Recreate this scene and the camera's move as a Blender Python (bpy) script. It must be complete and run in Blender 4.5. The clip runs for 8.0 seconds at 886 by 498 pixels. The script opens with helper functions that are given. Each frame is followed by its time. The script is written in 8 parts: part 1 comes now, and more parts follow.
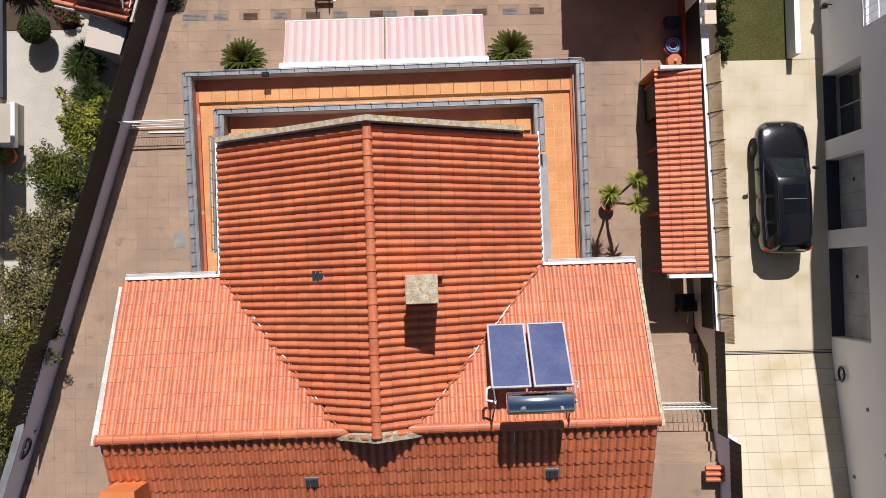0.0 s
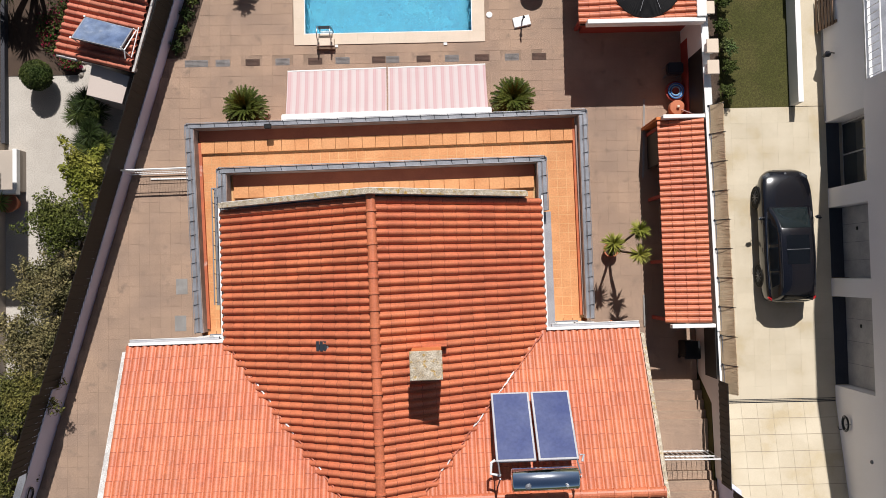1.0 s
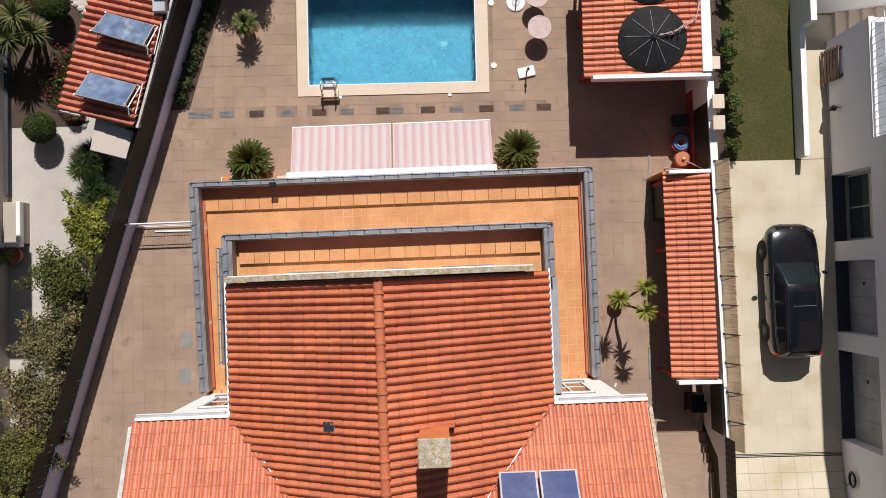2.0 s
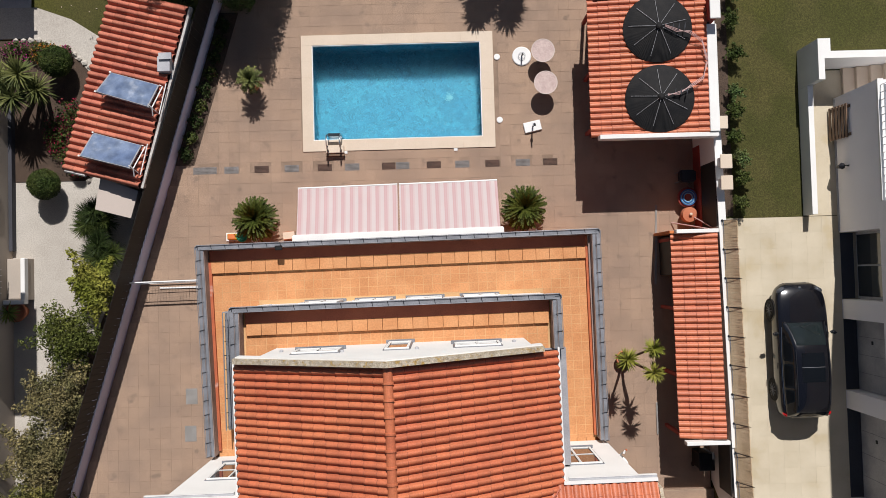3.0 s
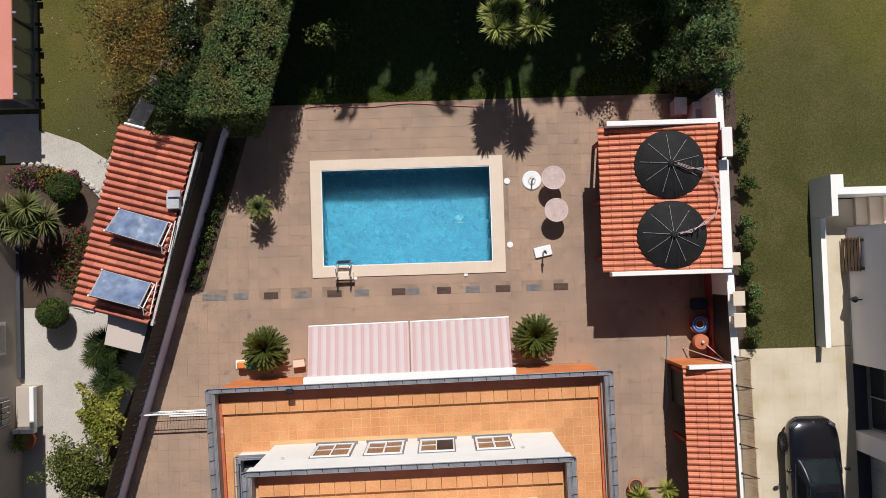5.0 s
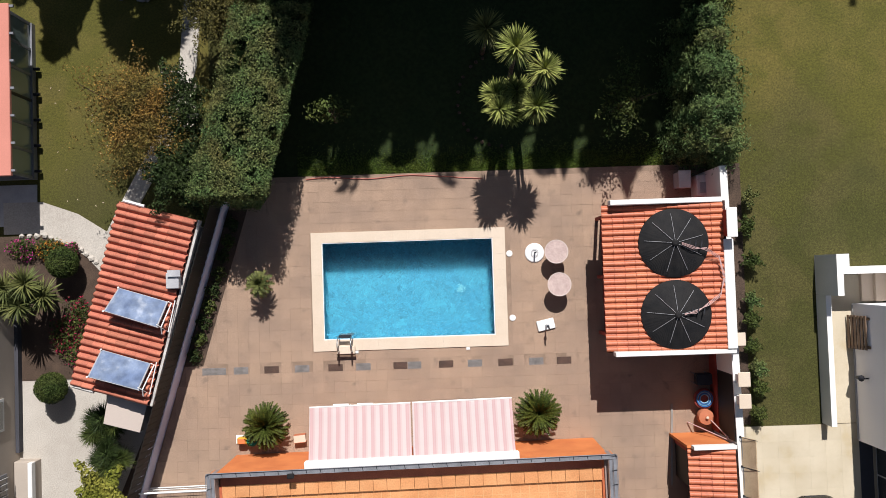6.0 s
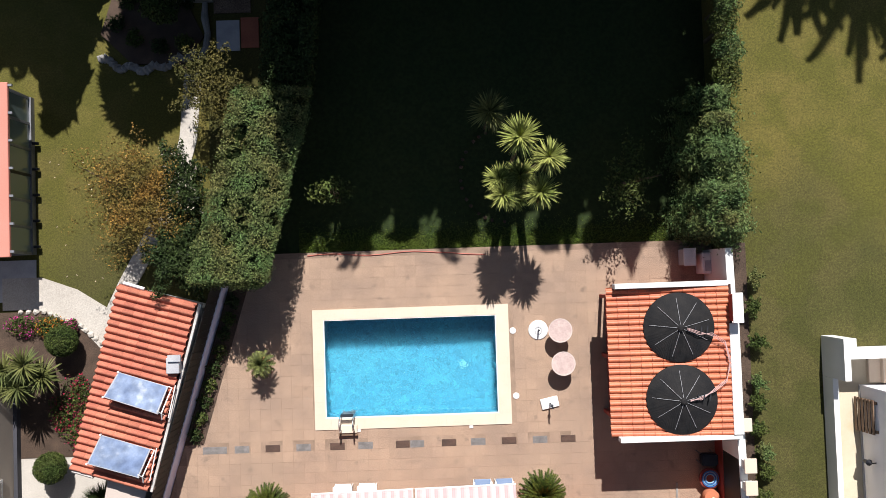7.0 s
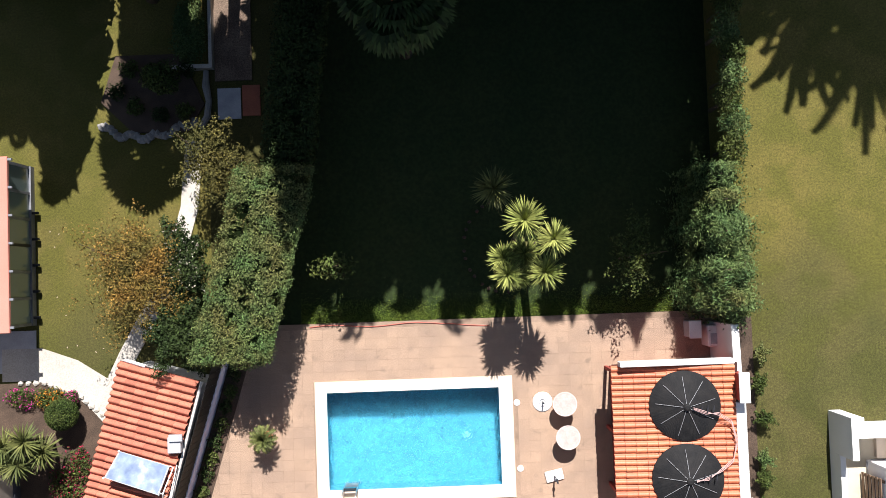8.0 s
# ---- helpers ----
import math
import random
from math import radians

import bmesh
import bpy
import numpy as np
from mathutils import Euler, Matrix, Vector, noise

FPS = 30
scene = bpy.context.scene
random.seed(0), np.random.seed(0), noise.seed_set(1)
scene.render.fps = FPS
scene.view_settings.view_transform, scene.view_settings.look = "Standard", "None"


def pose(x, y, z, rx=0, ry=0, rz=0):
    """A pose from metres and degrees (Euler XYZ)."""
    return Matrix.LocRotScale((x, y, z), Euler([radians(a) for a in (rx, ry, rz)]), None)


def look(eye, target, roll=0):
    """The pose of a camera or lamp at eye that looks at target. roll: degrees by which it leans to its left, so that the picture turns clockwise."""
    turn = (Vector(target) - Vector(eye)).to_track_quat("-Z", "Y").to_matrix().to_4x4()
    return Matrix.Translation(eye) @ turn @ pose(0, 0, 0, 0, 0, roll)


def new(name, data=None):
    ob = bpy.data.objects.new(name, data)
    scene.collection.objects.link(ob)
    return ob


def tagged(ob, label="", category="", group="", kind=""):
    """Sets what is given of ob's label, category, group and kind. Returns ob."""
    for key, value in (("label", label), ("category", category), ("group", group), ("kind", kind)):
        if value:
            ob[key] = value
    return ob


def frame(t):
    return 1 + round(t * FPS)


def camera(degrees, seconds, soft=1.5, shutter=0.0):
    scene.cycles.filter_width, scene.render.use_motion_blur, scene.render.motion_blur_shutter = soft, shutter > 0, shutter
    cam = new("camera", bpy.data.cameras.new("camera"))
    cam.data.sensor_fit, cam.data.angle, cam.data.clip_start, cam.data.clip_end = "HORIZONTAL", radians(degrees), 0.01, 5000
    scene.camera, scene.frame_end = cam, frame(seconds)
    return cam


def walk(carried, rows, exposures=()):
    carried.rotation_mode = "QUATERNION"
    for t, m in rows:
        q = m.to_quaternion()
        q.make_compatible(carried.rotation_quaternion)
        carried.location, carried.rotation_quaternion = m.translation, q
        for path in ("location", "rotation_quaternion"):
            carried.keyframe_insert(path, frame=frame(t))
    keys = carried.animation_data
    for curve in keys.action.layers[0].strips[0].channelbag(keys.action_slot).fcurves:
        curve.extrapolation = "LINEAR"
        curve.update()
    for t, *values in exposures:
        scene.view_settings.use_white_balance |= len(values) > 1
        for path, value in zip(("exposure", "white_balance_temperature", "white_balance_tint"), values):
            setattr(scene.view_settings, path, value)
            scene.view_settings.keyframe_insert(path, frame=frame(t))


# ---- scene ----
cam = camera(60.0, 8.0, 0.6)
EXPO = [(0.0, 0.33), (1.5, 0.23), (3.0, 0.09), (4.5, 0.05), (6.0, 0.35), (7.0, 0.70), (8.0, 1.14)]
PATH = [
    (0, 0.000, -0.000, 29.510, 1.752, -0.133, -1.166),
    (0.5, -0.009, 0.837, 29.513, 1.804, -0.110, -1.216),
    (1, -0.060, 1.730, 29.523, 1.854, -0.118, -1.264),
    (1.5, -0.126, 2.688, 29.525, 1.869, -0.107, -1.334),
    (1.7, -0.155, 3.114, 29.521, 1.862, -0.108, -1.360),
    (2.8, -0.341, 5.465, 29.454, 1.731, -0.122, -1.522),
    (3, -0.384, 5.947, 29.454, 1.714, -0.112, -1.554),
    (3.5, -0.462, 7.091, 29.469, 1.683, -0.084, -1.625),
    (4, -0.537, 8.272, 29.485, 1.668, -0.083, -1.683),
    (4.5, -0.588, 9.515, 29.494, 1.654, -0.083, -1.759),
    (4.7, -0.609, 10.026, 29.489, 1.659, -0.080, -1.773),
    (5.8, -0.635, 12.978, 29.300, 1.760, -0.077, -1.852),
    (6, -0.614, 13.546, 29.281, 1.783, -0.079, -1.870),
    (6.5, -0.610, 14.986, 29.189, 1.840, -0.074, -1.901),
    (7, -0.612, 16.406, 29.105, 1.910, -0.056, -1.935),
    (7.5, -0.629, 17.760, 29.021, 1.986, -0.054, -1.996),
    (8, -0.656, 19.018, 28.963, 2.054, -0.071, -2.039),
]
walk(cam, [(t, pose(x, y, z, rx, ry, rz)) for t, x, y, z, rx, ry, rz in PATH], EXPO)

# ---- light ----
SUN_EL, SUN_AZ = 48.5, 5.0          # degrees; azimuth from +y towards +x
world = bpy.data.worlds.new("daylight")
scene.world = world
world.use_nodes = True
wn = world.node_tree.nodes
sky = wn.new("ShaderNodeTexSky")
sky.sky_type = "NISHITA"
sky.sun_disc = False
sky.sun_elevation = radians(SUN_EL)
sky.sun_rotation = radians(SUN_AZ)
sky.altitude = 50
wn["Background"].inputs["Strength"].default_value = 0.046
world.node_tree.links.new(sky.outputs["Color"], wn["Background"].inputs["Color"])
sun_data = bpy.data.lights.new("sun", "SUN")
sun_data.energy = 5.0
sun_data.angle = radians(0.5)
sun_data.color = (1.0, 0.965, 0.95)
sun = new("sun", sun_data)
sun.matrix_world = look((0, 0, 60), (-math.sin(radians(SUN_AZ)) * 10, -math.cos(radians(SUN_AZ)) * 10, 60 - 10 * math.tan(radians(SUN_EL))))


# ---- materials ----
def material(name):
    m = bpy.data.materials.new(name)
    m.use_nodes = True
    return m, m.node_tree.nodes, m.node_tree.links, m.node_tree.nodes["Principled BSDF"]


def surface(name, base, alt=None, big=0.6, fine=40.0, grain=0.25, rough=0.85, bump=0.2, depth=0.01, vary=0.0,
            island=False, metal=0.0, spec=0.3, mid=None, stain=None, stain_scale=1.5, stain_from=0.58, coat=0.0):
    """A procedural surface: two colours mixed by broad noise, fine grain, optional stains, piece-to-piece variation and relief."""
    m, n, l, b = material(name)
    alt = alt or tuple(c * 0.8 for c in base)
    geo = n.new("ShaderNodeNewGeometry")

    def noisy(scale, detail=3.0):
        t = n.new("ShaderNodeTexNoise")
        t.inputs["Scale"].default_value, t.inputs["Detail"].default_value = scale, detail
        l.new(geo.outputs["Position"], t.inputs["Vector"])
        return t.outputs["Fac"]

    def ranged(value, a, z, lo, hi):
        r = n.new("ShaderNodeMapRange")
        for key, v in zip(("From Min", "From Max", "To Min", "To Max"), (a, z, lo, hi)):
            r.inputs[key].default_value = v
        l.new(value, r.inputs["Value"])
        return r.outputs["Result"]

    def mixed(kind, fac, a, z):
        x = n.new("ShaderNodeMix")
        x.data_type, x.blend_type = "RGBA", kind
        for key, v in ((0, fac), (6, a), (7, z)):
            if isinstance(v, (int, float)):
                x.inputs[key].default_value = v
            elif isinstance(v, tuple):
                x.inputs[key].default_value = (*v, 1)
            else:
                l.new(v, x.inputs[key])
        return x.outputs[2]

    colour = mixed("MIX", ranged(noisy(big), 0.35, 0.65, 0, 1), tuple(base), tuple(alt))
    if stain:
        colour = mixed("MIX", ranged(noisy(stain_scale, 5), stain_from, stain_from + 0.12, 0, 0.85), colour, tuple(stain))
    grainy = noisy(fine, 4)
    value = ranged(grainy, 0.3, 0.7, 1 - grain, 1 + grain)
    if mid:
        speck = ranged(noisy(mid[0], 2), 0.35, 0.65, 1 - mid[1], 1 + mid[1])
        both = n.new("ShaderNodeMath")
        both.operation = "MULTIPLY"
        l.new(value, both.inputs[0])
        l.new(speck, both.inputs[1])
        value = both.outputs[0]
    if vary:
        info = geo if island else n.new("ShaderNodeObjectInfo")
        extra = ranged(info.outputs["Random Per Island" if island else "Random"], 0, 1, 1 - vary, 1 + vary)
        mul = n.new("ShaderNodeMath")
        mul.operation = "MULTIPLY"
        l.new(value, mul.inputs[0])
        l.new(extra, mul.inputs[1])
        value = mul.outputs[0]
    hsv = n.new("ShaderNodeHueSaturation")
    l.new(colour, hsv.inputs["Color"])
    l.new(value, hsv.inputs["Value"])
    l.new(hsv.outputs["Color"], b.inputs["Base Color"])
    b.inputs["Roughness"].default_value, b.inputs["Metallic"].default_value = rough, metal
    b.inputs["Specular IOR Level"].default_value = spec
    b.inputs["Coat Weight"].default_value = coat
    if bump:
        bp = n.new("ShaderNodeBump")
        bp.inputs["Strength"].default_value, bp.inputs["Distance"].default_value = bump, depth
        l.new(grainy, bp.inputs["Height"])
        l.new(bp.outputs["Normal"], b.inputs["Normal"])
    return m


def leafy(name, base, alt, vary=0.35):
    m = surface(name, base, alt, big=1.2, fine=9, grain=0.2, rough=0.6, bump=0, vary=vary, island=True, spec=0.12)
    return m


TILE = surface("terracotta_tile", (0.485, 0.147, 0.064), (0.425, 0.114, 0.053), big=0.8, fine=26, grain=0.16, rough=0.52, spec=0.5, bump=0.3, vary=0.08, mid=(3.5, 0.08), stain=(0.34, 0.092, 0.046), stain_scale=3.0, stain_from=0.64)
TILE_J = surface("terracotta_tiles_joined", (0.485, 0.147, 0.064), (0.425, 0.114, 0.053), big=0.8, fine=26, grain=0.16, rough=0.52, spec=0.5, bump=0.3, vary=0.08, island=True, mid=(3.5, 0.08), stain=(0.34, 0.092, 0.046), stain_scale=3.0, stain_from=0.64)
TILE_OLD = surface("weathered_tile", (0.44, 0.155, 0.095), (0.37, 0.115, 0.075), big=1.0, fine=22, grain=0.2, rough=0.85, bump=0.3, vary=0.2)
# Dark edge colour stands for the shade below each tile lip.
LIP_SHADE = surface("tile_lip_shade", (0.33, 0.105, 0.060), (0.22, 0.066, 0.040), big=1.3, fine=30, grain=0.3)
UNDER = surface("roof_underlay", (0.05, 0.02, 0.016), big=1, fine=20)
MORTAR = surface("lichen_concrete", (0.46, 0.40, 0.31), (0.31, 0.25, 0.175), big=7, fine=34, grain=0.45, stain=(0.36, 0.22, 0.05), stain_scale=9, stain_from=0.55)
WHITE = surface("white_render", (0.72, 0.71, 0.68), (0.66, 0.65, 0.62), big=0.7, fine=60, grain=0.04, rough=0.9, bump=0.1)
WHITE_D = surface("stained_white_render", (0.72, 0.70, 0.68), (0.60, 0.58, 0.57), big=1.2, fine=30, grain=0.08, rough=0.9, bump=0.1)
FACADE = surface("white_lilac_render", (0.83, 0.815, 0.84), (0.78, 0.765, 0.79), big=0.4, fine=50, grain=0.04, rough=0.9, bump=0.08)
TANK = surface("pale_steel", (0.70, 0.74, 0.80), (0.64, 0.69, 0.76), fine=60, grain=0.06, rough=0.12, metal=1.0, bump=0.02)
GRATE = surface("grey_grate_slab", (0.205, 0.19, 0.18), (0.15, 0.138, 0.13), big=4, fine=40, grain=0.3)
OLD_WHITE = surface("grey_weathered_render", (0.52, 0.50, 0.47), (0.36, 0.34, 0.32), big=3, fine=30, grain=0.25, rough=0.9, bump=0.2)
LILAC = surface("pale_grey_render", (0.55, 0.53, 0.56), (0.48, 0.46, 0.5), big=0.5, fine=50, grain=0.05, rough=0.9, bump=0.08)
ORANGE = surface("orange_render", (0.60, 0.20, 0.065), (0.5, 0.15, 0.05), big=1, fine=40, grain=0.08)
RED = surface("red_paint", (0.30, 0.055, 0.04), (0.24, 0.045, 0.035), big=1, fine=40, grain=0.1)
# Colour of the parapet's shade strips and of the red slab.
REDBROWN = surface("red_brown_shade_and_slab", (0.34, 0.105, 0.055), (0.27, 0.08, 0.045), big=1.5, fine=30, grain=0.15, rough=0.6)
CURB = surface("orange_red_paint", (0.46, 0.125, 0.05), (0.36, 0.095, 0.04), big=2.5, fine=30, grain=0.15, rough=0.65)
CURB_W = surface("worn_orange_red_paint", (0.42, 0.115, 0.05), (0.33, 0.085, 0.04), big=2.5, fine=30, grain=0.15, rough=0.65, stain=(0.66, 0.62, 0.58), stain_scale=1.3, stain_from=0.68)
GREYBROWN = surface("grey_brown_paint", (0.30, 0.235, 0.21), (0.23, 0.175, 0.155), big=2, fine=30, grain=0.15, rough=0.7)
ZINC = surface("zinc_grey_paint", (0.24, 0.245, 0.265), (0.18, 0.185, 0.2), big=2, fine=30, grain=0.15, rough=0.5, metal=0.3)
ZINC_L = surface("light_grey_coping", (0.42, 0.42, 0.43), (0.33, 0.33, 0.35), big=2, fine=30, grain=0.1, rough=0.6)
DARK = surface("dark_iron", (0.03, 0.033, 0.04), (0.02, 0.02, 0.025), fine=40, rough=0.5, metal=0.3)
REPAIR = surface("repair_concrete", (0.26, 0.25, 0.235), (0.21, 0.20, 0.185), big=3, fine=60, grain=0.2, rough=0.9)
# Lilac tint puts blue skylight on shaded white walls into their colour.
LILAC = surface("white_wall_skylit_lilac", (0.66, 0.68, 0.86), (0.58, 0.60, 0.76), big=0.6, fine=50, grain=0.05, rough=0.9, bump=0.08)
LEDGE = surface("weathered_grey_ledge", (0.30, 0.295, 0.305), (0.24, 0.235, 0.25), big=2, fine=30, grain=0.15, rough=0.75)
TERRA = surface("terrace_tile", (0.54, 0.26, 0.112), (0.48, 0.212, 0.085), big=1.5, fine=18, grain=0.13, rough=0.7, bump=0.08, vary=0.05)
TERRA_J = surface("terrace_tiles_joined", (0.54, 0.26, 0.112), (0.48, 0.212, 0.085), big=1.5, fine=18, grain=0.13, rough=0.7, bump=0.08, vary=0.05, island=True)
GROUT = surface("pale_grout", (0.60, 0.36, 0.17), fine=40, grain=0.1)
SLAB = surface("washed_gravel_slab", (0.335, 0.232, 0.163), (0.262, 0.186, 0.138), big=0.55, fine=60, grain=0.52, rough=0.95, bump=0.55, vary=0.05, mid=(30, 0.13), stain=(0.20, 0.145, 0.11), stain_scale=2.4, stain_from=0.60)
SLAB_J = surface("washed_gravel_slabs", (0.335, 0.232, 0.163), (0.262, 0.186, 0.138), big=0.55, fine=60, grain=0.52, rough=0.95, bump=0.55, vary=0.05, island=True, mid=(30, 0.13), stain=(0.20, 0.145, 0.11), stain_scale=2.4, stain_from=0.60)
JOINT = surface("sandy_joint", (0.20, 0.14, 0.10), (0.28, 0.195, 0.14), big=1.3, fine=60, grain=0.4)
CREAM = surface("cream_stone", (0.60, 0.50, 0.395), (0.56, 0.46, 0.355), big=1, fine=40, grain=0.06, rough=0.7)
DRIVE = surface("cream_concrete", (0.53, 0.465, 0.35), (0.46, 0.395, 0.285), big=0.9, fine=50, grain=0.08, rough=0.85, bump=0.1, vary=0.03, stain=(0.44, 0.36, 0.23), stain_scale=0.9, stain_from=0.56)
COBBLE = surface("pale_cobble", (0.455, 0.42, 0.37), (0.385, 0.35, 0.305), big=0.7, fine=24, grain=0.18, bump=0.35)
GRASS_C = surface("lawn", (0.053, 0.052, 0.013), (0.066, 0.059, 0.017), big=0.5, fine=42, grain=0.5, rough=0.95, bump=0.25, depth=0.02, mid=(13, 0.18), stain=(0.046, 0.047, 0.010), stain_scale=0.7, stain_from=0.45)
# Greener centre lawn, its colour also darkened to stand for tree shade.
GRASS_G = surface("green_lawn_dark_for_shade", (0.017, 0.030, 0.007), (0.022, 0.033, 0.008), big=0.6, fine=85, grain=0.45, rough=0.95, bump=0.25, depth=0.02, mid=(8, 0.2))


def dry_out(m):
    """The lawns of the neighbouring plots are paler and drier with y, by a ragged transition; the centre stays dark for
    its shade.
    """
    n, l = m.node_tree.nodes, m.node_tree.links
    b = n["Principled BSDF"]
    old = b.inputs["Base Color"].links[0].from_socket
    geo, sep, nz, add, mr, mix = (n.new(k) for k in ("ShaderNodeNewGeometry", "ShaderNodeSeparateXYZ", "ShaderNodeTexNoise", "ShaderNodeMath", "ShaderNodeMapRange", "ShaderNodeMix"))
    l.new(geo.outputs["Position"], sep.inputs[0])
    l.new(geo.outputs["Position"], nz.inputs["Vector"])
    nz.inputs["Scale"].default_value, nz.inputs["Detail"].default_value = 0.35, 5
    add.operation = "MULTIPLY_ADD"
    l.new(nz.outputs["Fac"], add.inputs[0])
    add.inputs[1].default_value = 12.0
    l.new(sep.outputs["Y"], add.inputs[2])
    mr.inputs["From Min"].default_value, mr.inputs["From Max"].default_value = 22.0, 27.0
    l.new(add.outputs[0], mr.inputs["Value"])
    # Leaves out the centre lawn, whose dark colour stands for shade.
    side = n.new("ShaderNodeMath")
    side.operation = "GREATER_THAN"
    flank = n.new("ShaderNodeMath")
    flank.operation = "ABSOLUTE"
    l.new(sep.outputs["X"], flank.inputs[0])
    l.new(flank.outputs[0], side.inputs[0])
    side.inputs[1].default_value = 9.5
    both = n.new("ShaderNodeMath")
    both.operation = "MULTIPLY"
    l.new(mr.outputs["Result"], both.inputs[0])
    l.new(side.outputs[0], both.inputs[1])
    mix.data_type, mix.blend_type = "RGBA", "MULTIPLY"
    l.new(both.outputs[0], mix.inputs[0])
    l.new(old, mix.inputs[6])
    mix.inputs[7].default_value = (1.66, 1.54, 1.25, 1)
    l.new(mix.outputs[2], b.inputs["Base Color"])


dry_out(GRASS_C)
GRAVEL = surface("brown_gravel", (0.17, 0.12, 0.085), (0.11, 0.075, 0.055), big=1.5, fine=40, grain=0.5, bump=0.7, mid=(16, 0.25))
SOIL = surface("garden_soil", (0.075, 0.049, 0.034), (0.05, 0.033, 0.023), big=2, fine=30, grain=0.4, bump=0.8)
# Grain puts the water's caustic dapple into the lining colour.
POOL_W = surface("caustic_mottled_lining", (0.042, 0.222, 0.308), (0.034, 0.196, 0.291), big=1.2, fine=9, grain=0.42, rough=0.5, bump=0)
POOL_SPOT = surface("pale_pool_fitting", (0.15, 0.38, 0.44), fine=40, grain=0.05)
PLASTIC = surface("white_plastic", (0.8, 0.8, 0.78), fine=40, grain=0.02, rough=0.4, bump=0)
STEEL = surface("brushed_steel", (0.62, 0.64, 0.66), (0.55, 0.57, 0.6), fine=60, grain=0.1, rough=0.28, metal=1.0, bump=0.05)
BLACK = surface("black_plastic", (0.012, 0.012, 0.013), (0.018, 0.017, 0.017), big=3, fine=30, grain=0.2, rough=0.7, spec=0.15)
RUBBER = surface("tyre_rubber", (0.02, 0.02, 0.02), fine=60, rough=0.9)
CAR = surface("black_car_paint", (0.004, 0.004, 0.006), (0.004, 0.004, 0.006), grain=0.02, rough=0.2, bump=0, spec=0.5, coat=0.7)
WOOD = surface("grey_brown_wood", (0.20, 0.13, 0.085), (0.14, 0.09, 0.06), big=3, fine=40, grain=0.3)
GRATE_D = surface("dark_brown_slat", (0.10, 0.06, 0.045), (0.07, 0.045, 0.035), big=3, fine=40, grain=0.3)
BARK = surface("bark", (0.13, 0.095, 0.065), (0.09, 0.065, 0.045), big=4, fine=25, grain=0.4, bump=0.8)
CLAY = surface("terracotta_pot", (0.45, 0.16, 0.08), (0.38, 0.13, 0.07), fine=40, grain=0.1)
REED = surface("reed_screen", (0.60, 0.46, 0.30), (0.50, 0.37, 0.23), big=2, fine=70, grain=0.25, bump=0.6)
LOUVRE = surface("dark_fence_sheet", (0.021, 0.020, 0.018), (0.016, 0.015, 0.014), fine=30, grain=0.2, rough=0.6)


def glassy(name, colour, rough=0.05, metal=0.0):
    m, n, l, b = material(name)
    b.inputs["Base Color"].default_value = (*colour, 1)
    b.inputs["Roughness"].default_value, b.inputs["Metallic"].default_value = rough, metal
    b.inputs["Specular IOR Level"].default_value = 0.6
    b.inputs["Coat Weight"].default_value = 0.6
    return m


PANE = glassy("dark_window_glass", (0.03, 0.035, 0.04))
CARGLASS = glassy("tinted_car_glass", (0.012, 0.015, 0.02), 0.12)
CARGLASS.node_tree.nodes["Principled BSDF"].inputs["Coat Weight"].default_value = 0.0
CARGLASS.node_tree.nodes["Principled BSDF"].inputs["Specular IOR Level"].default_value = 0.15
COLLECTOR = surface("solar_absorber", (0.055, 0.068, 0.16), (0.085, 0.10, 0.19), big=1.2, fine=12, grain=0.1, rough=0.14, bump=0, spec=0.6, coat=0.5)


def water_material():
    m, n, l, b = material("pool_water")
    b.inputs["Base Color"].default_value = (0.78, 0.95, 0.98, 1)
    b.inputs["Transmission Weight"].default_value, b.inputs["IOR"].default_value, b.inputs["Roughness"].default_value = 1.0, 1.33, 0.0
    t = n.new("ShaderNodeTexNoise")
    t.inputs["Scale"].default_value, t.inputs["Detail"].default_value, t.inputs["Distortion"].default_value = 5.5, 3.0, 0.8
    geo = n.new("ShaderNodeNewGeometry")
    l.new(geo.outputs["Position"], t.inputs["Vector"])
    bp = n.new("ShaderNodeBump")
    bp.inputs["Strength"].default_value, bp.inputs["Distance"].default_value = 0.9, 0.10
    l.new(t.outputs["Fac"], bp.inputs["Height"])
    l.new(bp.outputs["Normal"], b.inputs["Normal"])
    return m


WATER = water_material()


# ---- mesh helpers ----
def part(name, bm, mat, parent=None, label="", smooth=False):
    """Links a bmesh as one mesh object, under a thing or a part."""
    me = bpy.data.meshes.new(name)
    bm.normal_update()
    bm.to_mesh(me)
    bm.free()
    me.materials.append(mat)
    if smooth:
        for p in me.polygons:
            p.use_smooth = True
    ob = new(name, me)
    if parent:
        ob.parent = parent
    if label:
        ob["label"] = label
    return ob


def thing(name, m, label, category, group="", kind=""):
    ob = new(name)
    ob.matrix_basis = m
    return tagged(ob, label, category, group, kind)


def box(bm, x0, x1, y0, y1, z0, z1, m=None):
    vs = [bm.verts.new((x, y, z)) for z in (z0, z1) for x, y in ((x0, y0), (x1, y0), (x1, y1), (x0, y1))]
    for f in ((3, 2, 1, 0), (4, 5, 6, 7), (0, 1, 5, 4), (1, 2, 6, 5), (2, 3, 7, 6), (3, 0, 4, 7)):
        bm.faces.new([vs[i] for i in f])
    if m is not None:
        bmesh.ops.transform(bm, matrix=m, verts=vs)
    return bm


def cube(*a):
    return box(bmesh.new(), *a)


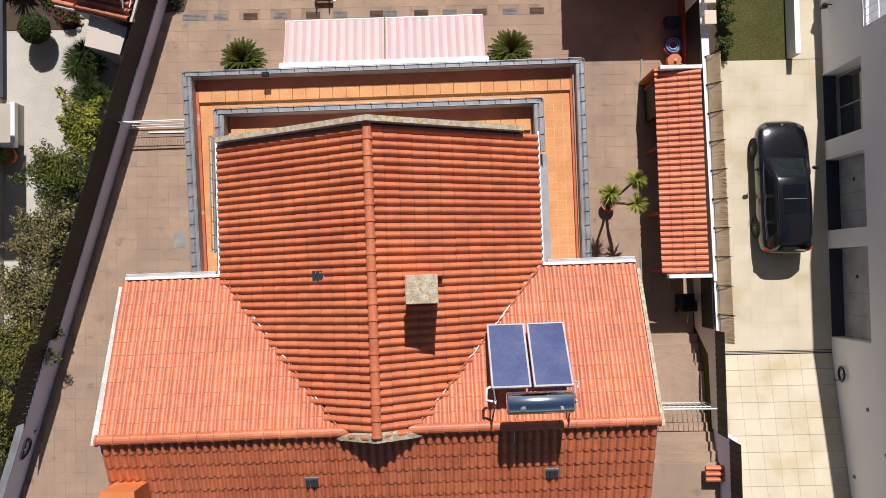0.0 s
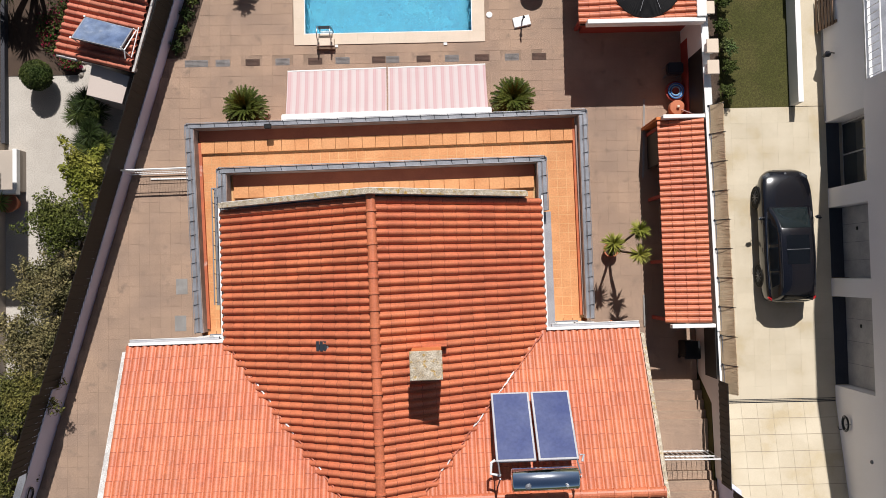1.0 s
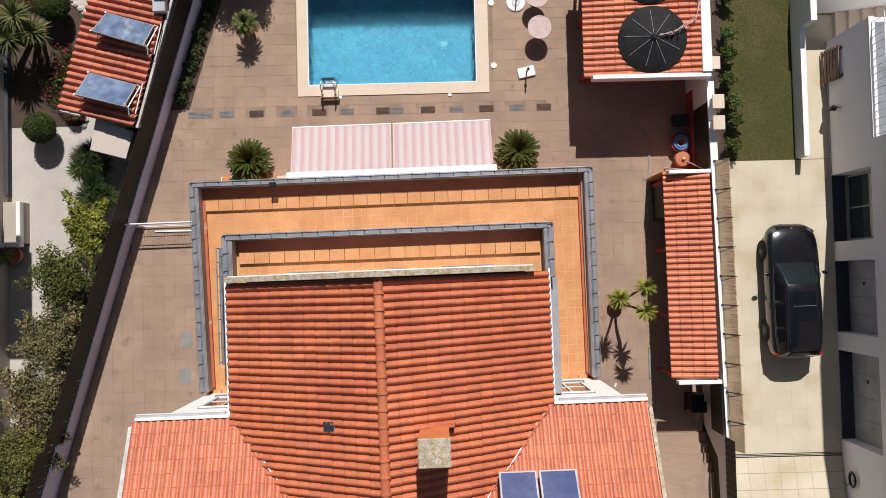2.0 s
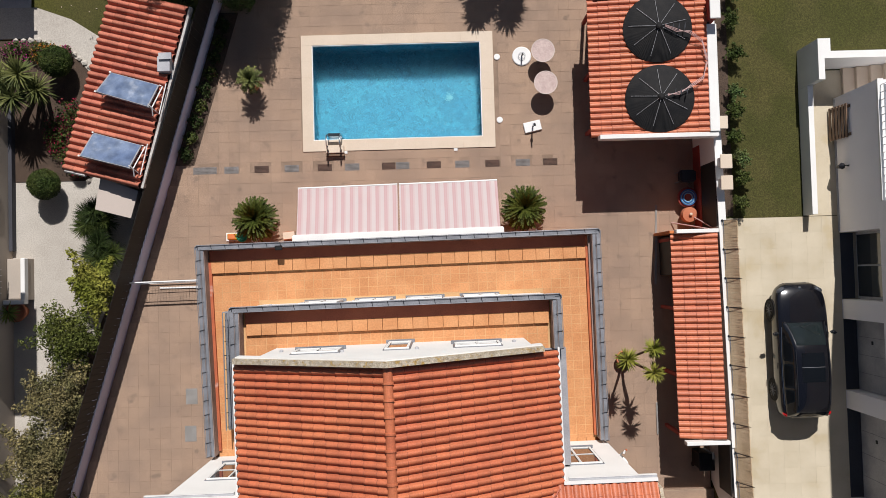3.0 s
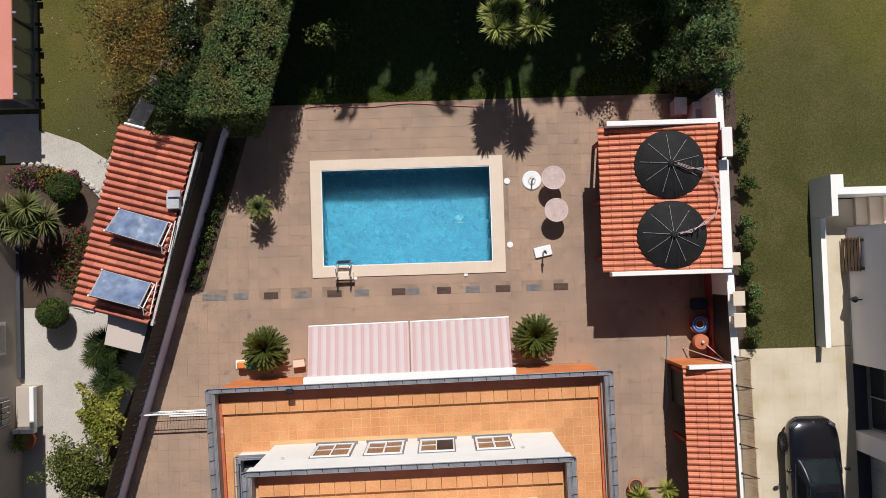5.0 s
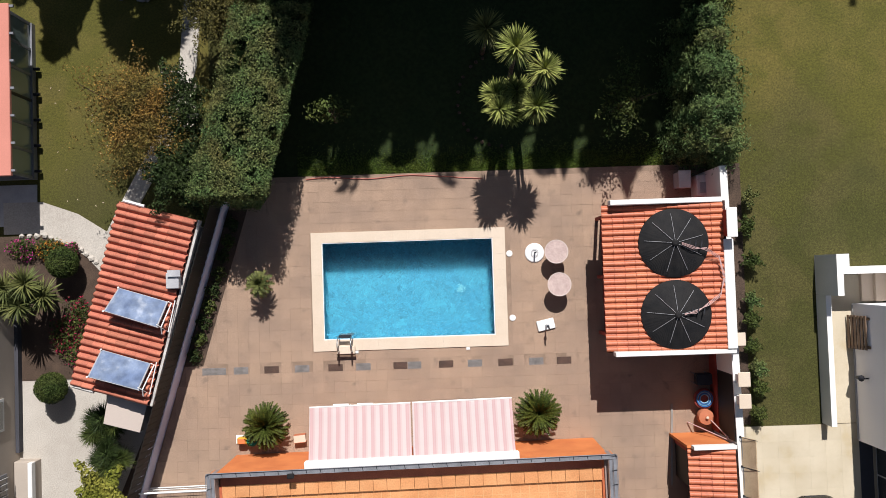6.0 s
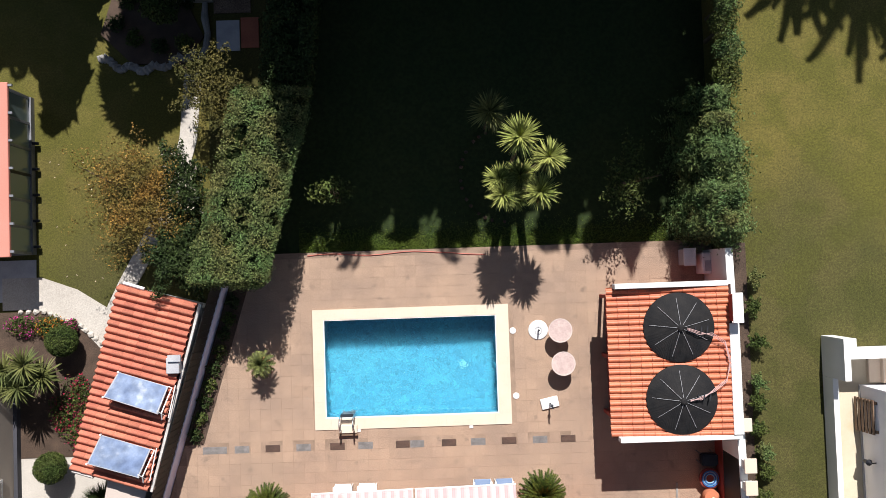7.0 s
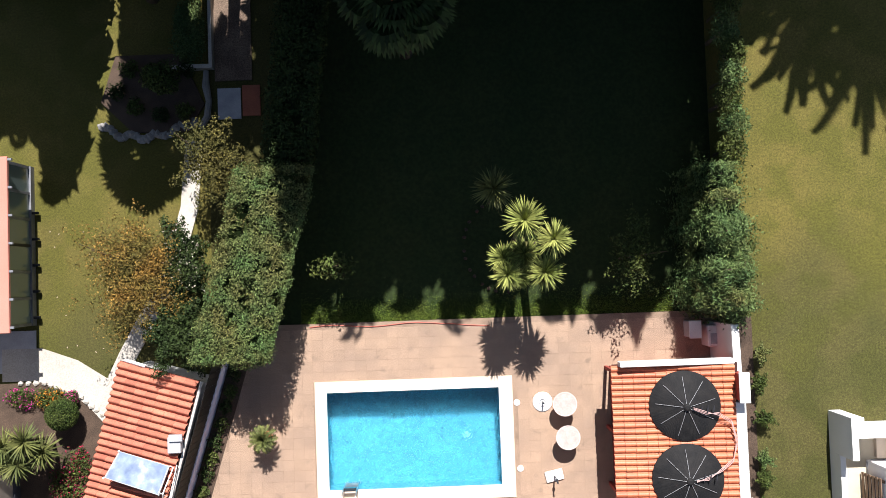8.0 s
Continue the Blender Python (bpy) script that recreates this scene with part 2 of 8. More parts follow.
def bevelled(bm, w=0.02, n=1):
    bmesh.ops.bevel(bm, geom=bm.edges[:], offset=w, segments=n, affect="EDGES", clamp_overlap=True)
    return bm


def prism(pts, z0, z1, bm=None):
    """An upright prism over a plan outline (counter-clockwise); z0 and z1 may be functions of x and y."""
    bm = bm or bmesh.new()
    fa, fb = (z if callable(z) else (lambda x, y, z=z: z) for z in (z0, z1))
    lo = [bm.verts.new((x, y, fa(x, y))) for x, y in pts]
    hi = [bm.verts.new((x, y, fb(x, y))) for x, y in pts]
    bm.faces.new(lo[::-1])
    bm.faces.new(hi)
    for i in range(len(pts)):
        j = (i + 1) % len(pts)
        bm.faces.new((lo[i], lo[j], hi[j], hi[i]))
    return bm


def tube(pts, r, n=8, bm=None, close=True):
    """A round bar along points; r is one radius or one for each point."""
    bm = bm or bmesh.new()
    pts = [Vector(p) for p in pts]
    rs = r if isinstance(r, (list, tuple)) else [r] * len(pts)
    rings = []
    side = None
    for i, p in enumerate(pts):
        way = (pts[min(i + 1, len(pts) - 1)] - pts[max(i - 1, 0)]).normalized()
        if side is None:
            side = way.orthogonal().normalized()
        side = (side - way * side.dot(way)).normalized()
        up = way.cross(side)
        rings.append([bm.verts.new(p + (side * math.cos(a) + up * math.sin(a)) * rs[i]) for a in (math.tau * k / n for k in range(n))])
    for a, b in zip(rings, rings[1:]):
        for k in range(n):
            bm.faces.new((a[k], a[(k + 1) % n], b[(k + 1) % n], b[k]))
    if close:
        bm.faces.new(rings[0][::-1])
        bm.faces.new(rings[-1])
    return bm


def lathe(profile, n=24, bm=None, centre=(0, 0, 0), caps=True):
    """A turned body: profile of (radius, height) from bottom to top."""
    bm = bm or bmesh.new()
    rings = [[bm.verts.new((centre[0] + r * math.cos(math.tau * k / n), centre[1] + r * math.sin(math.tau * k / n), centre[2] + z)) for k in range(n)] for r, z in profile]
    for a, b in zip(rings, rings[1:]):
        for k in range(n):
            bm.faces.new((a[k], a[(k + 1) % n], b[(k + 1) % n], b[k]))
    if caps:
        bm.faces.new(rings[0][::-1])
        bm.faces.new(rings[-1])
    return bm


def from_lists(name, verts, faces, mat, parent=None, kind="", label="", smooth=False):
    me = bpy.data.meshes.new(name)
    me.from_pydata(verts, [], faces)
    me.materials.append(mat)
    if smooth:
        me.polygons.foreach_set("use_smooth", [True] * len(me.polygons))
    ob = new(name, me)
    if parent:
        ob.parent = parent
    return tagged(ob, label, "", "", kind)


def structure(ob, label, category):
    return tagged(ob, label, category, "", "structure")


# ---- roof tiles ----
TW, TL = 0.213, 0.385
TILE_PROFILE = [(-0.1125, 0.010), (-0.088, 0.0), (-0.070, 0.002), (-0.058, 0.022), (-0.036, 0.062), (0.000, 0.086), (0.034, 0.091), (0.064, 0.080), (0.086, 0.054), (0.098, 0.024), (0.1125, 0.008)]


def tile_lists():
    """One interlocking barrel tile: x across, y up the slope from its lower lip, z out of the roof.
    The first rings make the thickness of the lip and an edge darkened for the shade under it."""
    verts, faces, dark_lip = [], [], []
    for y, lift, wide in ((0.0, 0.0, 1.0), (0.0, 0.024, 1.0), (0.0, 0.024, 1.0), (0.014, 0.022, 1.0), (0.014, 0.023, 1.0), (TL + 0.04, 0.0, 0.98)):
        for x, z in TILE_PROFILE:
            verts.append((x * wide, y, z + lift))
    k = len(TILE_PROFILE)
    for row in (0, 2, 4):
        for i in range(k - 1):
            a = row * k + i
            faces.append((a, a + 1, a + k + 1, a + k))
            dark_lip.append(row == 2 and 2 < i < 8)
    return verts, faces, dark_lip


TILE_V, TILE_F, TILE_G = tile_lists()
TILE_MESH = {}


def tile_mesh(mat):
    if mat.name not in TILE_MESH:
        me = bpy.data.meshes.new("roof_tile")
        me.from_pydata(TILE_V, [], TILE_F)
        me.materials.append(mat)
        me.materials.append(LIP_SHADE)
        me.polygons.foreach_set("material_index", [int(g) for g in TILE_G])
        me.polygons.foreach_set("use_smooth", [True] * len(me.polygons))
        TILE_MESH[mat.name] = me
    return TILE_MESH[mat.name]


def lay_tiles(parent, origin, across, up, cols, rows, keep, single, mat, mat_joined, tw=TW, tl=TL, seed=1, high=1.0):
    """Tiles over a slope: origin is the lower corner, across and up are unit vectors in it. keep(a, b): whether a tile
    at a across and b up is laid; single(c, r): whether it is a piece of its own."""
    rnd = random.Random(seed)
    across, up = Vector(across).normalized(), Vector(up).normalized()
    out = across.cross(up)
    turn = Matrix((across, up, out)).transposed().to_4x4()
    jv, jf = [], []
    for c in range(cols):
        for r in range(rows):
            a, b = (c + 0.5) * tw, r * tl
            if not keep(a, b):
                continue
            place = Vector(origin) + across * (a + rnd.uniform(-0.004, 0.004)) + up * (b + rnd.uniform(-0.008, 0.008)) + out * (0.02 + rnd.uniform(-0.002, 0.004))
            m = Matrix.Translation(place) @ turn @ pose(0, 0, 0, rnd.uniform(-0.5, 0.5), 0, rnd.uniform(-0.5, 0.5)) @ Matrix.Diagonal((tw / TW, tl / TL, high, 1))
            if single(c, r):
                t = new("roof_tile", tile_mesh(mat))
                t.parent = parent
                t.matrix_basis = m
            else:
                k = len(jv)
                jv += [tuple(m @ Vector(v)) for v in TILE_V]
                jf += [tuple(i + k for i in f) for f in TILE_F]
    if jv:
        ob = from_lists("roof_tiles", jv, jf, mat_joined, parent, "stuff", smooth=True)
        ob.data.materials.append(LIP_SHADE)
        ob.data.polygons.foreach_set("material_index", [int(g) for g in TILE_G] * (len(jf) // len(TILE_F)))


def ridge_caps(parent, a, b, mat, r=0.13, step=0.4):
    """Half-round ridge tiles from a to b, each a part, overlapping."""
    a, b = Vector(a), Vector(b)
    way = (b - a).normalized()
    n = max(1, round((b - a).length / step))
    step = (b - a).length / n
    side = way.cross(Vector((0, 0, 1))).normalized()
    up = side.cross(way)
    bm = bmesh.new()
    rings = []
    for y, rr in ((0, r * 1.17), (0.05, r * 1.15), (0.055, r), (step + 0.05, r * 0.94)):
        rings.append([bm.verts.new((rr * math.cos(t), y, rr * 0.9 * math.sin(t))) for t in (math.pi * k / 8 for k in range(9))])
    for p, q in zip(rings, rings[1:]):
        for k in range(8):
            bm.faces.new((p[k], q[k], q[k + 1], p[k + 1]))
    bm.faces.new(rings[0])
    me = bpy.data.meshes.new("ridge_tile")
    bm.to_mesh(me)
    bm.free()
    me.materials.append(mat)
    turn = Matrix((side, way, up)).transposed().to_4x4()
    for i in range(n):
        t = new("ridge_tile", me)
        t.parent = parent
        t.matrix_basis = Matrix.Translation(a + way * step * i) @ turn @ pose(0, 0, 0, 0, 0, random.uniform(-1, 1))


# ---- ground, paving, pool ----
def wall_x(y):
    """The inner foot of the slanting boundary wall."""
    return -13.70 + 0.307 * max(-14.0, min(26.0, y))


RX = 9.62                                   # inner face of the straight boundary wall
PX0, PX1, PY0, PY1 = -5.17, 1.35, 11.13, 14.83   # pool edge


def build_ground():
    bm = bmesh.new()
    ys = [-500, -60, -14, 0, PY0, PY1, 30, 60, 500]
    grid = []
    for y in ys:
        xl = wall_x(y) - 0.1
        grid.append([bm.verts.new(p) for p in ((-500, y, -0.62), (-40, y, -0.62), (xl, y, -0.62), (xl + 0.02, y, -0.07), (PX0, y, -0.07), (PX1, y, -0.07), (RX + 0.08, y, -0.07), (RX + 0.1, y, 1.3), (40, y, 1.3), (500, y, 1.3))])
    for j in range(len(ys) - 1):
        for i in range(9):
            if ys[j] == PY0 and i == 4:
                continue
            face = bm.faces.new((grid[j][i], grid[j][i + 1], grid[j + 1][i + 1], grid[j + 1][i]))
            # Between the walls: the lawn colour darkened for tree shade.
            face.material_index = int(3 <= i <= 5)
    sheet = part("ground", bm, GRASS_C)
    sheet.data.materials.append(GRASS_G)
    return structure(sheet, "mown lawn and ground reaching to the horizon", "ground")


ground = build_ground()

SX = 0.402


def slab_ok(x, y):
    if x < wall_x(y) + 0.15 or x > RX - 0.1 or y > 17.3 or y < (-14 if x < 0 else -2.6):
        return False
    if PX0 - 0.42 < x < PX1 + 0.47 and PY0 - 0.42 < y < PY1 + 0.38:
        return False
    if -8.5 < x < 4.8 and y < 6.9:
        return False
    if 9.95 < y < 10.22 and any(abs(x - s) < w for s, w in SLOTS):
        return False
    if x < wall_x(y) + 0.75 and y > 10.3:
        return False
    return True


SLOTS = [(-9.38, 0.45), (-8.36, 0.275), (-7.2, 0.275), (-6.04, 0.275), (-4.77, 0.275), (-3.71, 0.275), (-2.31, 0.26), (-1.77, 0.26), (-0.57, 0.275), (0.53, 0.275), (1.69, 0.275), (2.86, 0.275), (3.92, 0.275)]


def slab_mesh_lists(w, d, e=0.003):
    x, y = w / 2, d / 2
    v = [(-x, -y, -0.03), (x, -y, -0.03), (x, y, -0.03), (-x, y, -0.03), (-x + e, -y + e, 0), (x - e, -y + e, 0), (x - e, y - e, 0), (-x + e, y - e, 0)]
    f = [(4, 5, 6, 7), (0, 1, 5, 4), (1, 2, 6, 5), (2, 3, 7, 6), (3, 0, 4, 7)]
    return v, f


def lay_slabs(parent, name, spots, w, d, mat, mat_joined, single, z=0.0, turn=0.0, jitter=0.003, seed=3, rise=None, edge=0.003):
    rnd = random.Random(seed)
    v, f = slab_mesh_lists(w, d, edge)
    me = bpy.data.meshes.new(name)
    me.from_pydata(v, [], f)
    me.materials.append(mat)
    jv, jf = [], []
    for x, y in spots:
        lift, tip = rise(y) if rise else (0.0, 0.0)
        m = pose(x, y, z + lift + rnd.uniform(-jitter, jitter), tip + rnd.uniform(-0.15, 0.15), rnd.uniform(-0.15, 0.15), turn + rnd.uniform(-0.25, 0.25))
        if single(x, y):
            s = new(name, me)
            s.parent = parent
            s.matrix_basis = m
        else:
            k = len(jv)
            jv += [tuple(m @ Vector(p)) for p in v]
            jf += [tuple(i + k for i in g) for g in f]
    if jv:
        from_lists(name + "s", jv, jf, mat_joined, parent, "stuff")


def build_patio():
    bm = bmesh.new()
    # bed under the slabs, in pieces round the pool and the house
    for x0, x1, y0, y1 in ((None, PX0 - 0.4, 6.8, 17.4), (PX1 + 0.45, RX, 6.8, 17.4), (PX0 - 0.4, PX1 + 0.45, 6.8, PY0 - 0.3), (PX0 - 0.4, PX1 + 0.45, PY1 + 0.3, 17.4), (None, -8.2, -14, 6.8), (4.6, RX, -14, 6.8)):
        a, b = (wall_x(y0) + 0.02, wall_x(y1) + 0.02) if x0 is None else (x0, x0)
        prism([(a, y0), (x1, y0), (x1, y1), (b, y1)], -0.3, -0.005, bm)
    bed = structure(part("pavement", bm, JOINT), "brown washed-gravel slab paving round the pool", "paving")
    spots = []
    for i in range(-45, 50):
        for j in range(-36, 46):
            x, y = (i + 0.5) * SX, j * SX + 0.1
            if slab_ok(x, y):
                spots.append((x, y))
    lay_slabs(bed, "paving_slab", spots, SX - 0.005, SX - 0.005, SLAB, SLAB_J, lambda x, y: 7.6 < y < 10.8 and -9.5 < x < 4.6, edge=0.002, jitter=0.0015)
    return bed


patio = build_patio()


def build_pool():
    pool = thing("swimming_pool", pose(0, 0, 0), "rectangular swimming pool with cream stone coping and clear blue water", "pool", kind="structure")
    bm = bmesh.new()
    x0, x1, y0, y1, zb = PX0, PX1, PY0, PY1, -1.25
    t = 0.15
    box(bm, x0 - t, x1 + t, y0 - t, y1 + t, zb - 0.1, zb)
    box(bm, x0 - t, x0, y0, y1, zb, -0.03)
    box(bm, x1, x1 + t, y0, y1, zb, -0.03)
    box(bm, x0 - t, x1 + t, y0 - t, y0, zb, -0.03)
    box(bm, x0 - t, x1 + t, y1, y1 + t, zb, -0.03)
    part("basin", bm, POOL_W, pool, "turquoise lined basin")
    bm = bmesh.new()
    n, k = 40, 24
    g = [[bm.verts.new((x0 + (x1 - x0) * i / n, y0 + (y1 - y0) * j / k, -0.12)) for i in range(n + 1)] for j in range(k + 1)]
    for j in range(k):
        for i in range(n):
            bm.faces.new((g[j][i], g[j][i + 1], g[j + 1][i + 1], g[j + 1][i]))
    w = part("water", bm, WATER, pool, "clear rippled water", True)
    w.visible_shadow = False
    # coping stones
    ox0, ox1, oy0, oy1 = -5.58, 1.83, 10.71, 15.22
    for a, b, c, d, n, along in ((ox0, ox1, oy0, y0, 12, 0), (ox0, ox1, y1, oy1, 12, 0), (ox0, x0, y0, y1, 6, 1), (x1, ox1, y0, y1, 6, 1)):
        for i in range(n):
            if along:
                lo, hi = c + (d - c) * i / n, c + (d - c) * (i + 1) / n
                bm = cube(a, b, lo + 0.0008, hi - 0.0008, -0.1, 0.035)
            else:
                lo, hi = a + (b - a) * i / n, a + (b - a) * (i + 1) / n
                bm = cube(lo + 0.0008, hi - 0.0008, c, d, -0.1, 0.035)
            part("coping_stone", bevelled(bm, 0.0015), CREAM, pool)
    part("floor_drain", lathe([(0.14, 0.0), (0.14, 0.012), (0.10, 0.02)], 18, None, (0.1, 12.9, zb)), POOL_SPOT, pool, "round pale floor drain")
    # white liner edge and skimmer lids
    bm = bmesh.new()
    box(bm, x0, x1, y0, y0 + 0.03, -0.1, 0.02)
    box(bm, x0, x1, y1 - 0.03, y1, -0.1, 0.02)
    box(bm, x0, x0 + 0.03, y0 + 0.03, y1 - 0.03, -0.1, 0.02)
    box(bm, x1 - 0.03, x1, y0 + 0.03, y1 - 0.03, -0.1, 0.02)
    part("edge_strip", bm, PLASTIC, pool, "white liner edge strip")
    for x, y in ((1.98, 14.2), (2.02, 11.75)):
        part("skimmer_lid", lathe([(0.12, 0.0), (0.12, 0.025), (0.1, 0.035)], 16, None, (x, y, 0.0)), PLASTIC, pool, "round white lid")
    part("skimmer_lid", cube(-4.02, -3.88, 10.6, 10.7, 0, 0.03), PLASTIC, pool, "square white lid")
    part("skimmer_lid", cube(0.22, 0.36, 10.6, 10.7, 0, 0.03), PLASTIC, pool, "square white lid")
    return pool


build_pool()


def build_floor_grates():
    """Thirteen coloured drain slabs in a row in the paving."""
    for i, (x, w) in enumerate(SLOTS):
        dark = i in (2, 4, 6, 8, 10, 12)
        g = thing("drain_grate", pose(x, 10.08, 0), "dark slatted drain grate set in the paving" if dark else "grey slatted drain slab set in the paving", "drain", "row of drain grates")
        part("tray", cube(-w, w, -0.135, 0.135, -0.06, 0.004), GRATE_D if dark else GRATE, g)
        for k in range(5):
            y = -0.11 + k * 0.05
            part("slat", cube(-w + 0.02, w - 0.02, y, y + (0.02 if dark else 0.03), 0.004, 0.012), GRATE_D if dark else GRATE, g)


build_floor_grates()


# ---- the house ----
house = thing("house", pose(-1.75, 4.0, 0, 0, 0, 0.9), "three-storey white and orange house with stepped tiled terraces and red roofs", "house")
Z1, Z2 = 2.72, 6.0          # terrace floors
EAVE, RIDGE = 8.65, 10.9
WING, VR = 10.40, -7.87     # ridge of the wings: height and line
UV = 0.93                   # where the valleys meet that ridge


def terrace_parapet(name, runs, z0, z1, thick=0.16):
    """A low wall with a grey metal cap, joint strips and a dark hand rail on brackets. runs: (a, b) in plan, outside on the right."""
    walls = []
    caps = []
    rails = []
    strips = []
    for k, (a, b) in enumerate(runs):
        a, b = Vector((*a, 0)), Vector((*b, 0))
        way = (b - a).normalized()
        out = Vector((-way.y, way.x, 0))
        def quad(bm, o0, o1, lo, hi, s=0.0, e=0.0):
            p = [a - way * s + out * o0, b + way * e + out * o0, b + way * e + out * o1, a - way * s + out * o1]
            prism([(q.x, q.y) for q in p], lo, hi, bm)
        front = k == 1
        walls.append(bmesh.new())
        quad(walls[-1], -0.12 if front else -thick - 0.06, -0.02 if front else -0.06, z0, z1)
        if not front:
            caps.append(bmesh.new())
            quad(caps[-1], -thick - 0.04, -0.11, z1 + 0.003, z1 + 0.035 - 0.003 * k, -0.13 if k == 2 else 0, -0.13 if k == 0 else 0)
        L = (b - a).length
        n = max(2, round(L / 0.47))
        for i in range(n + 1):
            p = a + way * L * i / n
            q0, q1 = p + out * (-0.1 if front else -0.13) + way * 0.03, p + out * 0.055
            strips.append(((q0.x, q0.y, z1 + 0.045), (q0.x * 0.3 + q1.x * 0.7, q0.y * 0.3 + q1.y * 0.7, z1 + 0.06), (q1.x, q1.y, z1 + 0.085)))
        for o, h, r in ((0.06, 0.09, 0.012), (-0.10, 0.05, 0.008)):
            p, q = a + out * o, b + out * o
            rails.append(((p.x, p.y, z1 + h), (q.x, q.y, z1 + h), r))
    w = [part("parapet", bm, GREYBROWN, house, "low grey-brown terrace parapet") for bm in walls][1]
    for cap in caps:
        part("parapet_cap", cap, ZINC, w, "grey coping")
    for p, q, r in rails:
        part("handrail", tube([p, q], r, 6), ZINC, w, "thin grey metal rail")
    for s in strips:
        part("rail_bracket", tube(s, 0.011, 5), DARK, w)
    # grey sheet between the rails
    for k, (a, b) in enumerate(runs):
        bm = bmesh.new()
        a, b = Vector((*a, 0)), Vector((*b, 0))
        way = (b - a).normalized()
        out = Vector((-way.y, way.x, 0))
        a, b = (a - way * 0.06, b + way * 0.06) if k == 1 else (a, b)
        p = [a + out * (-0.09 if k == 1 else -0.07), b + out * (-0.09 if k == 1 else -0.07), b + out * 0.045, a + out * 0.045]
        prism([(q.x, q.y) for q in p], z1 + 0.036, z1 + 0.044 + 0.003 * (k == 1), bm)
        part("gutter_sheet", bm, ZINC, w, "grey metal flashing")


def terrace_tiles(parent, region, z, single):
    spots = []
    s = 0.318
    u0, u1, v0, v1 = -7.2, 7.2, -4.2, 3.2
    for i in range(int((u1 - u0) / s)):
        for j in range(int((v1 - v0) / s)):
            u, v = u0 + (i + 0.5) * s, v0 + (j + 0.5) * s
            if region(u, v):
                spots.append((u, v))
    lay_slabs(parent, "floor_tile", spots, s - 0.008, s - 0.008, TERRA, TERRA_J, single, z, jitter=0.0008, seed=5)


def window(parent, u0, u1, v, z0, z1, panes=2, open_pane=None, frame_grey=True):
    """A window in a wall that faces +v: grey surround, white frame, panes with glazing bars."""
    w = part("window", cube(u0 - 0.045, u1 + 0.045, v, v + 0.025, z0 - 0.06, z1 + 0.045), ZINC if frame_grey else WHITE, parent, "white sliding window with grey surround")
    bm = bmesh.new()
    f = 0.04
    for a, b, c, d in ((u0, u1, z0, z0 + f), (u0, u1, z1 - f, z1), (u0, u0 + f, z0 + f, z1 - f), (u1 - f, u1, z0 + f, z1 - f)):
        box(bm, a, b, v + 0.02, v + 0.07, c, d)
    part("frame", bm, WHITE, w)
    span = (u1 - u0 - 2 * f) / panes
    if open_pane is not None:
        a = u0 + f + open_pane * span
        # Dark plate stands for the shade inside the room.
        part("opening", cube(a, a + span, v + 0.026, v + 0.03, z0 + f, z1 - f), DARK, w, "dark plate for the unlit room behind the open half")
    for i in range(panes):
        if i == open_pane:
            continue
        a, b = u0 + f + i * span, u0 + f + (i + 1) * span
        dv = 0.012 * (i % 2)
        part("pane", cube(a + 0.005, b - 0.005, v + 0.026 + dv, v + 0.032 + dv, z0 + f, z1 - f), PANE, w, "dark reflecting pane")
        bm = bmesh.new()
        for c in (a, b - 0.03):
            box(bm, c, c + 0.03, v + 0.03 + dv, v + 0.058 + dv, z0 + f + 0.002, z1 - f - 0.002)
        if panes > 1:
            mid = z0 + (z1 - z0) * 0.45
            box(bm, a + 0.032, b - 0.032, v + 0.034 + dv, v + 0.05 + dv, mid, mid + 0.025)
        part("sash", bm, WHITE, w)
    part("sill", bevelled(cube(u0 - 0.1, u1 + 0.1, v + 0.002, v + 0.11, z0 - 0.1, z0 - 0.062), 0.01), ZINC, w)
    return w


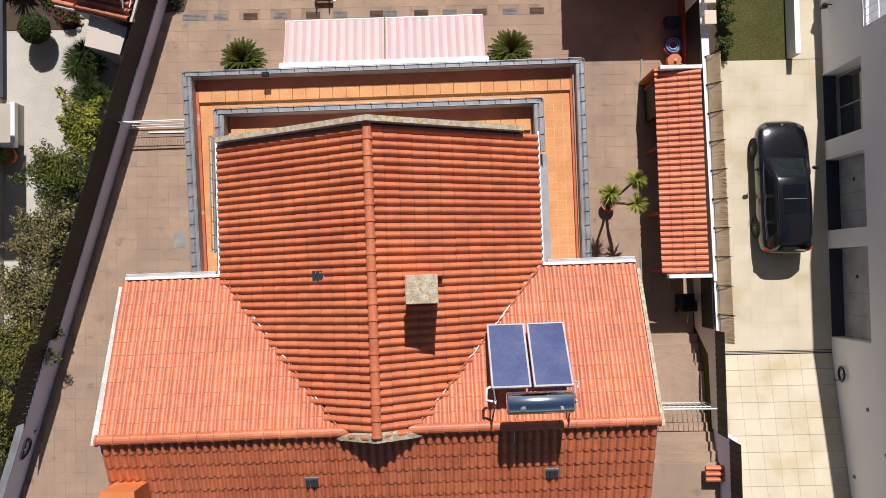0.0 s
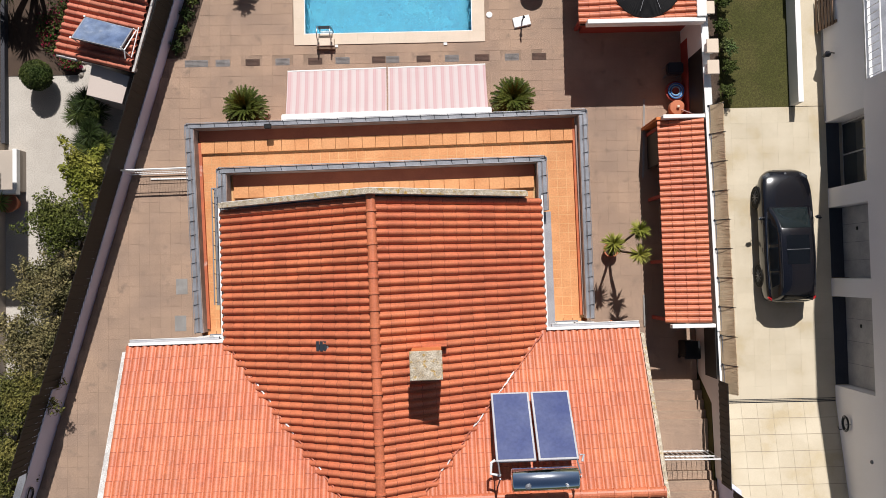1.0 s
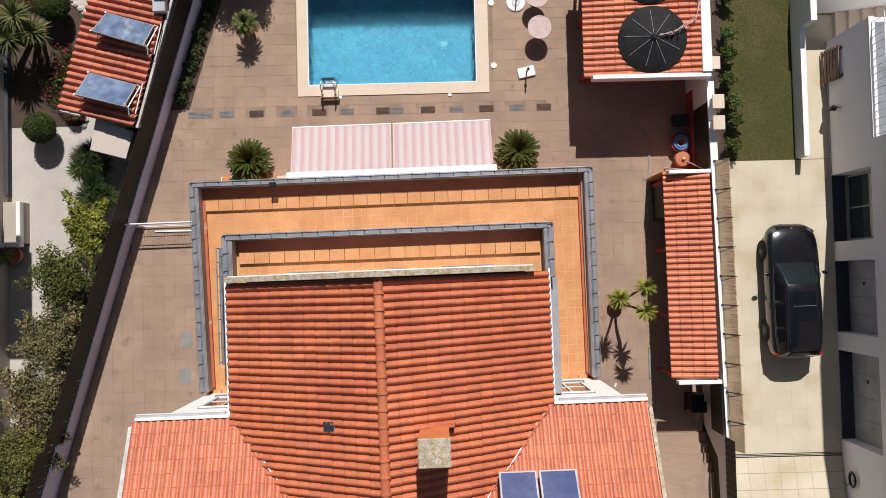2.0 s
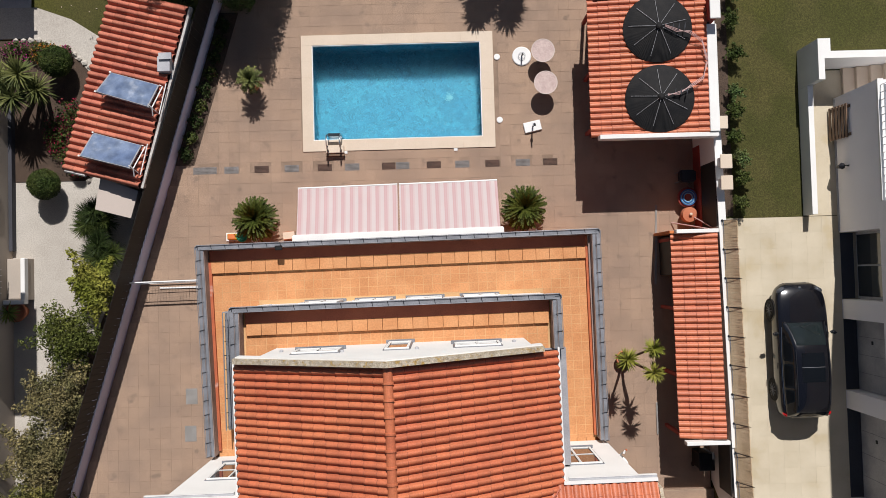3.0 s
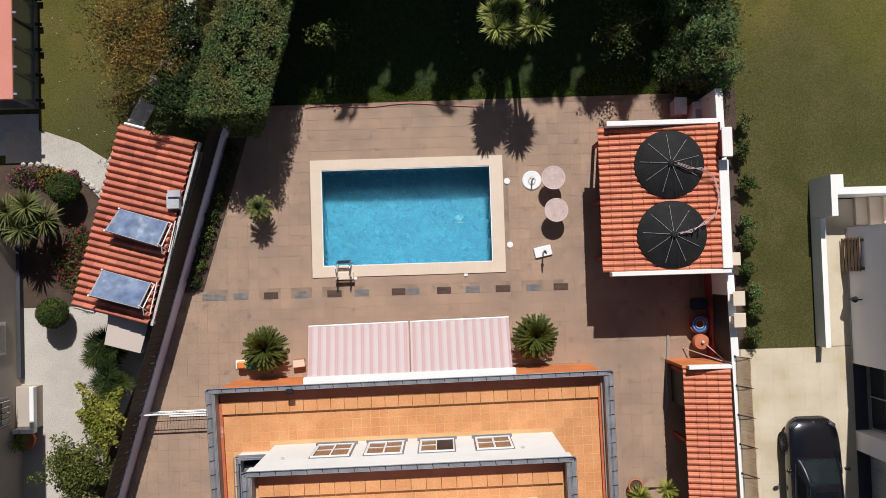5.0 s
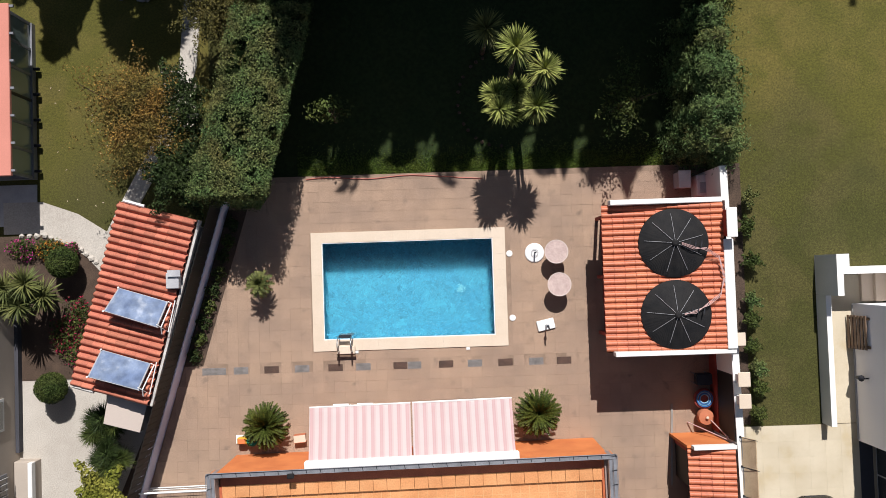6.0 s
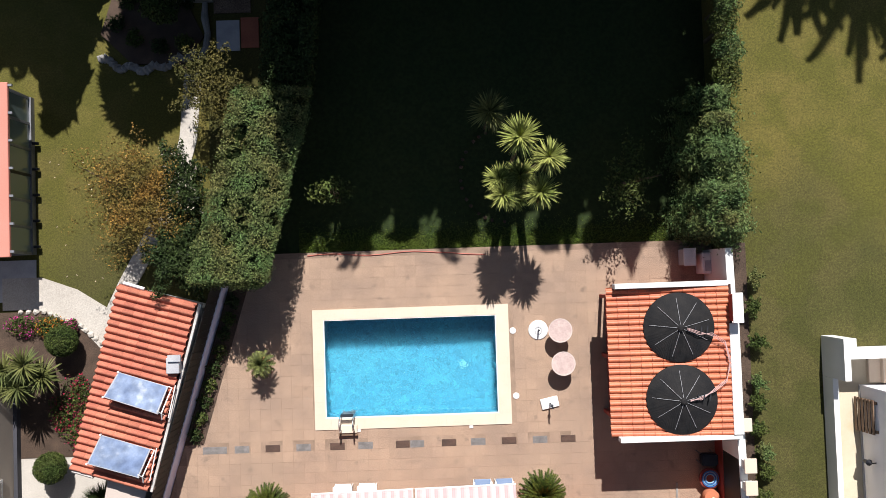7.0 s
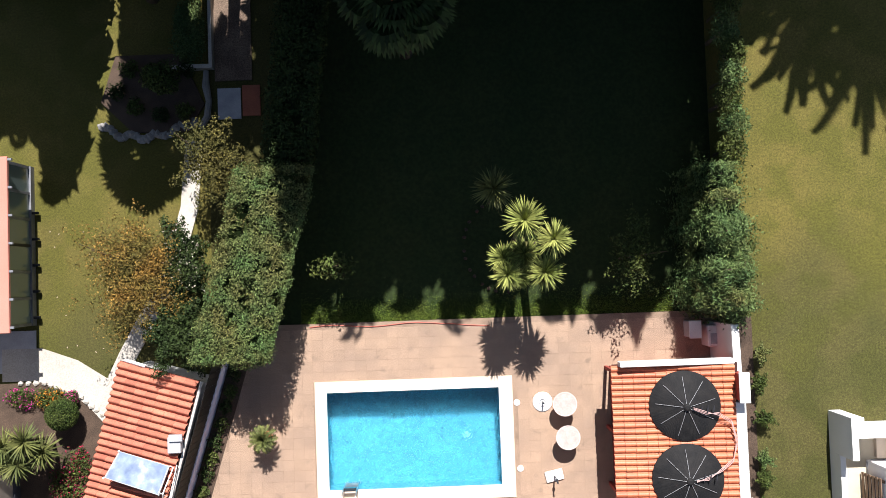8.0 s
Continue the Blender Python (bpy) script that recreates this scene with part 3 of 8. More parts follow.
def build_house():
    # storeys
    part("wall", prism([(-6.78, -14), (6.7, -14), (6.7, 3.02), (-6.8, 3.02)], 0, Z1 - 0.16), ORANGE, house, "orange rendered ground-floor wall")
    t1 = part("terrace", prism([(-6.8, -4.0), (6.72, -4.0), (6.74, 3.03), (-6.82, 3.03)], Z1 - 0.16, Z1 - 0.003), GROUT, house, "orange tiled terrace floor")
    part("wall", prism([(-4.82, -13.8), (4.78, -13.8), (4.78, 1.06), (-4.82, 1.06)], Z1 - 0.02, Z2 - 0.16), WHITE, house, "white rendered first-floor wall")
    t2 = part("terrace", prism([(-4.84, -4.0), (4.8, -4.0), (4.8, 1.08), (-4.84, 1.08)], Z2 - 0.16, Z2 - 0.003), GROUT, house, "orange tiled upper terrace floor")
    # gabled top storey
    bm = bmesh.new()
    prof = [(-3.72, Z2 - 0.02), (3.8, Z2 - 0.02), (3.8, RIDGE - 0.15 - 0.533 * 3.8), (0, RIDGE - 0.17), (-3.72, RIDGE - 0.15 - 0.533 * 3.72)]
    a = [bm.verts.new((u, -0.18, z)) for u, z in prof]
    b = [bm.verts.new((u, -7.0, z)) for u, z in prof]
    bm.faces.new(a[::-1])
    bm.faces.new(b)
    for i in range(5):
        bm.faces.new((a[i], a[(i + 1) % 5], b[(i + 1) % 5], b[i]))
    bmesh.ops.recalc_face_normals(bm, faces=bm.faces[:])
    part("wall", bm, WHITE, house, "white gabled top-floor wall")
    # wings
    for u0, u1 in ((-6.7, -4.25), (4.35, 6.8)):
        part("wall", cube(u0, u1, -12.5, -4.12, Z1 - 0.02, EAVE - 0.1), WHITE, house, "white rendered wing wall")
    # terraces
    terrace_tiles(t1, lambda u, v: -6.66 < u < 6.56 and v < 2.15 and (v > 1.36 or u < -6.1 or u > 5.0 or (u < -4.95 and (v > 1.0 or v < -3.4))), Z1, lambda x, y: y > 1.3)
    terrace_tiles(t2, lambda u, v: -4.6 < u < 4.6 and -0.6 < v < 0.5, Z2, lambda x, y: True)
    for k in range(28):
        u = -6.58 + k * 0.47
        part("step_tile", bevelled(cube(u + 0.005, u + 0.465, 2.2, 2.62, Z1 - 0.01, Z1 + 0.11), 0.008), TERRA, t1, "orange tile of the raised ledge")
    for k in range(20):
        u = -4.60 + k * 0.46
        part("step_tile", bevelled(cube(u + 0.005, u + 0.455, 0.24, 0.60, Z2 - 0.01, Z2 + 0.11), 0.008), TERRA, t2, "orange tile of the raised ledge")
    # Parapet shadow on both ledges, put into the strips' colour.
    part("painted_strip", cube(-6.62, 6.56, 2.625, 2.995, Z1 - 0.01, Z1 + 0.105), REDBROWN, t1, "red-brown strip coloured as the parapet's shade behind the ledge tiles")
    part("painted_strip", cube(-4.62, 4.62, 0.605, 0.955, Z2 - 0.01, Z2 + 0.105), REDBROWN, t2, "red-brown strip coloured as the parapet's shade behind the ledge tiles")
    part("wall_facing", cube(-4.9, 4.86, 1.063, 1.088, Z2 - 0.16, 6.5), WHITE, house, "white render on the outside of the upper parapet")
    part("wall_facing", cube(-6.88, 6.78, 3.103, 3.12, Z1 - 0.16, 3.27), ORANGE, house, "orange render on the outside of the lower parapet")
    terrace_parapet("lower", [((-6.74, -4.0), (-6.9, 3.12)), ((-6.9, 3.12), (6.8, 3.12)), ((6.8, 3.12), (6.76, -4.0))], Z1 - 0.16, 3.27)
    terrace_parapet("upper", [((-4.92, -0.5), (-4.92, 1.08)), ((-4.92, 1.08), (4.88, 1.08)), ((4.88, 1.08), (4.88, -0.5))], Z2 - 0.16, 6.5)
    part("ledge", cube(3.9, 5.06, -4.05, -0.52, Z2 - 0.16, Z2 + 0.14), LEDGE, house, "flat grey ledge beside the top floor")
    part("ledge", cube(-4.9, -3.8, -4.05, -0.95, Z2 - 0.16, Z2 + 0.1), LEDGE, house, "flat grey ledge beside the top floor")
    # railed stair well beside the first floor
    sw = part("stair_well", cube(-5.98, -5.9, -3.05, 0.86, Z1, 3.3), WHITE, house, "low white wall and grey rail round a side stair")
    part("front_curb", cube(-5.9, -4.83, 0.76, 0.86, Z1, 3.3), WHITE, sw)
    # Dark sheet on the uncut floor stands for shade in the stair pit.
    part("stair_floor", cube(-5.89, -4.84, -3.05, 0.75, Z1, Z1 + 0.03), DARK, sw)
    part("curb_cap", cube(-6.02, -5.86, -3.08, 0.9, 3.303, 3.34), ZINC, sw)
    part("curb_cap", cube(-5.86, -4.83, 0.73, 0.9, 3.303, 3.338), ZINC, sw)
    for u in (-6.0, -5.88):
        part("handrail", tube([(u, -3.05, 3.66), (u, 0.88, 3.66)], 0.02, 6), ZINC, sw, "thin grey metal rail")
    part("handrail", tube([(-6.0, 0.88, 3.66), (-4.9, 0.88, 3.66)], 0.02, 6), ZINC, sw, "thin grey metal rail")
    for i in range(9):
        y = -3.0 + i * 0.48
        part("rail_bracket", tube([(-5.94, y, 3.33), (-6.0, y + 0.03, 3.5), (-6.0, y + 0.05, 3.66)], 0.012, 5), DARK, sw)
    for i in range(9):
        part("stair_tread", cube(-5.85, -5.2, -2.9 + i * 0.38, -2.6 + i * 0.38, Z1 + 0.03, Z1 + 0.05 + 0.02 * i), ZINC, sw)
    # windows and door
    v = 1.06
    for u0, u1 in ((-3.38, -2.14), (-1.66, -0.45), (0.08, 1.22), (1.93, 3.1)):
        window(house, u0 + 0.15, u1 + 0.15, v, Z1 + 0.5, Z1 + 2.2, open_pane=1 if u0 == 0.08 else None)
    window(house, -2.84, -1.56, -0.18, Z2 + 1.2, Z2 + 2.2)
    window(house, 1.68, 2.96, -0.18, Z2 + 1.2, Z2 + 2.2)
    window(house, -0.28, 0.40, -0.18, Z2 + 0.08, Z2 + 2.1, 1)
    window(house, -6.04, -4.72, -4.12, 3.9, 5.85)
    window(house, 4.75, 6.06, -4.12, 3.9, 5.9)
    # small round vents and wall lamps on the facades
    for u, vv, z in ((-1.45, -0.18, 8.1), (0.62, -0.18, 8.1), (-4.1, 1.06, 4.9), (3.55, 1.06, 4.9), (-3.3, -0.18, 7.3), (3.4, -0.18, 7.3)):
        bm = lathe([(0.055, 0), (0.055, 0.05), (0.035, 0.07)], 10)
        bmesh.ops.transform(bm, matrix=pose(u, vv, z, -90), verts=bm.verts[:])
        part("wall_vent", bm, ZINC_L, house)
    build_roof(t1)


def build_roof(t1_floor):
    k, g = 0.533, (WING - EAVE) / (-4.0 - VR)
    TM, TV = 0.203, 0.208      # tile pitch on the main roof and the wings
    lo = 0.06
    rows = 13
    main_l = part("roof", prism([(0, -0.32), (-4.22, -0.32), (-4.22, -4.0), (-UV, VR), (-UV, -8.0), (0, -8.0)], lambda u, v: RIDGE - lo - 0.16 - k * abs(u), lambda u, v: RIDGE - lo - k * abs(u)), UNDER, house, "red barrel-tiled roof slope")
    main_r = part("roof", prism([(0, -8.0), (UV, -8.0), (UV, VR), (4.37, -4.0), (4.37, -0.32), (0, -0.32)], lambda u, v: RIDGE - lo - 0.16 - k * abs(u), lambda u, v: RIDGE - lo - k * abs(u)), UNDER, house, "red barrel-tiled roof slope")
    up = math.hypot(1, k)

    def over_main(u, v, side):
        lim = 4.22 if side < 0 else 4.37
        return abs(u) < lim + 0.12 and v > -4.0 + (lim - abs(u)) * (VR + 4.0) / (lim - UV) - 0.3
    lay_tiles(main_l, (-4.27, -0.34, RIDGE - lo - k * 4.27), (0, -1, 0), (1, 0, k), 38, rows, lambda a, b: over_main(-4.27 + b / up, -0.34 - a, -1), lambda c, r: c < 12, TILE, TILE_J, tw=TM, tl=0.3725, seed=11)
    lay_tiles(main_r, (4.42, -0.34 - 38 * TM, RIDGE - lo - k * 4.42), (0, 1, 0), (-1, 0, k), 38, rows, lambda a, b: over_main(4.42 - b / up, -0.34 - 38 * TM + a, 1), lambda c, r: c > 25, TILE, TILE_J, tw=TM, seed=12)
    ridge_caps(main_l, (0, -7.95, RIDGE + 0.02), (0, -0.32, RIDGE + 0.02), TILE, 0.12)
    # wings, front
    zf = lambda u, v: EAVE - lo + g * (-4.0 - v)
    wl = part("roof", prism([(-4.22, -4.0), (-6.90, -4.0), (-6.95, VR), (-UV, VR)], lambda u, v: zf(u, v) - 0.16, zf), UNDER, house, "sunlit red barrel-tiled wing roof")
    wr = part("roof", prism([(6.95, -4.0), (4.37, -4.0), (UV, VR), (6.95, VR)], lambda u, v: zf(u, v) - 0.16, zf), UNDER, house, "sunlit red barrel-tiled wing roof")
    upw = math.hypot(1, g)

    def over_wing(u, b):
        v = -4.0 - b / upw
        lim = 4.22 if u < 0 else 4.37
        return abs(u) > lim - (lim - UV) * (-4.0 - v) / (-4.0 - VR) - 0.25 and abs(u) > 0.7
    none = lambda c, r: False
    lay_tiles(wr, (6.97, -3.95, EAVE - lo - 0.03), (-1, 0, 0), (0, -1, g), 34, 12, lambda a, b: 6.97 - a > -0.05 and over_wing(6.97 - a, b), none, TILE, TILE_J, tw=TV, tl=0.357, seed=13, high=0.48)
    lay_tiles(wl, (6.97 - 33 * TV, -3.95, EAVE - lo - 0.03), (-1, 0, 0), (0, -1, g), 34, 12, lambda a, b: over_wing(6.97 - 33 * TV - a, b), none, TILE, TILE_J, tw=TV, tl=0.357, seed=14, high=0.48)
    ridge_caps(wl, (-6.98, VR, WING + 0.03), (-0.8, VR, WING + 0.03), TILE, 0.13, 0.42)
    ridge_caps(wr, (6.98, VR, WING + 0.03), (0.8, VR, WING + 0.03), TILE, 0.13, 0.42)
    # back slope
    zb = lambda u, v: WING - lo - 0.03 - g * (VR - v)
    back = part("roof", prism([(6.95, VR), (-6.92, VR), (-6.92, -13.6), (6.95, -13.6)], lambda u, v: zb(u, v) - 0.16, zb), UNDER, house, "shaded dark red barrel-tiled back roof")
    b0 = 5.95
    lay_tiles(back, (-6.94, VR - b0 / upw, WING - lo - 0.03 - g * b0 / upw), (1, 0, 0), (0, 1, g), 67, 15, lambda a, b: True, none, TILE, TILE_J, tw=0.207, tl=0.3965, seed=15)
    # gable beam, white in front, with a lichen-covered concrete verge on top
    for name, lims, top, low, v0, v1, mat, label in (("verge", (4.3, 4.05), 0.27, 0.10, -0.30, -0.16, MORTAR, "lichen-stained concrete gable verge"), ("barge_beam", (4.26, 4.02), 0.096, -0.36, -0.30, -0.13, WHITE, "white beam under the gable verge")):
        bm = bmesh.new()
        for s, lim in zip((-1, 1), lims):
            p = [(0, RIDGE + top), (s * lim, RIDGE + top - k * lim), (s * lim, RIDGE + low - k * lim), (0, RIDGE + low)]
            a = [bm.verts.new((u, v0, z)) for u, z in p]
            b = [bm.verts.new((u, v1, z)) for u, z in p]
            bm.faces.new(a)
            bm.faces.new(b[::-1])
            for i in range(4):
                bm.faces.new((a[i], b[i], b[(i + 1) % 4], a[(i + 1) % 4]))
        bmesh.ops.recalc_face_normals(bm, faces=bm.faces[:])
        part(name, bm, mat, house, label)
    for pts, mat, top in (([(-7.17, -8.0), (-6.97, -8.0), (-6.90, -4.1), (-7.10, -4.1)], OLD_WHITE, -0.08), ([(6.98, -8.0), (7.08, -8.0), (7.08, -4.1), (6.98, -4.1)], MORTAR, 0.09)):
        part("verge", prism(pts, lambda x, y: zf(x, y) - 0.5, lambda x, y: zf(x, y) + top), mat, house, "weathered wing verge")
    part("fascia", cube(-6.88, -4.3, -3.93, -3.85, EAVE - 0.16, EAVE + 0.02), WHITE, house, "white eaves board")
    for u0, u1 in ((-6.88, -4.45), (4.6, 6.98)):
        g = part("gutter", cube(u0, u1, -3.845, -3.785, EAVE - 0.16, EAVE - 0.06), ZINC_L, house, "grey eaves gutter with a white lip")
        part("lip", cube(u0, u1, -3.782, -3.77, EAVE - 0.16, EAVE - 0.05), WHITE, g)
    part("curb", cube(6.42, 6.5, -3.9, 2.98, Z1 - 0.01, Z1 + 0.13), CURB, t1_floor, "orange-red painted curb")
    part("curb", cube(6.5, 6.57, -3.9, 2.98, Z1 - 0.01, Z1 + 0.24), GREYBROWN, t1_floor, "grey-brown curb edge")
    part("curb", prism([(-6.52, -3.9), (-6.43, -3.9), (-6.57, 2.6), (-6.675, 2.6)], Z1 - 0.01, Z1 + 0.11), CURB_W, t1_floor, "worn orange-red painted curb with white patches")
    part("fascia", cube(4.45, 6.98, -3.93, -3.85, EAVE - 0.16, EAVE + 0.02), WHITE, house, "white eaves board")
    part("gutter", cube(4.46, 4.51, -4.0, -0.25, EAVE - 0.2, EAVE - 0.09), WHITE, house, "white eaves gutter")
    part("gutter", cube(-4.39, -4.34, -4.0, -0.25, EAVE - 0.2, EAVE - 0.09), WHITE, house, "white eaves gutter")
    # small gable where the main roof runs out over the wings' ridge, with a lichen-covered mortar verge
    bm = bmesh.new()
    tri = [(-UV - 0.1, WING - 0.2), (UV + 0.1, WING - 0.2), (0, RIDGE - 0.08)]
    fr = [bm.verts.new((u, -8.0, z)) for u, z in tri]
    bk = [bm.verts.new((u, VR - 0.06, z)) for u, z in tri]
    bm.faces.new(fr)
    bm.faces.new(bk[::-1])
    for i in range(3):
        bm.faces.new((fr[i], bk[i], bk[(i + 1) % 3], fr[(i + 1) % 3]))
    bmesh.ops.recalc_face_normals(bm, faces=bm.faces[:])
    part("gable_end", bm, WHITE_D, house, "small rendered gable at the ridge crossing")
    for sg in (-1, 1):
        bm = bmesh.new()
        rows = []
        for i in range(9):
            u = (UV + 0.14) * i / 8
            e = 0.02 * math.sin(i * 2.3 + sg)
            wide = 0.20 * (1 - 0.75 * (i / 8) ** 3)
            rows.append([bm.verts.new((sg * u, v, RIDGE - k * u + dz)) for v, dz in ((-8.09, -0.08), (-8.08, 0.05 + e), (-8.08 + wide, 0.09 + e), (-8.08 + wide + 0.05, -0.05))])
        for a, b in zip(rows, rows[1:]):
            for q in range(3):
                bm.faces.new((a[q], a[q + 1], b[q + 1], b[q]))
        bm.faces.new(rows[0])
        bm.faces.new(rows[-1])
        bmesh.ops.recalc_face_normals(bm, faces=bm.faces[:])
        part("ridge_mortar", bm, MORTAR, house, "lichen-covered mortar at the ridge crossing")
    # valley mortar
    for s, lim in ((-1, 4.22), (1, 4.37)):
        rnd = random.Random(4)
        for i in range(12):
            pts = []
            for k in range(5):
                f = (i + k / 4) / 12
                pts.append((s * (lim - (lim - UV) * f) - s * 0.03 + rnd.uniform(-0.02, 0.02), -4.0 + (VR + 4.0) * f + rnd.uniform(-0.02, 0.02), EAVE + (WING - EAVE) * f + 0.04 + rnd.uniform(-0.012, 0.012)))
            part("valley_mortar", tube(pts, [rnd.uniform(0.010, 0.024) for k in range(5)], 6), WHITE_D if i in (3, 4, 6, 9) else TILE_OLD, house)


build_house()


def build_patches():
    """Two grey concrete repair slabs in the side passage."""
    for x, y in ((-10.04, 1.46), (-10.1, 0.05)):
        structure(part("repair_slab", bevelled(cube(x - 0.22, x + 0.22, y - 0.3, y + 0.3, -0.02, 0.006), 0.004), REPAIR), "grey concrete repair slab in the gravel paving", "paving")


build_patches()


def build_satellite_dish():
    """A small white dish on a wall bracket at the wing's corner, its feed on a bent arm."""
    d = thing("satellite_dish", pose(-1.75, 4.0, 0, 0, 0, 0.9) @ pose(6.83, -4.42, 4.62), "white satellite dish on a wall bracket at the house corner", "satellite dish")
    aim = pose(0, 0, 0, 0, 0, -28) @ pose(0, 0, 0, -62)
    bm = lathe([(0.004, 0.0), (0.09, 0.006), (0.18, 0.026), (0.26, 0.056), (0.30, 0.076), (0.305, 0.070), (0.26, 0.044), (0.18, 0.013), (0.09, -0.008), (0.004, -0.014)], 28)
    bmesh.ops.transform(bm, matrix=aim, verts=bm.verts[:])
    part("reflector", bm, WHITE, d)
    tip = aim @ Vector((0.0, 0.14, 0.40))
    low = aim @ Vector((0.0, 0.28, 0.03))
    part("arm", tube([low, low.lerp(tip, 0.5) + Vector((0, 0, -0.03)), tip], 0.016, 6), ZINC_L, d, "thin grey feed arm")
    feed = part("feed", tube([tip + Vector((0.03, 0.02, 0.02)), tip, tip.lerp(aim @ Vector((0, 0, 0.1)), 0.3)], [0.02, 0.03, 0.035], 10), WHITE_D, d)
    part("feed_cap", tube([tip + Vector((0.03, 0.02, 0.021)), tip + Vector((0.05, 0.04, 0.045))], 0.03, 10), CURB, feed, "orange plastic cap")
    back = aim @ Vector((0, 0, -0.02))
    part("bracket", tube([back, back + Vector((-0.06, 0.0, -0.05)), (-0.07, 0.02, -0.3)], 0.022, 8), ZINC_L, d, "grey steel bracket")
    part("wall_plate", bevelled(cube(-0.08, -0.03, -0.1, 0.16, -0.42, -0.2), 0.008), ZINC_L, d, "grey steel wall plate")


build_satellite_dish()


# ---- boundary walls and fences ----
def along_wall(y, off, z):
    return (wall_x(y) - off * 0.956, y + off * 0.293, z)


def build_boundaries():
    bm = bmesh.new()
    for ys, top in (([-14, -6.2, -2.2], 1.25), ([-2.199, 5, 12, 16.6, 23.0], 0.78)):
        prism([(wall_x(y), y) for y in ys] + [along_wall(y, 0.24, 0)[:2] for y in ys[::-1]], -0.7, top, bm)
    lw = structure(part("wall_west", bm, LILAC), "white boundary wall coloured lilac for its skylit shade, carrying a dark sheet fence", "wall")
    # dark corrugated fence sheets on the wall, each panel a part, with ribs
    step = 1.48
    y = -5.2
    while y < 16.4:
        bm = bmesh.new()
        n = 12
        low, top = (0.785, 2.12) if y > -2.3 else (1.255, 2.55)
        for i in range(n):
            a, b = y + step * i / n, y + step * (i + 1) / n
            o = 0.03 + (0.014 if i % 2 else 0.0)
            p, q = along_wall(a, o, 0), along_wall(b, o, 0)
            p2, q2 = along_wall(a, o + 0.012, 0), along_wall(b, o + 0.012, 0)
            prism([p[:2], q[:2], q2[:2], p2[:2]], low, top, bm)
        part("fence_panel", bm, LOUVRE, lw, "dark ribbed fence sheet")
        y += step
    # Added strip: keeps the sunlit top of the wall from showing bright.
    part("wall_cap", prism([wc[:2] for wc in (along_wall(-14, -0.01, 0), along_wall(-5.2, -0.01, 0), along_wall(-5.2, 0.26, 0), along_wall(-14, 0.26, 0))], 1.252, 1.29), ZINC, lw, "grey strip added to dull the bright wall top")
    # straight wall to the driveway
    def rx(y):
        return 9.66 - 0.021 * (y + 0.35)
    bm = prism([(rx(-5.9), -5.9), (rx(-5.9) + 0.22, -5.9), (rx(17) + 0.22, 17.0), (rx(17), 17.0)], -0.1, 2.3)
    rw = structure(part("wall_east", bm, WHITE), "white rendered boundary wall towards the driveway", "wall")
    part("wall_cap", prism([(rx(-0.5) - 0.02, -0.5), (rx(-0.5) + 0.24, -0.5), (rx(17) + 0.24, 17.0), (rx(17) - 0.02, 17.0)], 2.303, 2.36), WHITE, rw)
    bm = prism([(9.83, -16), (10.05, -16), (10.05, -5.91), (9.83, -5.91)], -0.1, 3.0)
    rw2 = structure(part("wall_east_raised", bm, LILAC), "stepped-up white part of the boundary wall, coloured lilac for its shade", "wall")
    part("fence_panel", cube(9.575, 9.6, -2.2, -0.35, 1.15, 2.32), LOUVRE, rw, "dark fence sheet on the wall face")
    part("wall_facing", cube(9.42, 9.5, 7.3, 10.45, 0, 0.75), RED, rw, "dark red painted wall base")
    # Dark sheet added for the shade in the recess above the red base.
    part("fence_panel", cube(9.45, 9.49, 7.3, 10.45, 0.76, 2.25), LOUVRE, rw, "dark sheet standing for the shaded recess at the wall")
    # reed screen with posts on the wall
    y = 7.5
    while y > -2.2:
        x = rx(y) + 0.22
        bm = bmesh.new()
        w = 1.02
        for i in range(52):
            a = y - w * i / 52
            j, e = random.uniform(0, 0.004), random.uniform(-0.012, 0.012)
            tube([(x - 0.12, a, 2.33), (x + 0.02, a, 2.62), (x + 0.17 + e, a, 2.98 + e)], 0.012 + j, 4, bm)
        part("reed_panel", bm, REED, rw, "dry reed screening")
        part("fence_post", tube([(x - 0.13, y, 2.34), (x - 0.14, y, 2.5), (x + 0.2, y - 0.02, 3.04)], 0.010, 6), DARK, rw, "thin dark post")
        part("post_foot", lathe([(0.04, 0), (0.04, 0.03), (0.02, 0.05)], 8, None, (x - 0.13, y, 2.36)), DARK, rw)
        y -= w
    part("wall_rail", tube([(rx(7.5) + 0.13, 7.5, 2.40), (rx(-2.6) + 0.13, -2.6, 2.40)], 0.025, 6), ZINC, rw, "grey metal rail on the wall")
    for x, y0, y1, z0, z1, host in ((9.665, -5.88, -2.25, 2.2, 3.1, rw), (9.8, -16, -5.92, 2.9, 3.9, rw2)):
        n = int((y1 - y0) / 0.85)
        for k in range(n):
            a = y0 + (y1 - y0) * k / n
            bm = bmesh.new()
            for i in range(8):
                c = a + (y1 - y0) / n * i / 8
                d = a + (y1 - y0) / n * (i + 1) / 8 - 0.004
                box(bm, x + (0.015 if i % 2 else 0), x + 0.03, c, d, z0, z1)
            part("fence_panel", bm, LOUVRE, host, "dark ribbed fence sheet")
    # square pillar caps
    for x, y, w, z in ((9.6, 10.92, 0.19, 2.75), (9.66, 9.54, 0.21, 2.8), (9.66, 8.79, 0.21, 2.8)):
        p = thing("wall_pillar", pose(x, y, 0), "square white pillar with a beige stone cap on the boundary wall", "pillar", "boundary wall pillars")
        part("shaft", cube(-w + 0.05, w - 0.05, -w + 0.05, w - 0.05, 2.36, z - 0.06), WHITE, p)
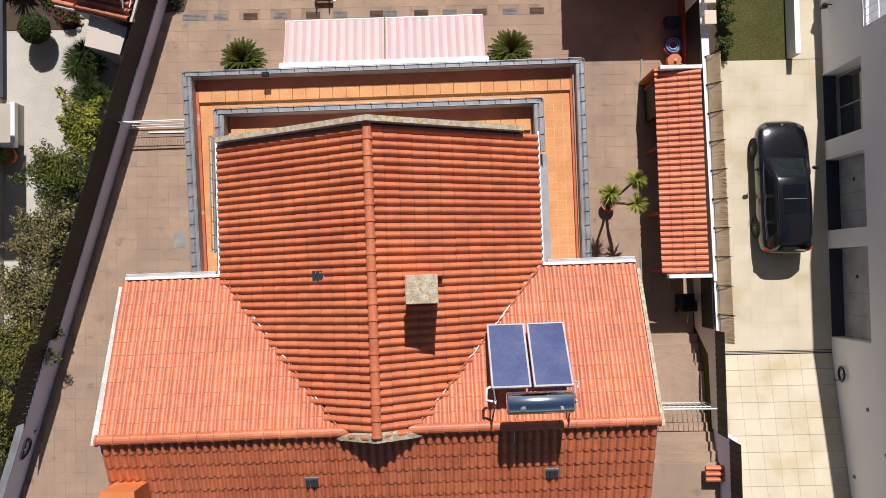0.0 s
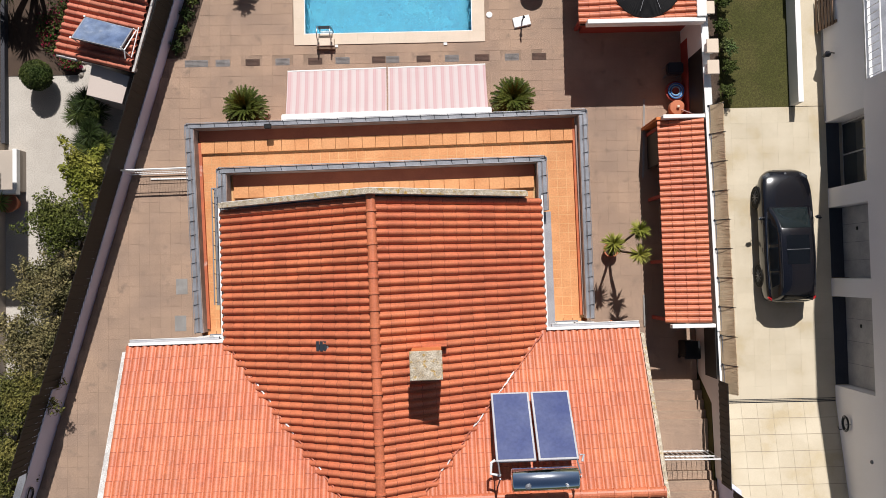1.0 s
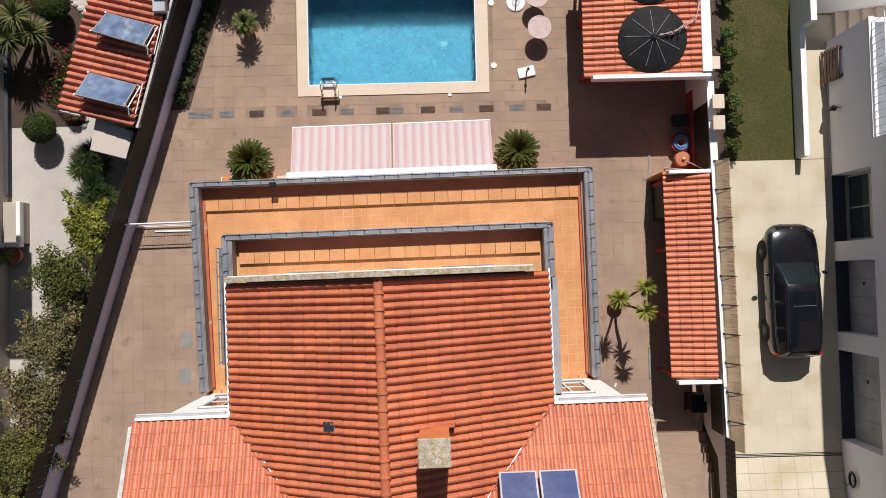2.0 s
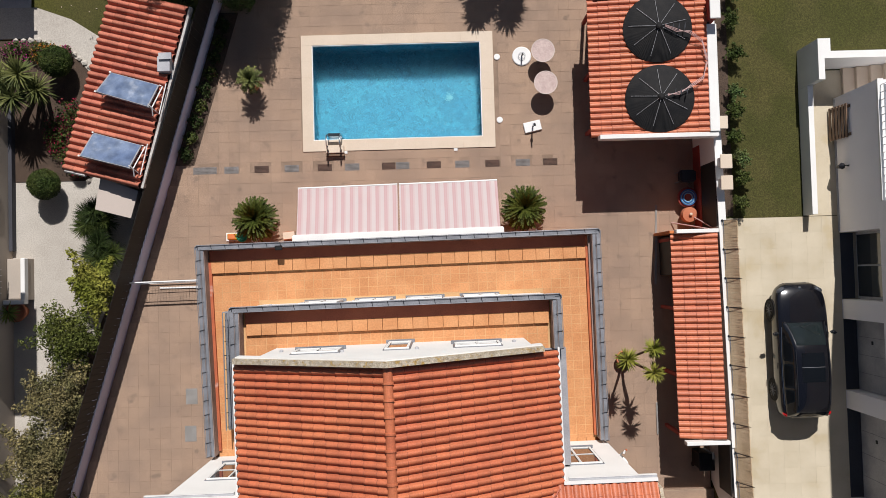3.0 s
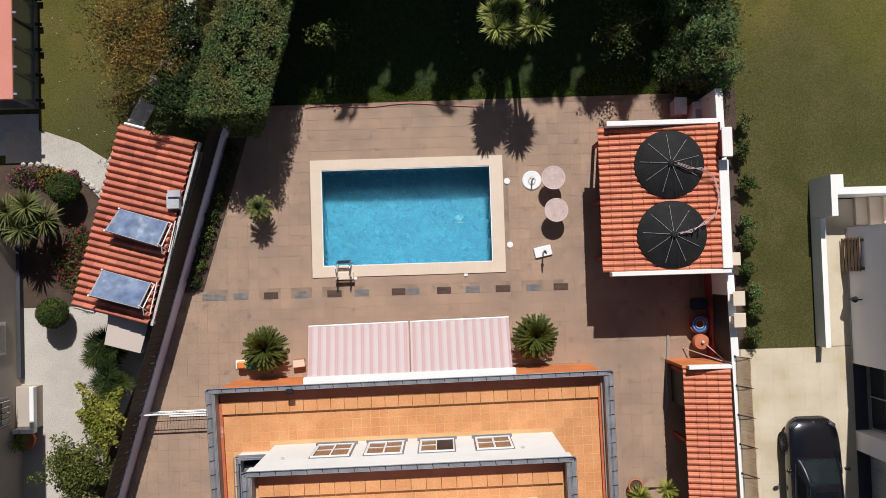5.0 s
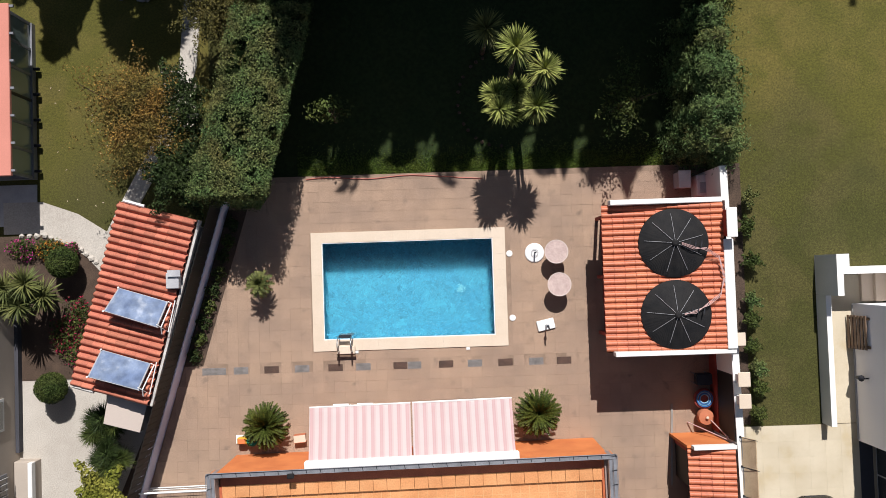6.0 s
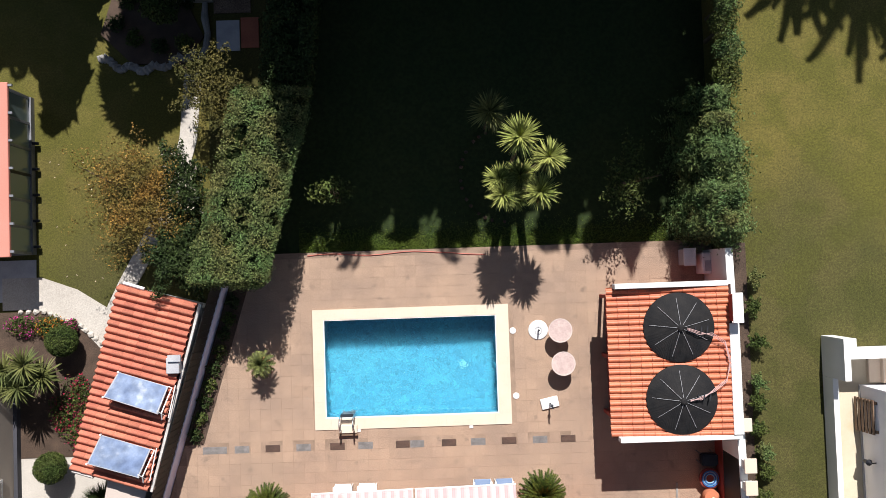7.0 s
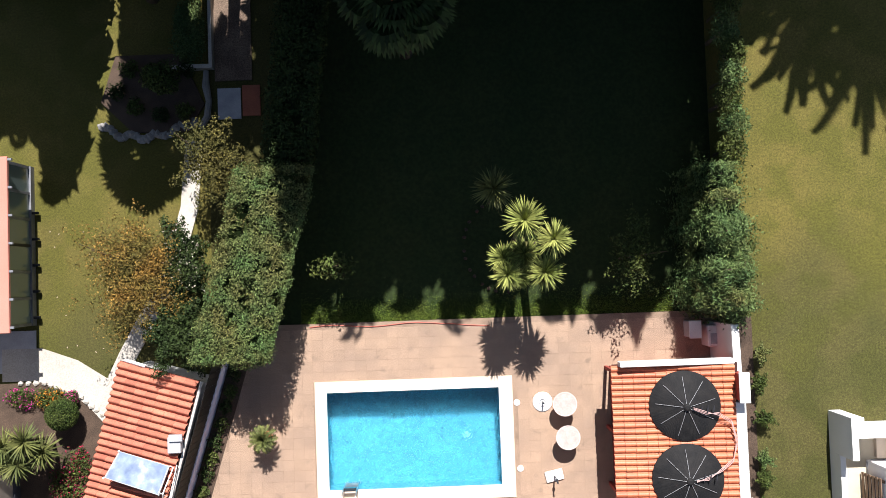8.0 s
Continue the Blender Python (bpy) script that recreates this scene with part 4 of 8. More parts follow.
        part("cap", bevelled(cube(-w, w, -w * 1.2, w * 1.2, z - 0.06, z), 0.015), CREAM, p, "beige stone cap")
    # white bars across the side passages (gates)
    g = thing("side_gate", pose(0, 0, 0), "white metal bar gate across the paved passage", "gate")
    x0, x1 = wall_x(5.85) - 0.02, -8.66
    for dz, yy, r in ((1.02, 5.85, 0.030), (0.86, 5.84, 0.014), (0.45, 5.82, 0.012), (0.10, 5.80, 0.022)):
        part("rail", tube([(x0, yy, dz), (x1, yy + 0.05, dz)], r, 6), PLASTIC, g)
    for i in range(30):
        x = x0 + 0.05 + (x1 - x0 - 0.1) * i / 29
        part("bar", tube([(x, 5.81, 0.1), (x, 5.85, 1.02)], 0.006, 5), PLASTIC, g)
    part("floor_track", cube(x0 + 0.75, x1, 5.60, 5.655, 0.004, 0.05), PLASTIC, g, "white floor track of the gate")
    g = thing("side_gate", pose(0, 0, 0.83), "white metal bar gate across the stepped passage", "gate")
    for dz, yy in ((1.5, -4.95), (1.0, -4.96), (0.15, -4.97)):
        part("rail", tube([(5.3, yy, dz), (9.66, yy - 0.05, dz)], 0.026, 6), PLASTIC, g)
    for i in range(24):
        x = 5.4 + 4.2 * i / 23
        part("bar", tube([(x, -4.96, 0.1), (x, -4.96, 1.5)], 0.009, 5), PLASTIC, g)


build_boundaries()


JOINT_L = surface("pale_step_edge", (0.36, 0.27, 0.19), fine=40, grain=0.3)


def build_steps():
    """Shallow gravel steps rising along the house towards the street."""
    s = structure(new("steps"), "washed-gravel steps rising beside the house", "steps")
    ys = (-2.54, -2.89, -3.24, -3.58, -3.88, -5.39, -5.71, -6.02, -6.35, -6.66, -7.0, -14.5)
    for i, y in enumerate(ys[:-1]):
        z = 0.165 * (i + 1)
        part("step", bevelled(cube(4.9, 9.8, ys[i + 1] - 0.02, y, -0.05, z), 0.01), SLAB, s)
        part("nosing", cube(4.95, 9.75, y - 0.022, y + 0.003, z + 0.001, z + 0.004), JOINT_L, s)
    return s


build_steps()


# ---- pool house with solar heaters, lean-to ----
def build_pool_house():
    ph = thing("pool_house", pose(0, 0, 0), "red pool house with a barrel-tiled roof and white edges", "pool house")
    part("wall", cube(5.5, 9.5, 10.95, 15.45, 0, 2.15), RED, ph, "dark red rendered wall")
    k = (2.72 - 2.32) / 4.1
    zf = lambda x, y: 2.26 + k * (x - 5.1)
    roof = part("roof", prism([(5.12, 10.55), (9.3, 10.55), (9.3, 15.75), (5.12, 15.75)], lambda x, y: zf(x, y) - 0.12, zf), UNDER, ph, "red barrel-tiled roof")
    lay_tiles(roof, (5.06, 15.72, zf(5.06, 0)), (0, -1, 0), (1, 0, k), 24, 11, lambda a, b: True, lambda c, r: True, TILE, TILE_J, tw=5.14 / 24, tl=4.12 / 11, seed=21, high=0.85)
    part("edge_beam", bevelled(cube(5.3, 9.48, 10.44, 10.6, 2.3, 2.72), 0.015), WHITE, ph, "white roof edge")
    part("edge_beam", bevelled(cube(5.3, 9.2, 15.7, 15.88, 2.3, 2.72), 0.015), WHITE, ph, "white roof edge")
    part("edge_beam", bevelled(cube(9.16, 9.5, 10.61, 14.4, 2.3, 2.78), 0.015), WHITE, ph, "white roof edge")
    ch = part("chimney", cube(9.18, 9.42, 14.5, 15.4, 2.3, 3.2), RED, ph, "red chimney with a white cap")
    part("chimney_cap", bevelled(cube(9.12, 9.48, 14.44, 15.46, 3.2, 3.27), 0.015), WHITE, ch)
    for y in (11.1, 13.2, 15.4):
        part("post", cube(5.3, 5.42, y - 0.06, y + 0.06, 0, 2.2), RED, ph)
    for y in (14.32, 11.84):
        tilt = math.degrees(math.atan(k))
        d = thing("solar_heater", pose(7.47, y, zf(7.47, y) + 0.07, 0, -tilt, 0), "round black coiled solar pool heater on the tiled roof", "solar heater", "solar heaters on the pool house")
        prof = [(0.05, 0.0), (1.19, 0.0), (1.2, 0.05)]
        r = 1.19
        while r > 0.16:
            h = 0.06 + 0.34 * (1 - r / 1.2) ** 0.8
            prof += [(r, h), (r - 0.014, h + 0.012), (r - 0.03, h + 0.004)]
            r -= 0.034
        prof += [(0.12, 0.43), (0.05, 0.45)]
        part("coil", lathe(prof, 56), BLACK, d, "coiled black hose disc", True)
        for i in range(9):
            a = math.tau * (i + 0.35) / 9
            pts = [(math.cos(a) * q, math.sin(a) * q, 0.08 + 0.34 * (1 - q / 1.2) ** 0.8 + 0.025) for q in (0.12, 0.4, 0.75, 1.02)]
            part("spoke", tube(pts, 0.0055, 5), ZINC_L, d, "pale holding strip")
        part("hub", lathe([(0.11, 0.40), (0.11, 0.46), (0.06, 0.49)], 12), BLACK, d)
        s = 1 if y < 13 else -1
        for j in range(3):
            o = 0.05 * j
            pts = [(0.2, 0.03 * s * j, 0.48), (0.6, 0.14 * s - o, 0.40), (1.05, 0.3 * s + o, 0.32), (1.5, 0.6 * s + o, 0.18), (1.62 + o * 0.6, 1.22 * s, 0.14)]
            part("hose", tube(pts, 0.011, 6), PINK, d, "pale pink hose")
            for q in (0.45, 0.65, 0.85):
                part("hose_clip", tube([(q, (0.1 * s - o), 0.43), (q + 0.05, 0.1 * s - o + 0.16, 0.40)], 0.012, 5), DARK, d)


PINK = surface("pale_pink_plastic", (0.55, 0.36, 0.34), fine=40, grain=0.05, rough=0.5)
build_pool_house()


def build_lean_to():
    le = thing("lean_to_shelter", pose(0, 0, 0), "long lean-to shelter with red barrel tiles against the boundary wall", "shelter")
    k = 0.42 / 1.6
    zf = lambda x, y: 1.98 + k * (x - 7.9)
    roof = part("roof", prism([(7.95, -0.2), (9.5, -0.2), (9.38, 7.1), (7.85, 7.1)], lambda x, y: zf(x, y) - 0.1, zf), UNDER, le, "red barrel-tiled roof")
    lay_tiles(roof, (7.85, 7.1, zf(7.85, 0)), (0.0095, -1, 0), (1, 0, k), 34, 4, lambda a, b: True, lambda c, r: True, TILE, TILE_J, tw=7.3 / 34, tl=0.39, seed=22, high=0.8)
    part("edge_beam", bevelled(cube(7.95, 9.45, 7.08, 7.22, 2.1, 2.42), 0.015), WHITE, le, "white roof edge")
    part("edge_beam", bevelled(cube(8.05, 9.58, -0.38, -0.24, 2.1, 2.42), 0.015), WHITE, le, "white roof edge")
    for y in (6.9, 4.4, 2.0, -0.1):
        post = part("post", cube(7.98, 8.1, y - 0.06, y + 0.06, 0, 2.0), RED, le, "dark red post")
        part("brace", tube([(8.0, y, 1.9), (9.4, y, 2.25)], 0.05, 4), RED, post)
    part("end_wall", cube(7.8, 9.36, 7.1, 7.2, 0.0, 2.09), ORANGE, le, "orange rendered end wall")
    part("side_panel", cube(8.0, 8.06, 5.6, 7.0, 0.0, 1.7), LOUVRE, le, "dark side panel")
    part("kerb", prism([(7.77, 5.25), (7.84, 5.25), (7.97, 8.3), (7.90, 8.3)], -0.01, 0.05), REPAIR, le, "grey concrete kerb at the shelter's edge")
    part("kerb", prism([(7.655, -0.45), (7.715, -0.45), (7.72, 0.75), (7.66, 0.75)], -0.01, 0.05), REPAIR, le, "grey concrete kerb at the shelter's edge")


build_lean_to()


# ---- awning ----
def awning_material():
    m, n, l, b = material("striped_awning_cloth")
    geo = n.new("ShaderNodeTexCoord")
    sep = n.new("ShaderNodeSeparateXYZ")
    l.new(geo.outputs["Object"], sep.inputs[0])

    def maths(op, x, v):
        k = n.new("ShaderNodeMath")
        k.operation = op
        l.new(x, k.inputs[0])
        k.inputs[1].default_value = v
        return k.outputs[0]
    ramp = n.new("ShaderNodeValToRGB")
    e = ramp.color_ramp
    e.interpolation = "CONSTANT"
    e.elements[0].position, e.elements[0].color = 0.0, (0.78, 0.70, 0.69, 1)
    e.elements[1].position, e.elements[1].color = 0.42, (0.72, 0.52, 0.52, 1)
    for p, c in ((0.56, (0.74, 0.56, 0.56, 1)), (0.66, (0.72, 0.53, 0.53, 1)), (0.80, (0.76, 0.64, 0.63, 1))):
        el = e.elements.new(p)
        el.color = c
    l.new(maths("FRACT", maths("DIVIDE", sep.outputs["X"], 0.30), 0.0), ramp.inputs["Fac"])
    l.new(ramp.outputs["Color"], b.inputs["Base Color"])
    b.inputs["Roughness"].default_value = 0.9
    return m


CLOTH = awning_material()


def build_awning():
    aw = thing("awning", pose(-1.83, 7.2, 0, 0, 0, 0.9), "extended pink and white striped awning over the poolside door", "awning")
    part("cassette", bevelled(cube(-3.63, 3.63, -0.08, 0.2, 3.02, 3.24), 0.03, 2), WHITE, aw, "long white cassette")
    for x0, x1 in ((-3.5, 0.0), (0.06, 3.52)):
        bm = bmesh.new()
        n = 10
        a, b = [], []
        for i in range(n + 1):
            f = i / n
            y, z = 0.15 + 1.72 * f, 3.12 - 0.62 * f - 0.05 * math.sin(math.pi * f)
            a.append((x0, y, z))
            b.append((x1, y, z))
        va, vb = [bm.verts.new(p) for p in a], [bm.verts.new(p) for p in b]
        for i in range(n):
            bm.faces.new((va[i], vb[i], vb[i + 1], va[i + 1]))
        bmesh.ops.solidify(bm, geom=bm.faces[:], thickness=0.006)
        cl = part("cloth", bm, CLOTH, aw, "pink and white striped cloth")
        part("front_bar", tube([(x0, 1.88, 2.49), (x1, 1.88, 2.49)], 0.028, 8), PLASTIC, cl, "white front bar")
        for x, e in ((x0 + 0.4, 0.5), (x1 - 0.4, -0.5)):
            part("arm", tube([(x, 0.1, 2.95), (x + e, 0.95, 2.68), (x, 1.85, 2.47)], 0.02, 6), PLASTIC, cl)
    return aw


build_awning()


# ---- car ----
def build_car():
    car = thing("car", pose(12.36, 2.83, 1.325, 0, 0, 0.4), "black five-door car with tinted glass parked on the driveway", "car")
    # stations of the body from tail to nose: y, half width, sill, shoulder and centre height
    st = np.array([(-2.38, 0.62, 0.45, 0.80, 0.86), (-2.30, 0.80, 0.34, 0.92, 0.97), (-2.0, 0.89, 0.27, 0.98, 1.0), (-1.2, 0.92, 0.24, 0.99, 1.01), (0.0, 0.92, 0.23, 0.97, 1.0), (0.9, 0.92, 0.24, 0.95, 1.0),
                   (1.4, 0.91, 0.25, 0.92, 0.98), (1.9, 0.87, 0.28, 0.84, 0.92), (2.2, 0.76, 0.32, 0.74, 0.81), (2.34, 0.58, 0.38, 0.64, 0.69), (2.38, 0.45, 0.42, 0.56, 0.59)])
    # stations of the cabin: y, half width and height at the belt line, half width and height of the roof
    gh = np.array([(-2.32, 0.72, 0.95, 0.64, 0.98), (-2.22, 0.74, 0.96, 0.58, 1.24), (-2.10, 0.77, 0.97, 0.55, 1.43), (-1.8, 0.79, 0.98, 0.56, 1.54), (-1.4, 0.81, 0.98, 0.575, 1.59), (-0.9, 0.82, 0.97, 0.59, 1.61),
                   (-0.2, 0.82, 0.97, 0.59, 1.595), (0.2, 0.81, 0.97, 0.585, 1.54), (0.5, 0.80, 0.97, 0.60, 1.40), (0.8, 0.78, 0.97, 0.63, 1.18), (1.04, 0.74, 0.96, 0.67, 0.98)])

    def eased(rows, y):
        """One station between the given ones, gliding through them."""
        k = min(max(int(np.searchsorted(rows[:, 0], y)) - 1, 0), len(rows) - 2)
        a, b = rows[k], rows[k + 1]
        f = (y - a[0]) / (b[0] - a[0])
        ma = (b - rows[max(k - 1, 0)]) / max(b[0] - rows[max(k - 1, 0)][0], 1e-6) * (b[0] - a[0])
        mb = (rows[min(k + 2, len(rows) - 1)] - a) / max(rows[min(k + 2, len(rows) - 1)][0] - a[0], 1e-6) * (b[0] - a[0])
        return (2 * f ** 3 - 3 * f ** 2 + 1) * a + (f ** 3 - 2 * f ** 2 + f) * ma + (3 * f ** 2 - 2 * f ** 3) * b + (f ** 3 - f ** 2) * mb

    def lofted(rings):
        bm = bmesh.new()
        vs = [[bm.verts.new(p) for p in r] for r in rings]
        for a, b in zip(vs, vs[1:]):
            for i in range(len(a) - 1):
                bm.faces.new((a[i], b[i], b[i + 1], a[i + 1]))
        bm.faces.new(vs[0])
        bm.faces.new(vs[-1][::-1])
        bmesh.ops.recalc_face_normals(bm, faces=bm.faces[:])
        return bm

    rings = []
    for y in [-2.38, -2.35, -2.3, -2.2] + [-2.0 + 0.2 * i for i in range(20)] + [1.98, 2.1, 2.2, 2.28, 2.34, 2.37, 2.38]:
        _, w, sl, h, c = eased(st, y)
        half = [(-w * 0.80, sl), (-w * 0.93, sl + 0.03), (-w * 0.985, sl + 0.14), (-w, (sl + h) * 0.5), (-w * 0.99, h - 0.14), (-w * 0.965, h - 0.05), (-w * 0.91, h - 0.005), (-w * 0.80, h + 0.4 * (c - h)), (-w * 0.5, c - 0.012), (-w * 0.25, c - 0.002), (0, c)]
        rings.append([(x, y, z) for x, z in half] + [(-x, y, z) for x, z in half[-2::-1]])
    part("body", lofted(rings), CAR, car, "glossy black body", True)

    def cab(y, q):
        """A point of the cabin; q runs from -1 at one belt line over the roof to 1 at the other."""
        _, wb, zb, wt, zt = eased(gh, y)
        crown = 0.055 * min(1.0, (zt - zb) / 0.4)
        a, sg = abs(q), (1 if q > 0 else -1)
        if a > 0.5:
            f = (1 - a) / 0.5
            return Vector((sg * (wb + (wt - wb) * f + 0.03 * math.sin(math.pi * f)), y, zb + (zt - crown - zb) * f))
        return Vector((sg * wt * a / 0.5, y, zt - crown * (a / 0.5) ** 2))

    qs = [-1, -0.9, -0.8, -0.7, -0.6, -0.53, -0.47, -0.4, -0.25, 0, 0.25, 0.4, 0.47, 0.53, 0.6, 0.7, 0.8, 0.9, 1]
    cy = [-2.32 + 3.36 * i / 42 for i in range(43)]
    cabin = part("cabin", lofted([[tuple(cab(y, q)) for q in qs] for y in cy]), CAR, car, "black roof and pillars", True)

    def pane(name, corners, mat, parent, label, off=0.006):
        """A glass patch on the cabin between four (y, q) corners."""
        (ya, qa), (yb, qb), (yc, qc), (yd, qd) = corners
        bm = bmesh.new()
        g = []
        for i in range(9):
            u, row = i / 8, []
            for j in range(9):
                v = j / 8
                y = (ya * (1 - u) + yb * u) * (1 - v) + (yd * (1 - u) + yc * u) * v
                q = (qa * (1 - u) + qb * u) * (1 - v) + (qd * (1 - u) + qc * u) * v
                n = (cab(y + 0.02, q) - cab(y - 0.02, q)).cross(cab(y, q + 0.02) - cab(y, q - 0.02)).normalized()
                p = cab(y, q)
                n = n if n.dot(p - Vector((0, min(0.2, max(-1.6, y)), 0.9))) > 0 else -n
                row.append(bm.verts.new(p + n * off))
            g.append(row)
        for i in range(8):
            for j in range(8):
                bm.faces.new((g[i][j], g[i + 1][j], g[i + 1][j + 1], g[i][j + 1]))
        bmesh.ops.solidify(bm, geom=bm.faces[:], thickness=0.004)
        bmesh.ops.recalc_face_normals(bm, faces=bm.faces[:])
        return part(name, bm, mat, parent, label, True)

    pane("windscreen", [(0.98, -0.47), (0.98, 0.47), (0.24, 0.44), (0.24, -0.44)], WINDSCREEN, cabin, "greenish windscreen")
    pane("rear_window", [(-2.27, -0.42), (-2.27, 0.42), (-2.12, 0.42), (-2.12, -0.42)], CARGLASS, cabin, "tinted rear window")
    for a, b in ((-0.02, -0.50), (-0.53, -1.03)):
        pane("sunroof", [(a, -0.33), (a, 0.33), (b, 0.33), (b, -0.33)], CARGLASS, cabin, "dark glass sunroof panel", 0.008)
    for y in (-0.515,):
        part("sunroof_trim", tube([tuple(cab(y, q) + Vector((0, 0, 0.012))) for q in (-0.34, -0.17, 0, 0.17, 0.34)], 0.007, 5), ZINC, cabin, "thin grey trim of the sunroof")
    for s in (-1, 1):
        pane("side_window", [(0.66, s * 0.93), (-0.32, s * 0.93), (-0.32, s * 0.58), (0.22, s * 0.58)], CARGLASS, cabin, "tinted front side window")
        pane("side_window", [(-0.42, s * 0.93), (-1.25, s * 0.93), (-1.25, s * 0.58), (-0.42, s * 0.58)], CARGLASS, cabin, "tinted rear side window")
        pane("side_window", [(-1.33, s * 0.93), (-1.85, s * 0.90), (-1.72, s * 0.60), (-1.33, s * 0.58)], CARGLASS, cabin, "small tinted quarter window")
        part("belt_strip", tube([tuple(cab(y, s * 0.99) + Vector((s * 0.012, 0, 0.01))) for y in (0.85, 0.4, -0.2, -0.9, -1.6, -1.9)], 0.008, 5), STEEL, car, "chrome strip below the side windows")
        part("roof_rail", tube([tuple(cab(y, s * 0.49) + Vector((0, 0, 0.03))) for y in (0.1, -0.4, -1.0, -1.6, -1.85)], 0.014, 6), DARK, car, "dark roof rail")
        mi = bevelled(cube(-0.11, 0.11, -0.06, 0.06, -0.07, 0.07), 0.04, 2)
        bmesh.ops.transform(mi, matrix=pose(s * 1.02, 0.62, 1.02, 0, 0, s * -14), verts=mi.verts[:])
        part("mirror", mi, CAR, car, "black door mirror", True)
        hl = bevelled(cube(-0.16, 0.16, -0.10, 0.10, -0.045, 0.045), 0.04, 2)
        bmesh.ops.transform(hl, matrix=pose(s * 0.66, 2.13, 0.765, -22, 0, -s * 32), verts=hl.verts[:])
        part("headlight", hl, HEADLAMP, car, "clear headlight", True)
        tl = bevelled(cube(-0.11, 0.11, -0.05, 0.05, -0.09, 0.09), 0.03, 2)
        bmesh.ops.transform(tl, matrix=pose(s * 0.755, -2.24, 0.87, 0, 0, s * 34), verts=tl.verts[:])
        part("tail_light", tl, TAIL, car, "red tail light")
        for y in (-0.62, 0.42):
            part("door_handle", tube([(s * 0.925, y, 0.84), (s * 0.94, y + 0.03, 0.845), (s * 0.94, y + 0.17, 0.845), (s * 0.925, y + 0.2, 0.84)], 0.011, 6), CAR, car)
        part("wiper", tube([tuple(cab(0.97, s * 0.12 + 0.1) + Vector((0, 0, 0.03))), tuple(cab(0.80, s * 0.12 - 0.25) + Vector((0, 0, 0.03)))], 0.008, 5), DARK, car)
        for y in (1.43, -1.42):
            arch = lathe([(0.41, -0.02), (0.41, 0.012), (0.385, 0.014), (0.36, 0.004)], 28)
            bmesh.ops.transform(arch, matrix=pose(s * 0.905, y, 0.36, 0, s * 90, 0), verts=arch.verts[:])
            part("wheel_arch", arch, BLACK, car, "black wheel arch lining")
            t = lathe([(0.22, -0.09), (0.33, -0.10), (0.345, -0.06), (0.345, 0.06), (0.33, 0.10), (0.22, 0.09)], 28)
            bmesh.ops.transform(t, matrix=pose(s * 0.835, y, 0.345, 0, 90, 0), verts=t.verts[:])
            wh = part("wheel", t, RUBBER, car, "", True)
            r = bmesh.new()
            for i in range(10):
                a = math.tau * i / 10
                tube([(0.04 * math.cos(a), 0.04 * math.sin(a), 0.105), (0.235 * math.cos(a + 0.08), 0.235 * math.sin(a + 0.08), 0.097)], 0.013, 5, r)
            lathe([(0.05, 0.09), (0.05, 0.115), (0.02, 0.12)], 10, r)
            if s < 0:
                bmesh.ops.transform(r, matrix=Matrix.Diagonal((1, 1, -1, 1)), verts=r.verts[:])
                bmesh.ops.reverse_faces(r, faces=r.faces[:])
            bmesh.ops.transform(r, matrix=pose(s * 0.835, y, 0.345, 0, 90, 0), verts=r.verts[:])
            part("rim", r, ZINC, wh, "grey spoked rim")
    part("grille", bevelled(cube(-0.36, 0.36, 2.345, 2.39, 0.45, 0.58), 0.01), DARK, car)
    part("emblem", lathe([(0.045, 0), (0.045, 0.012)], 12, None, (0, 2.22, 0.80)), STEEL, car)
    part("bumper_strip", tube([(-0.2, -2.385, 0.80), (0.2, -2.385, 0.80)], 0.012, 6), STEEL, car, "bright strip on the tail")
    part("rear_wiper", tube([(0.0, -2.3, 1.05), (0.24, -2.24, 1.2)], 0.008, 5), DARK, car)
    return car


WINDSCREEN = glassy("windscreen_glass", (0.022, 0.032, 0.034), 0.06)
HEADLAMP = glassy("headlamp_glass", (0.06, 0.065, 0.075), 0.15)
TAIL = glassy("tail_lamp_glass", (0.4, 0.01, 0.01), 0.15)
build_car()


# ---- driveway and the neighbour's house ----
DRIVE_J = surface("driveway_joint", (0.36, 0.31, 0.235), fine=40, grain=0.2)


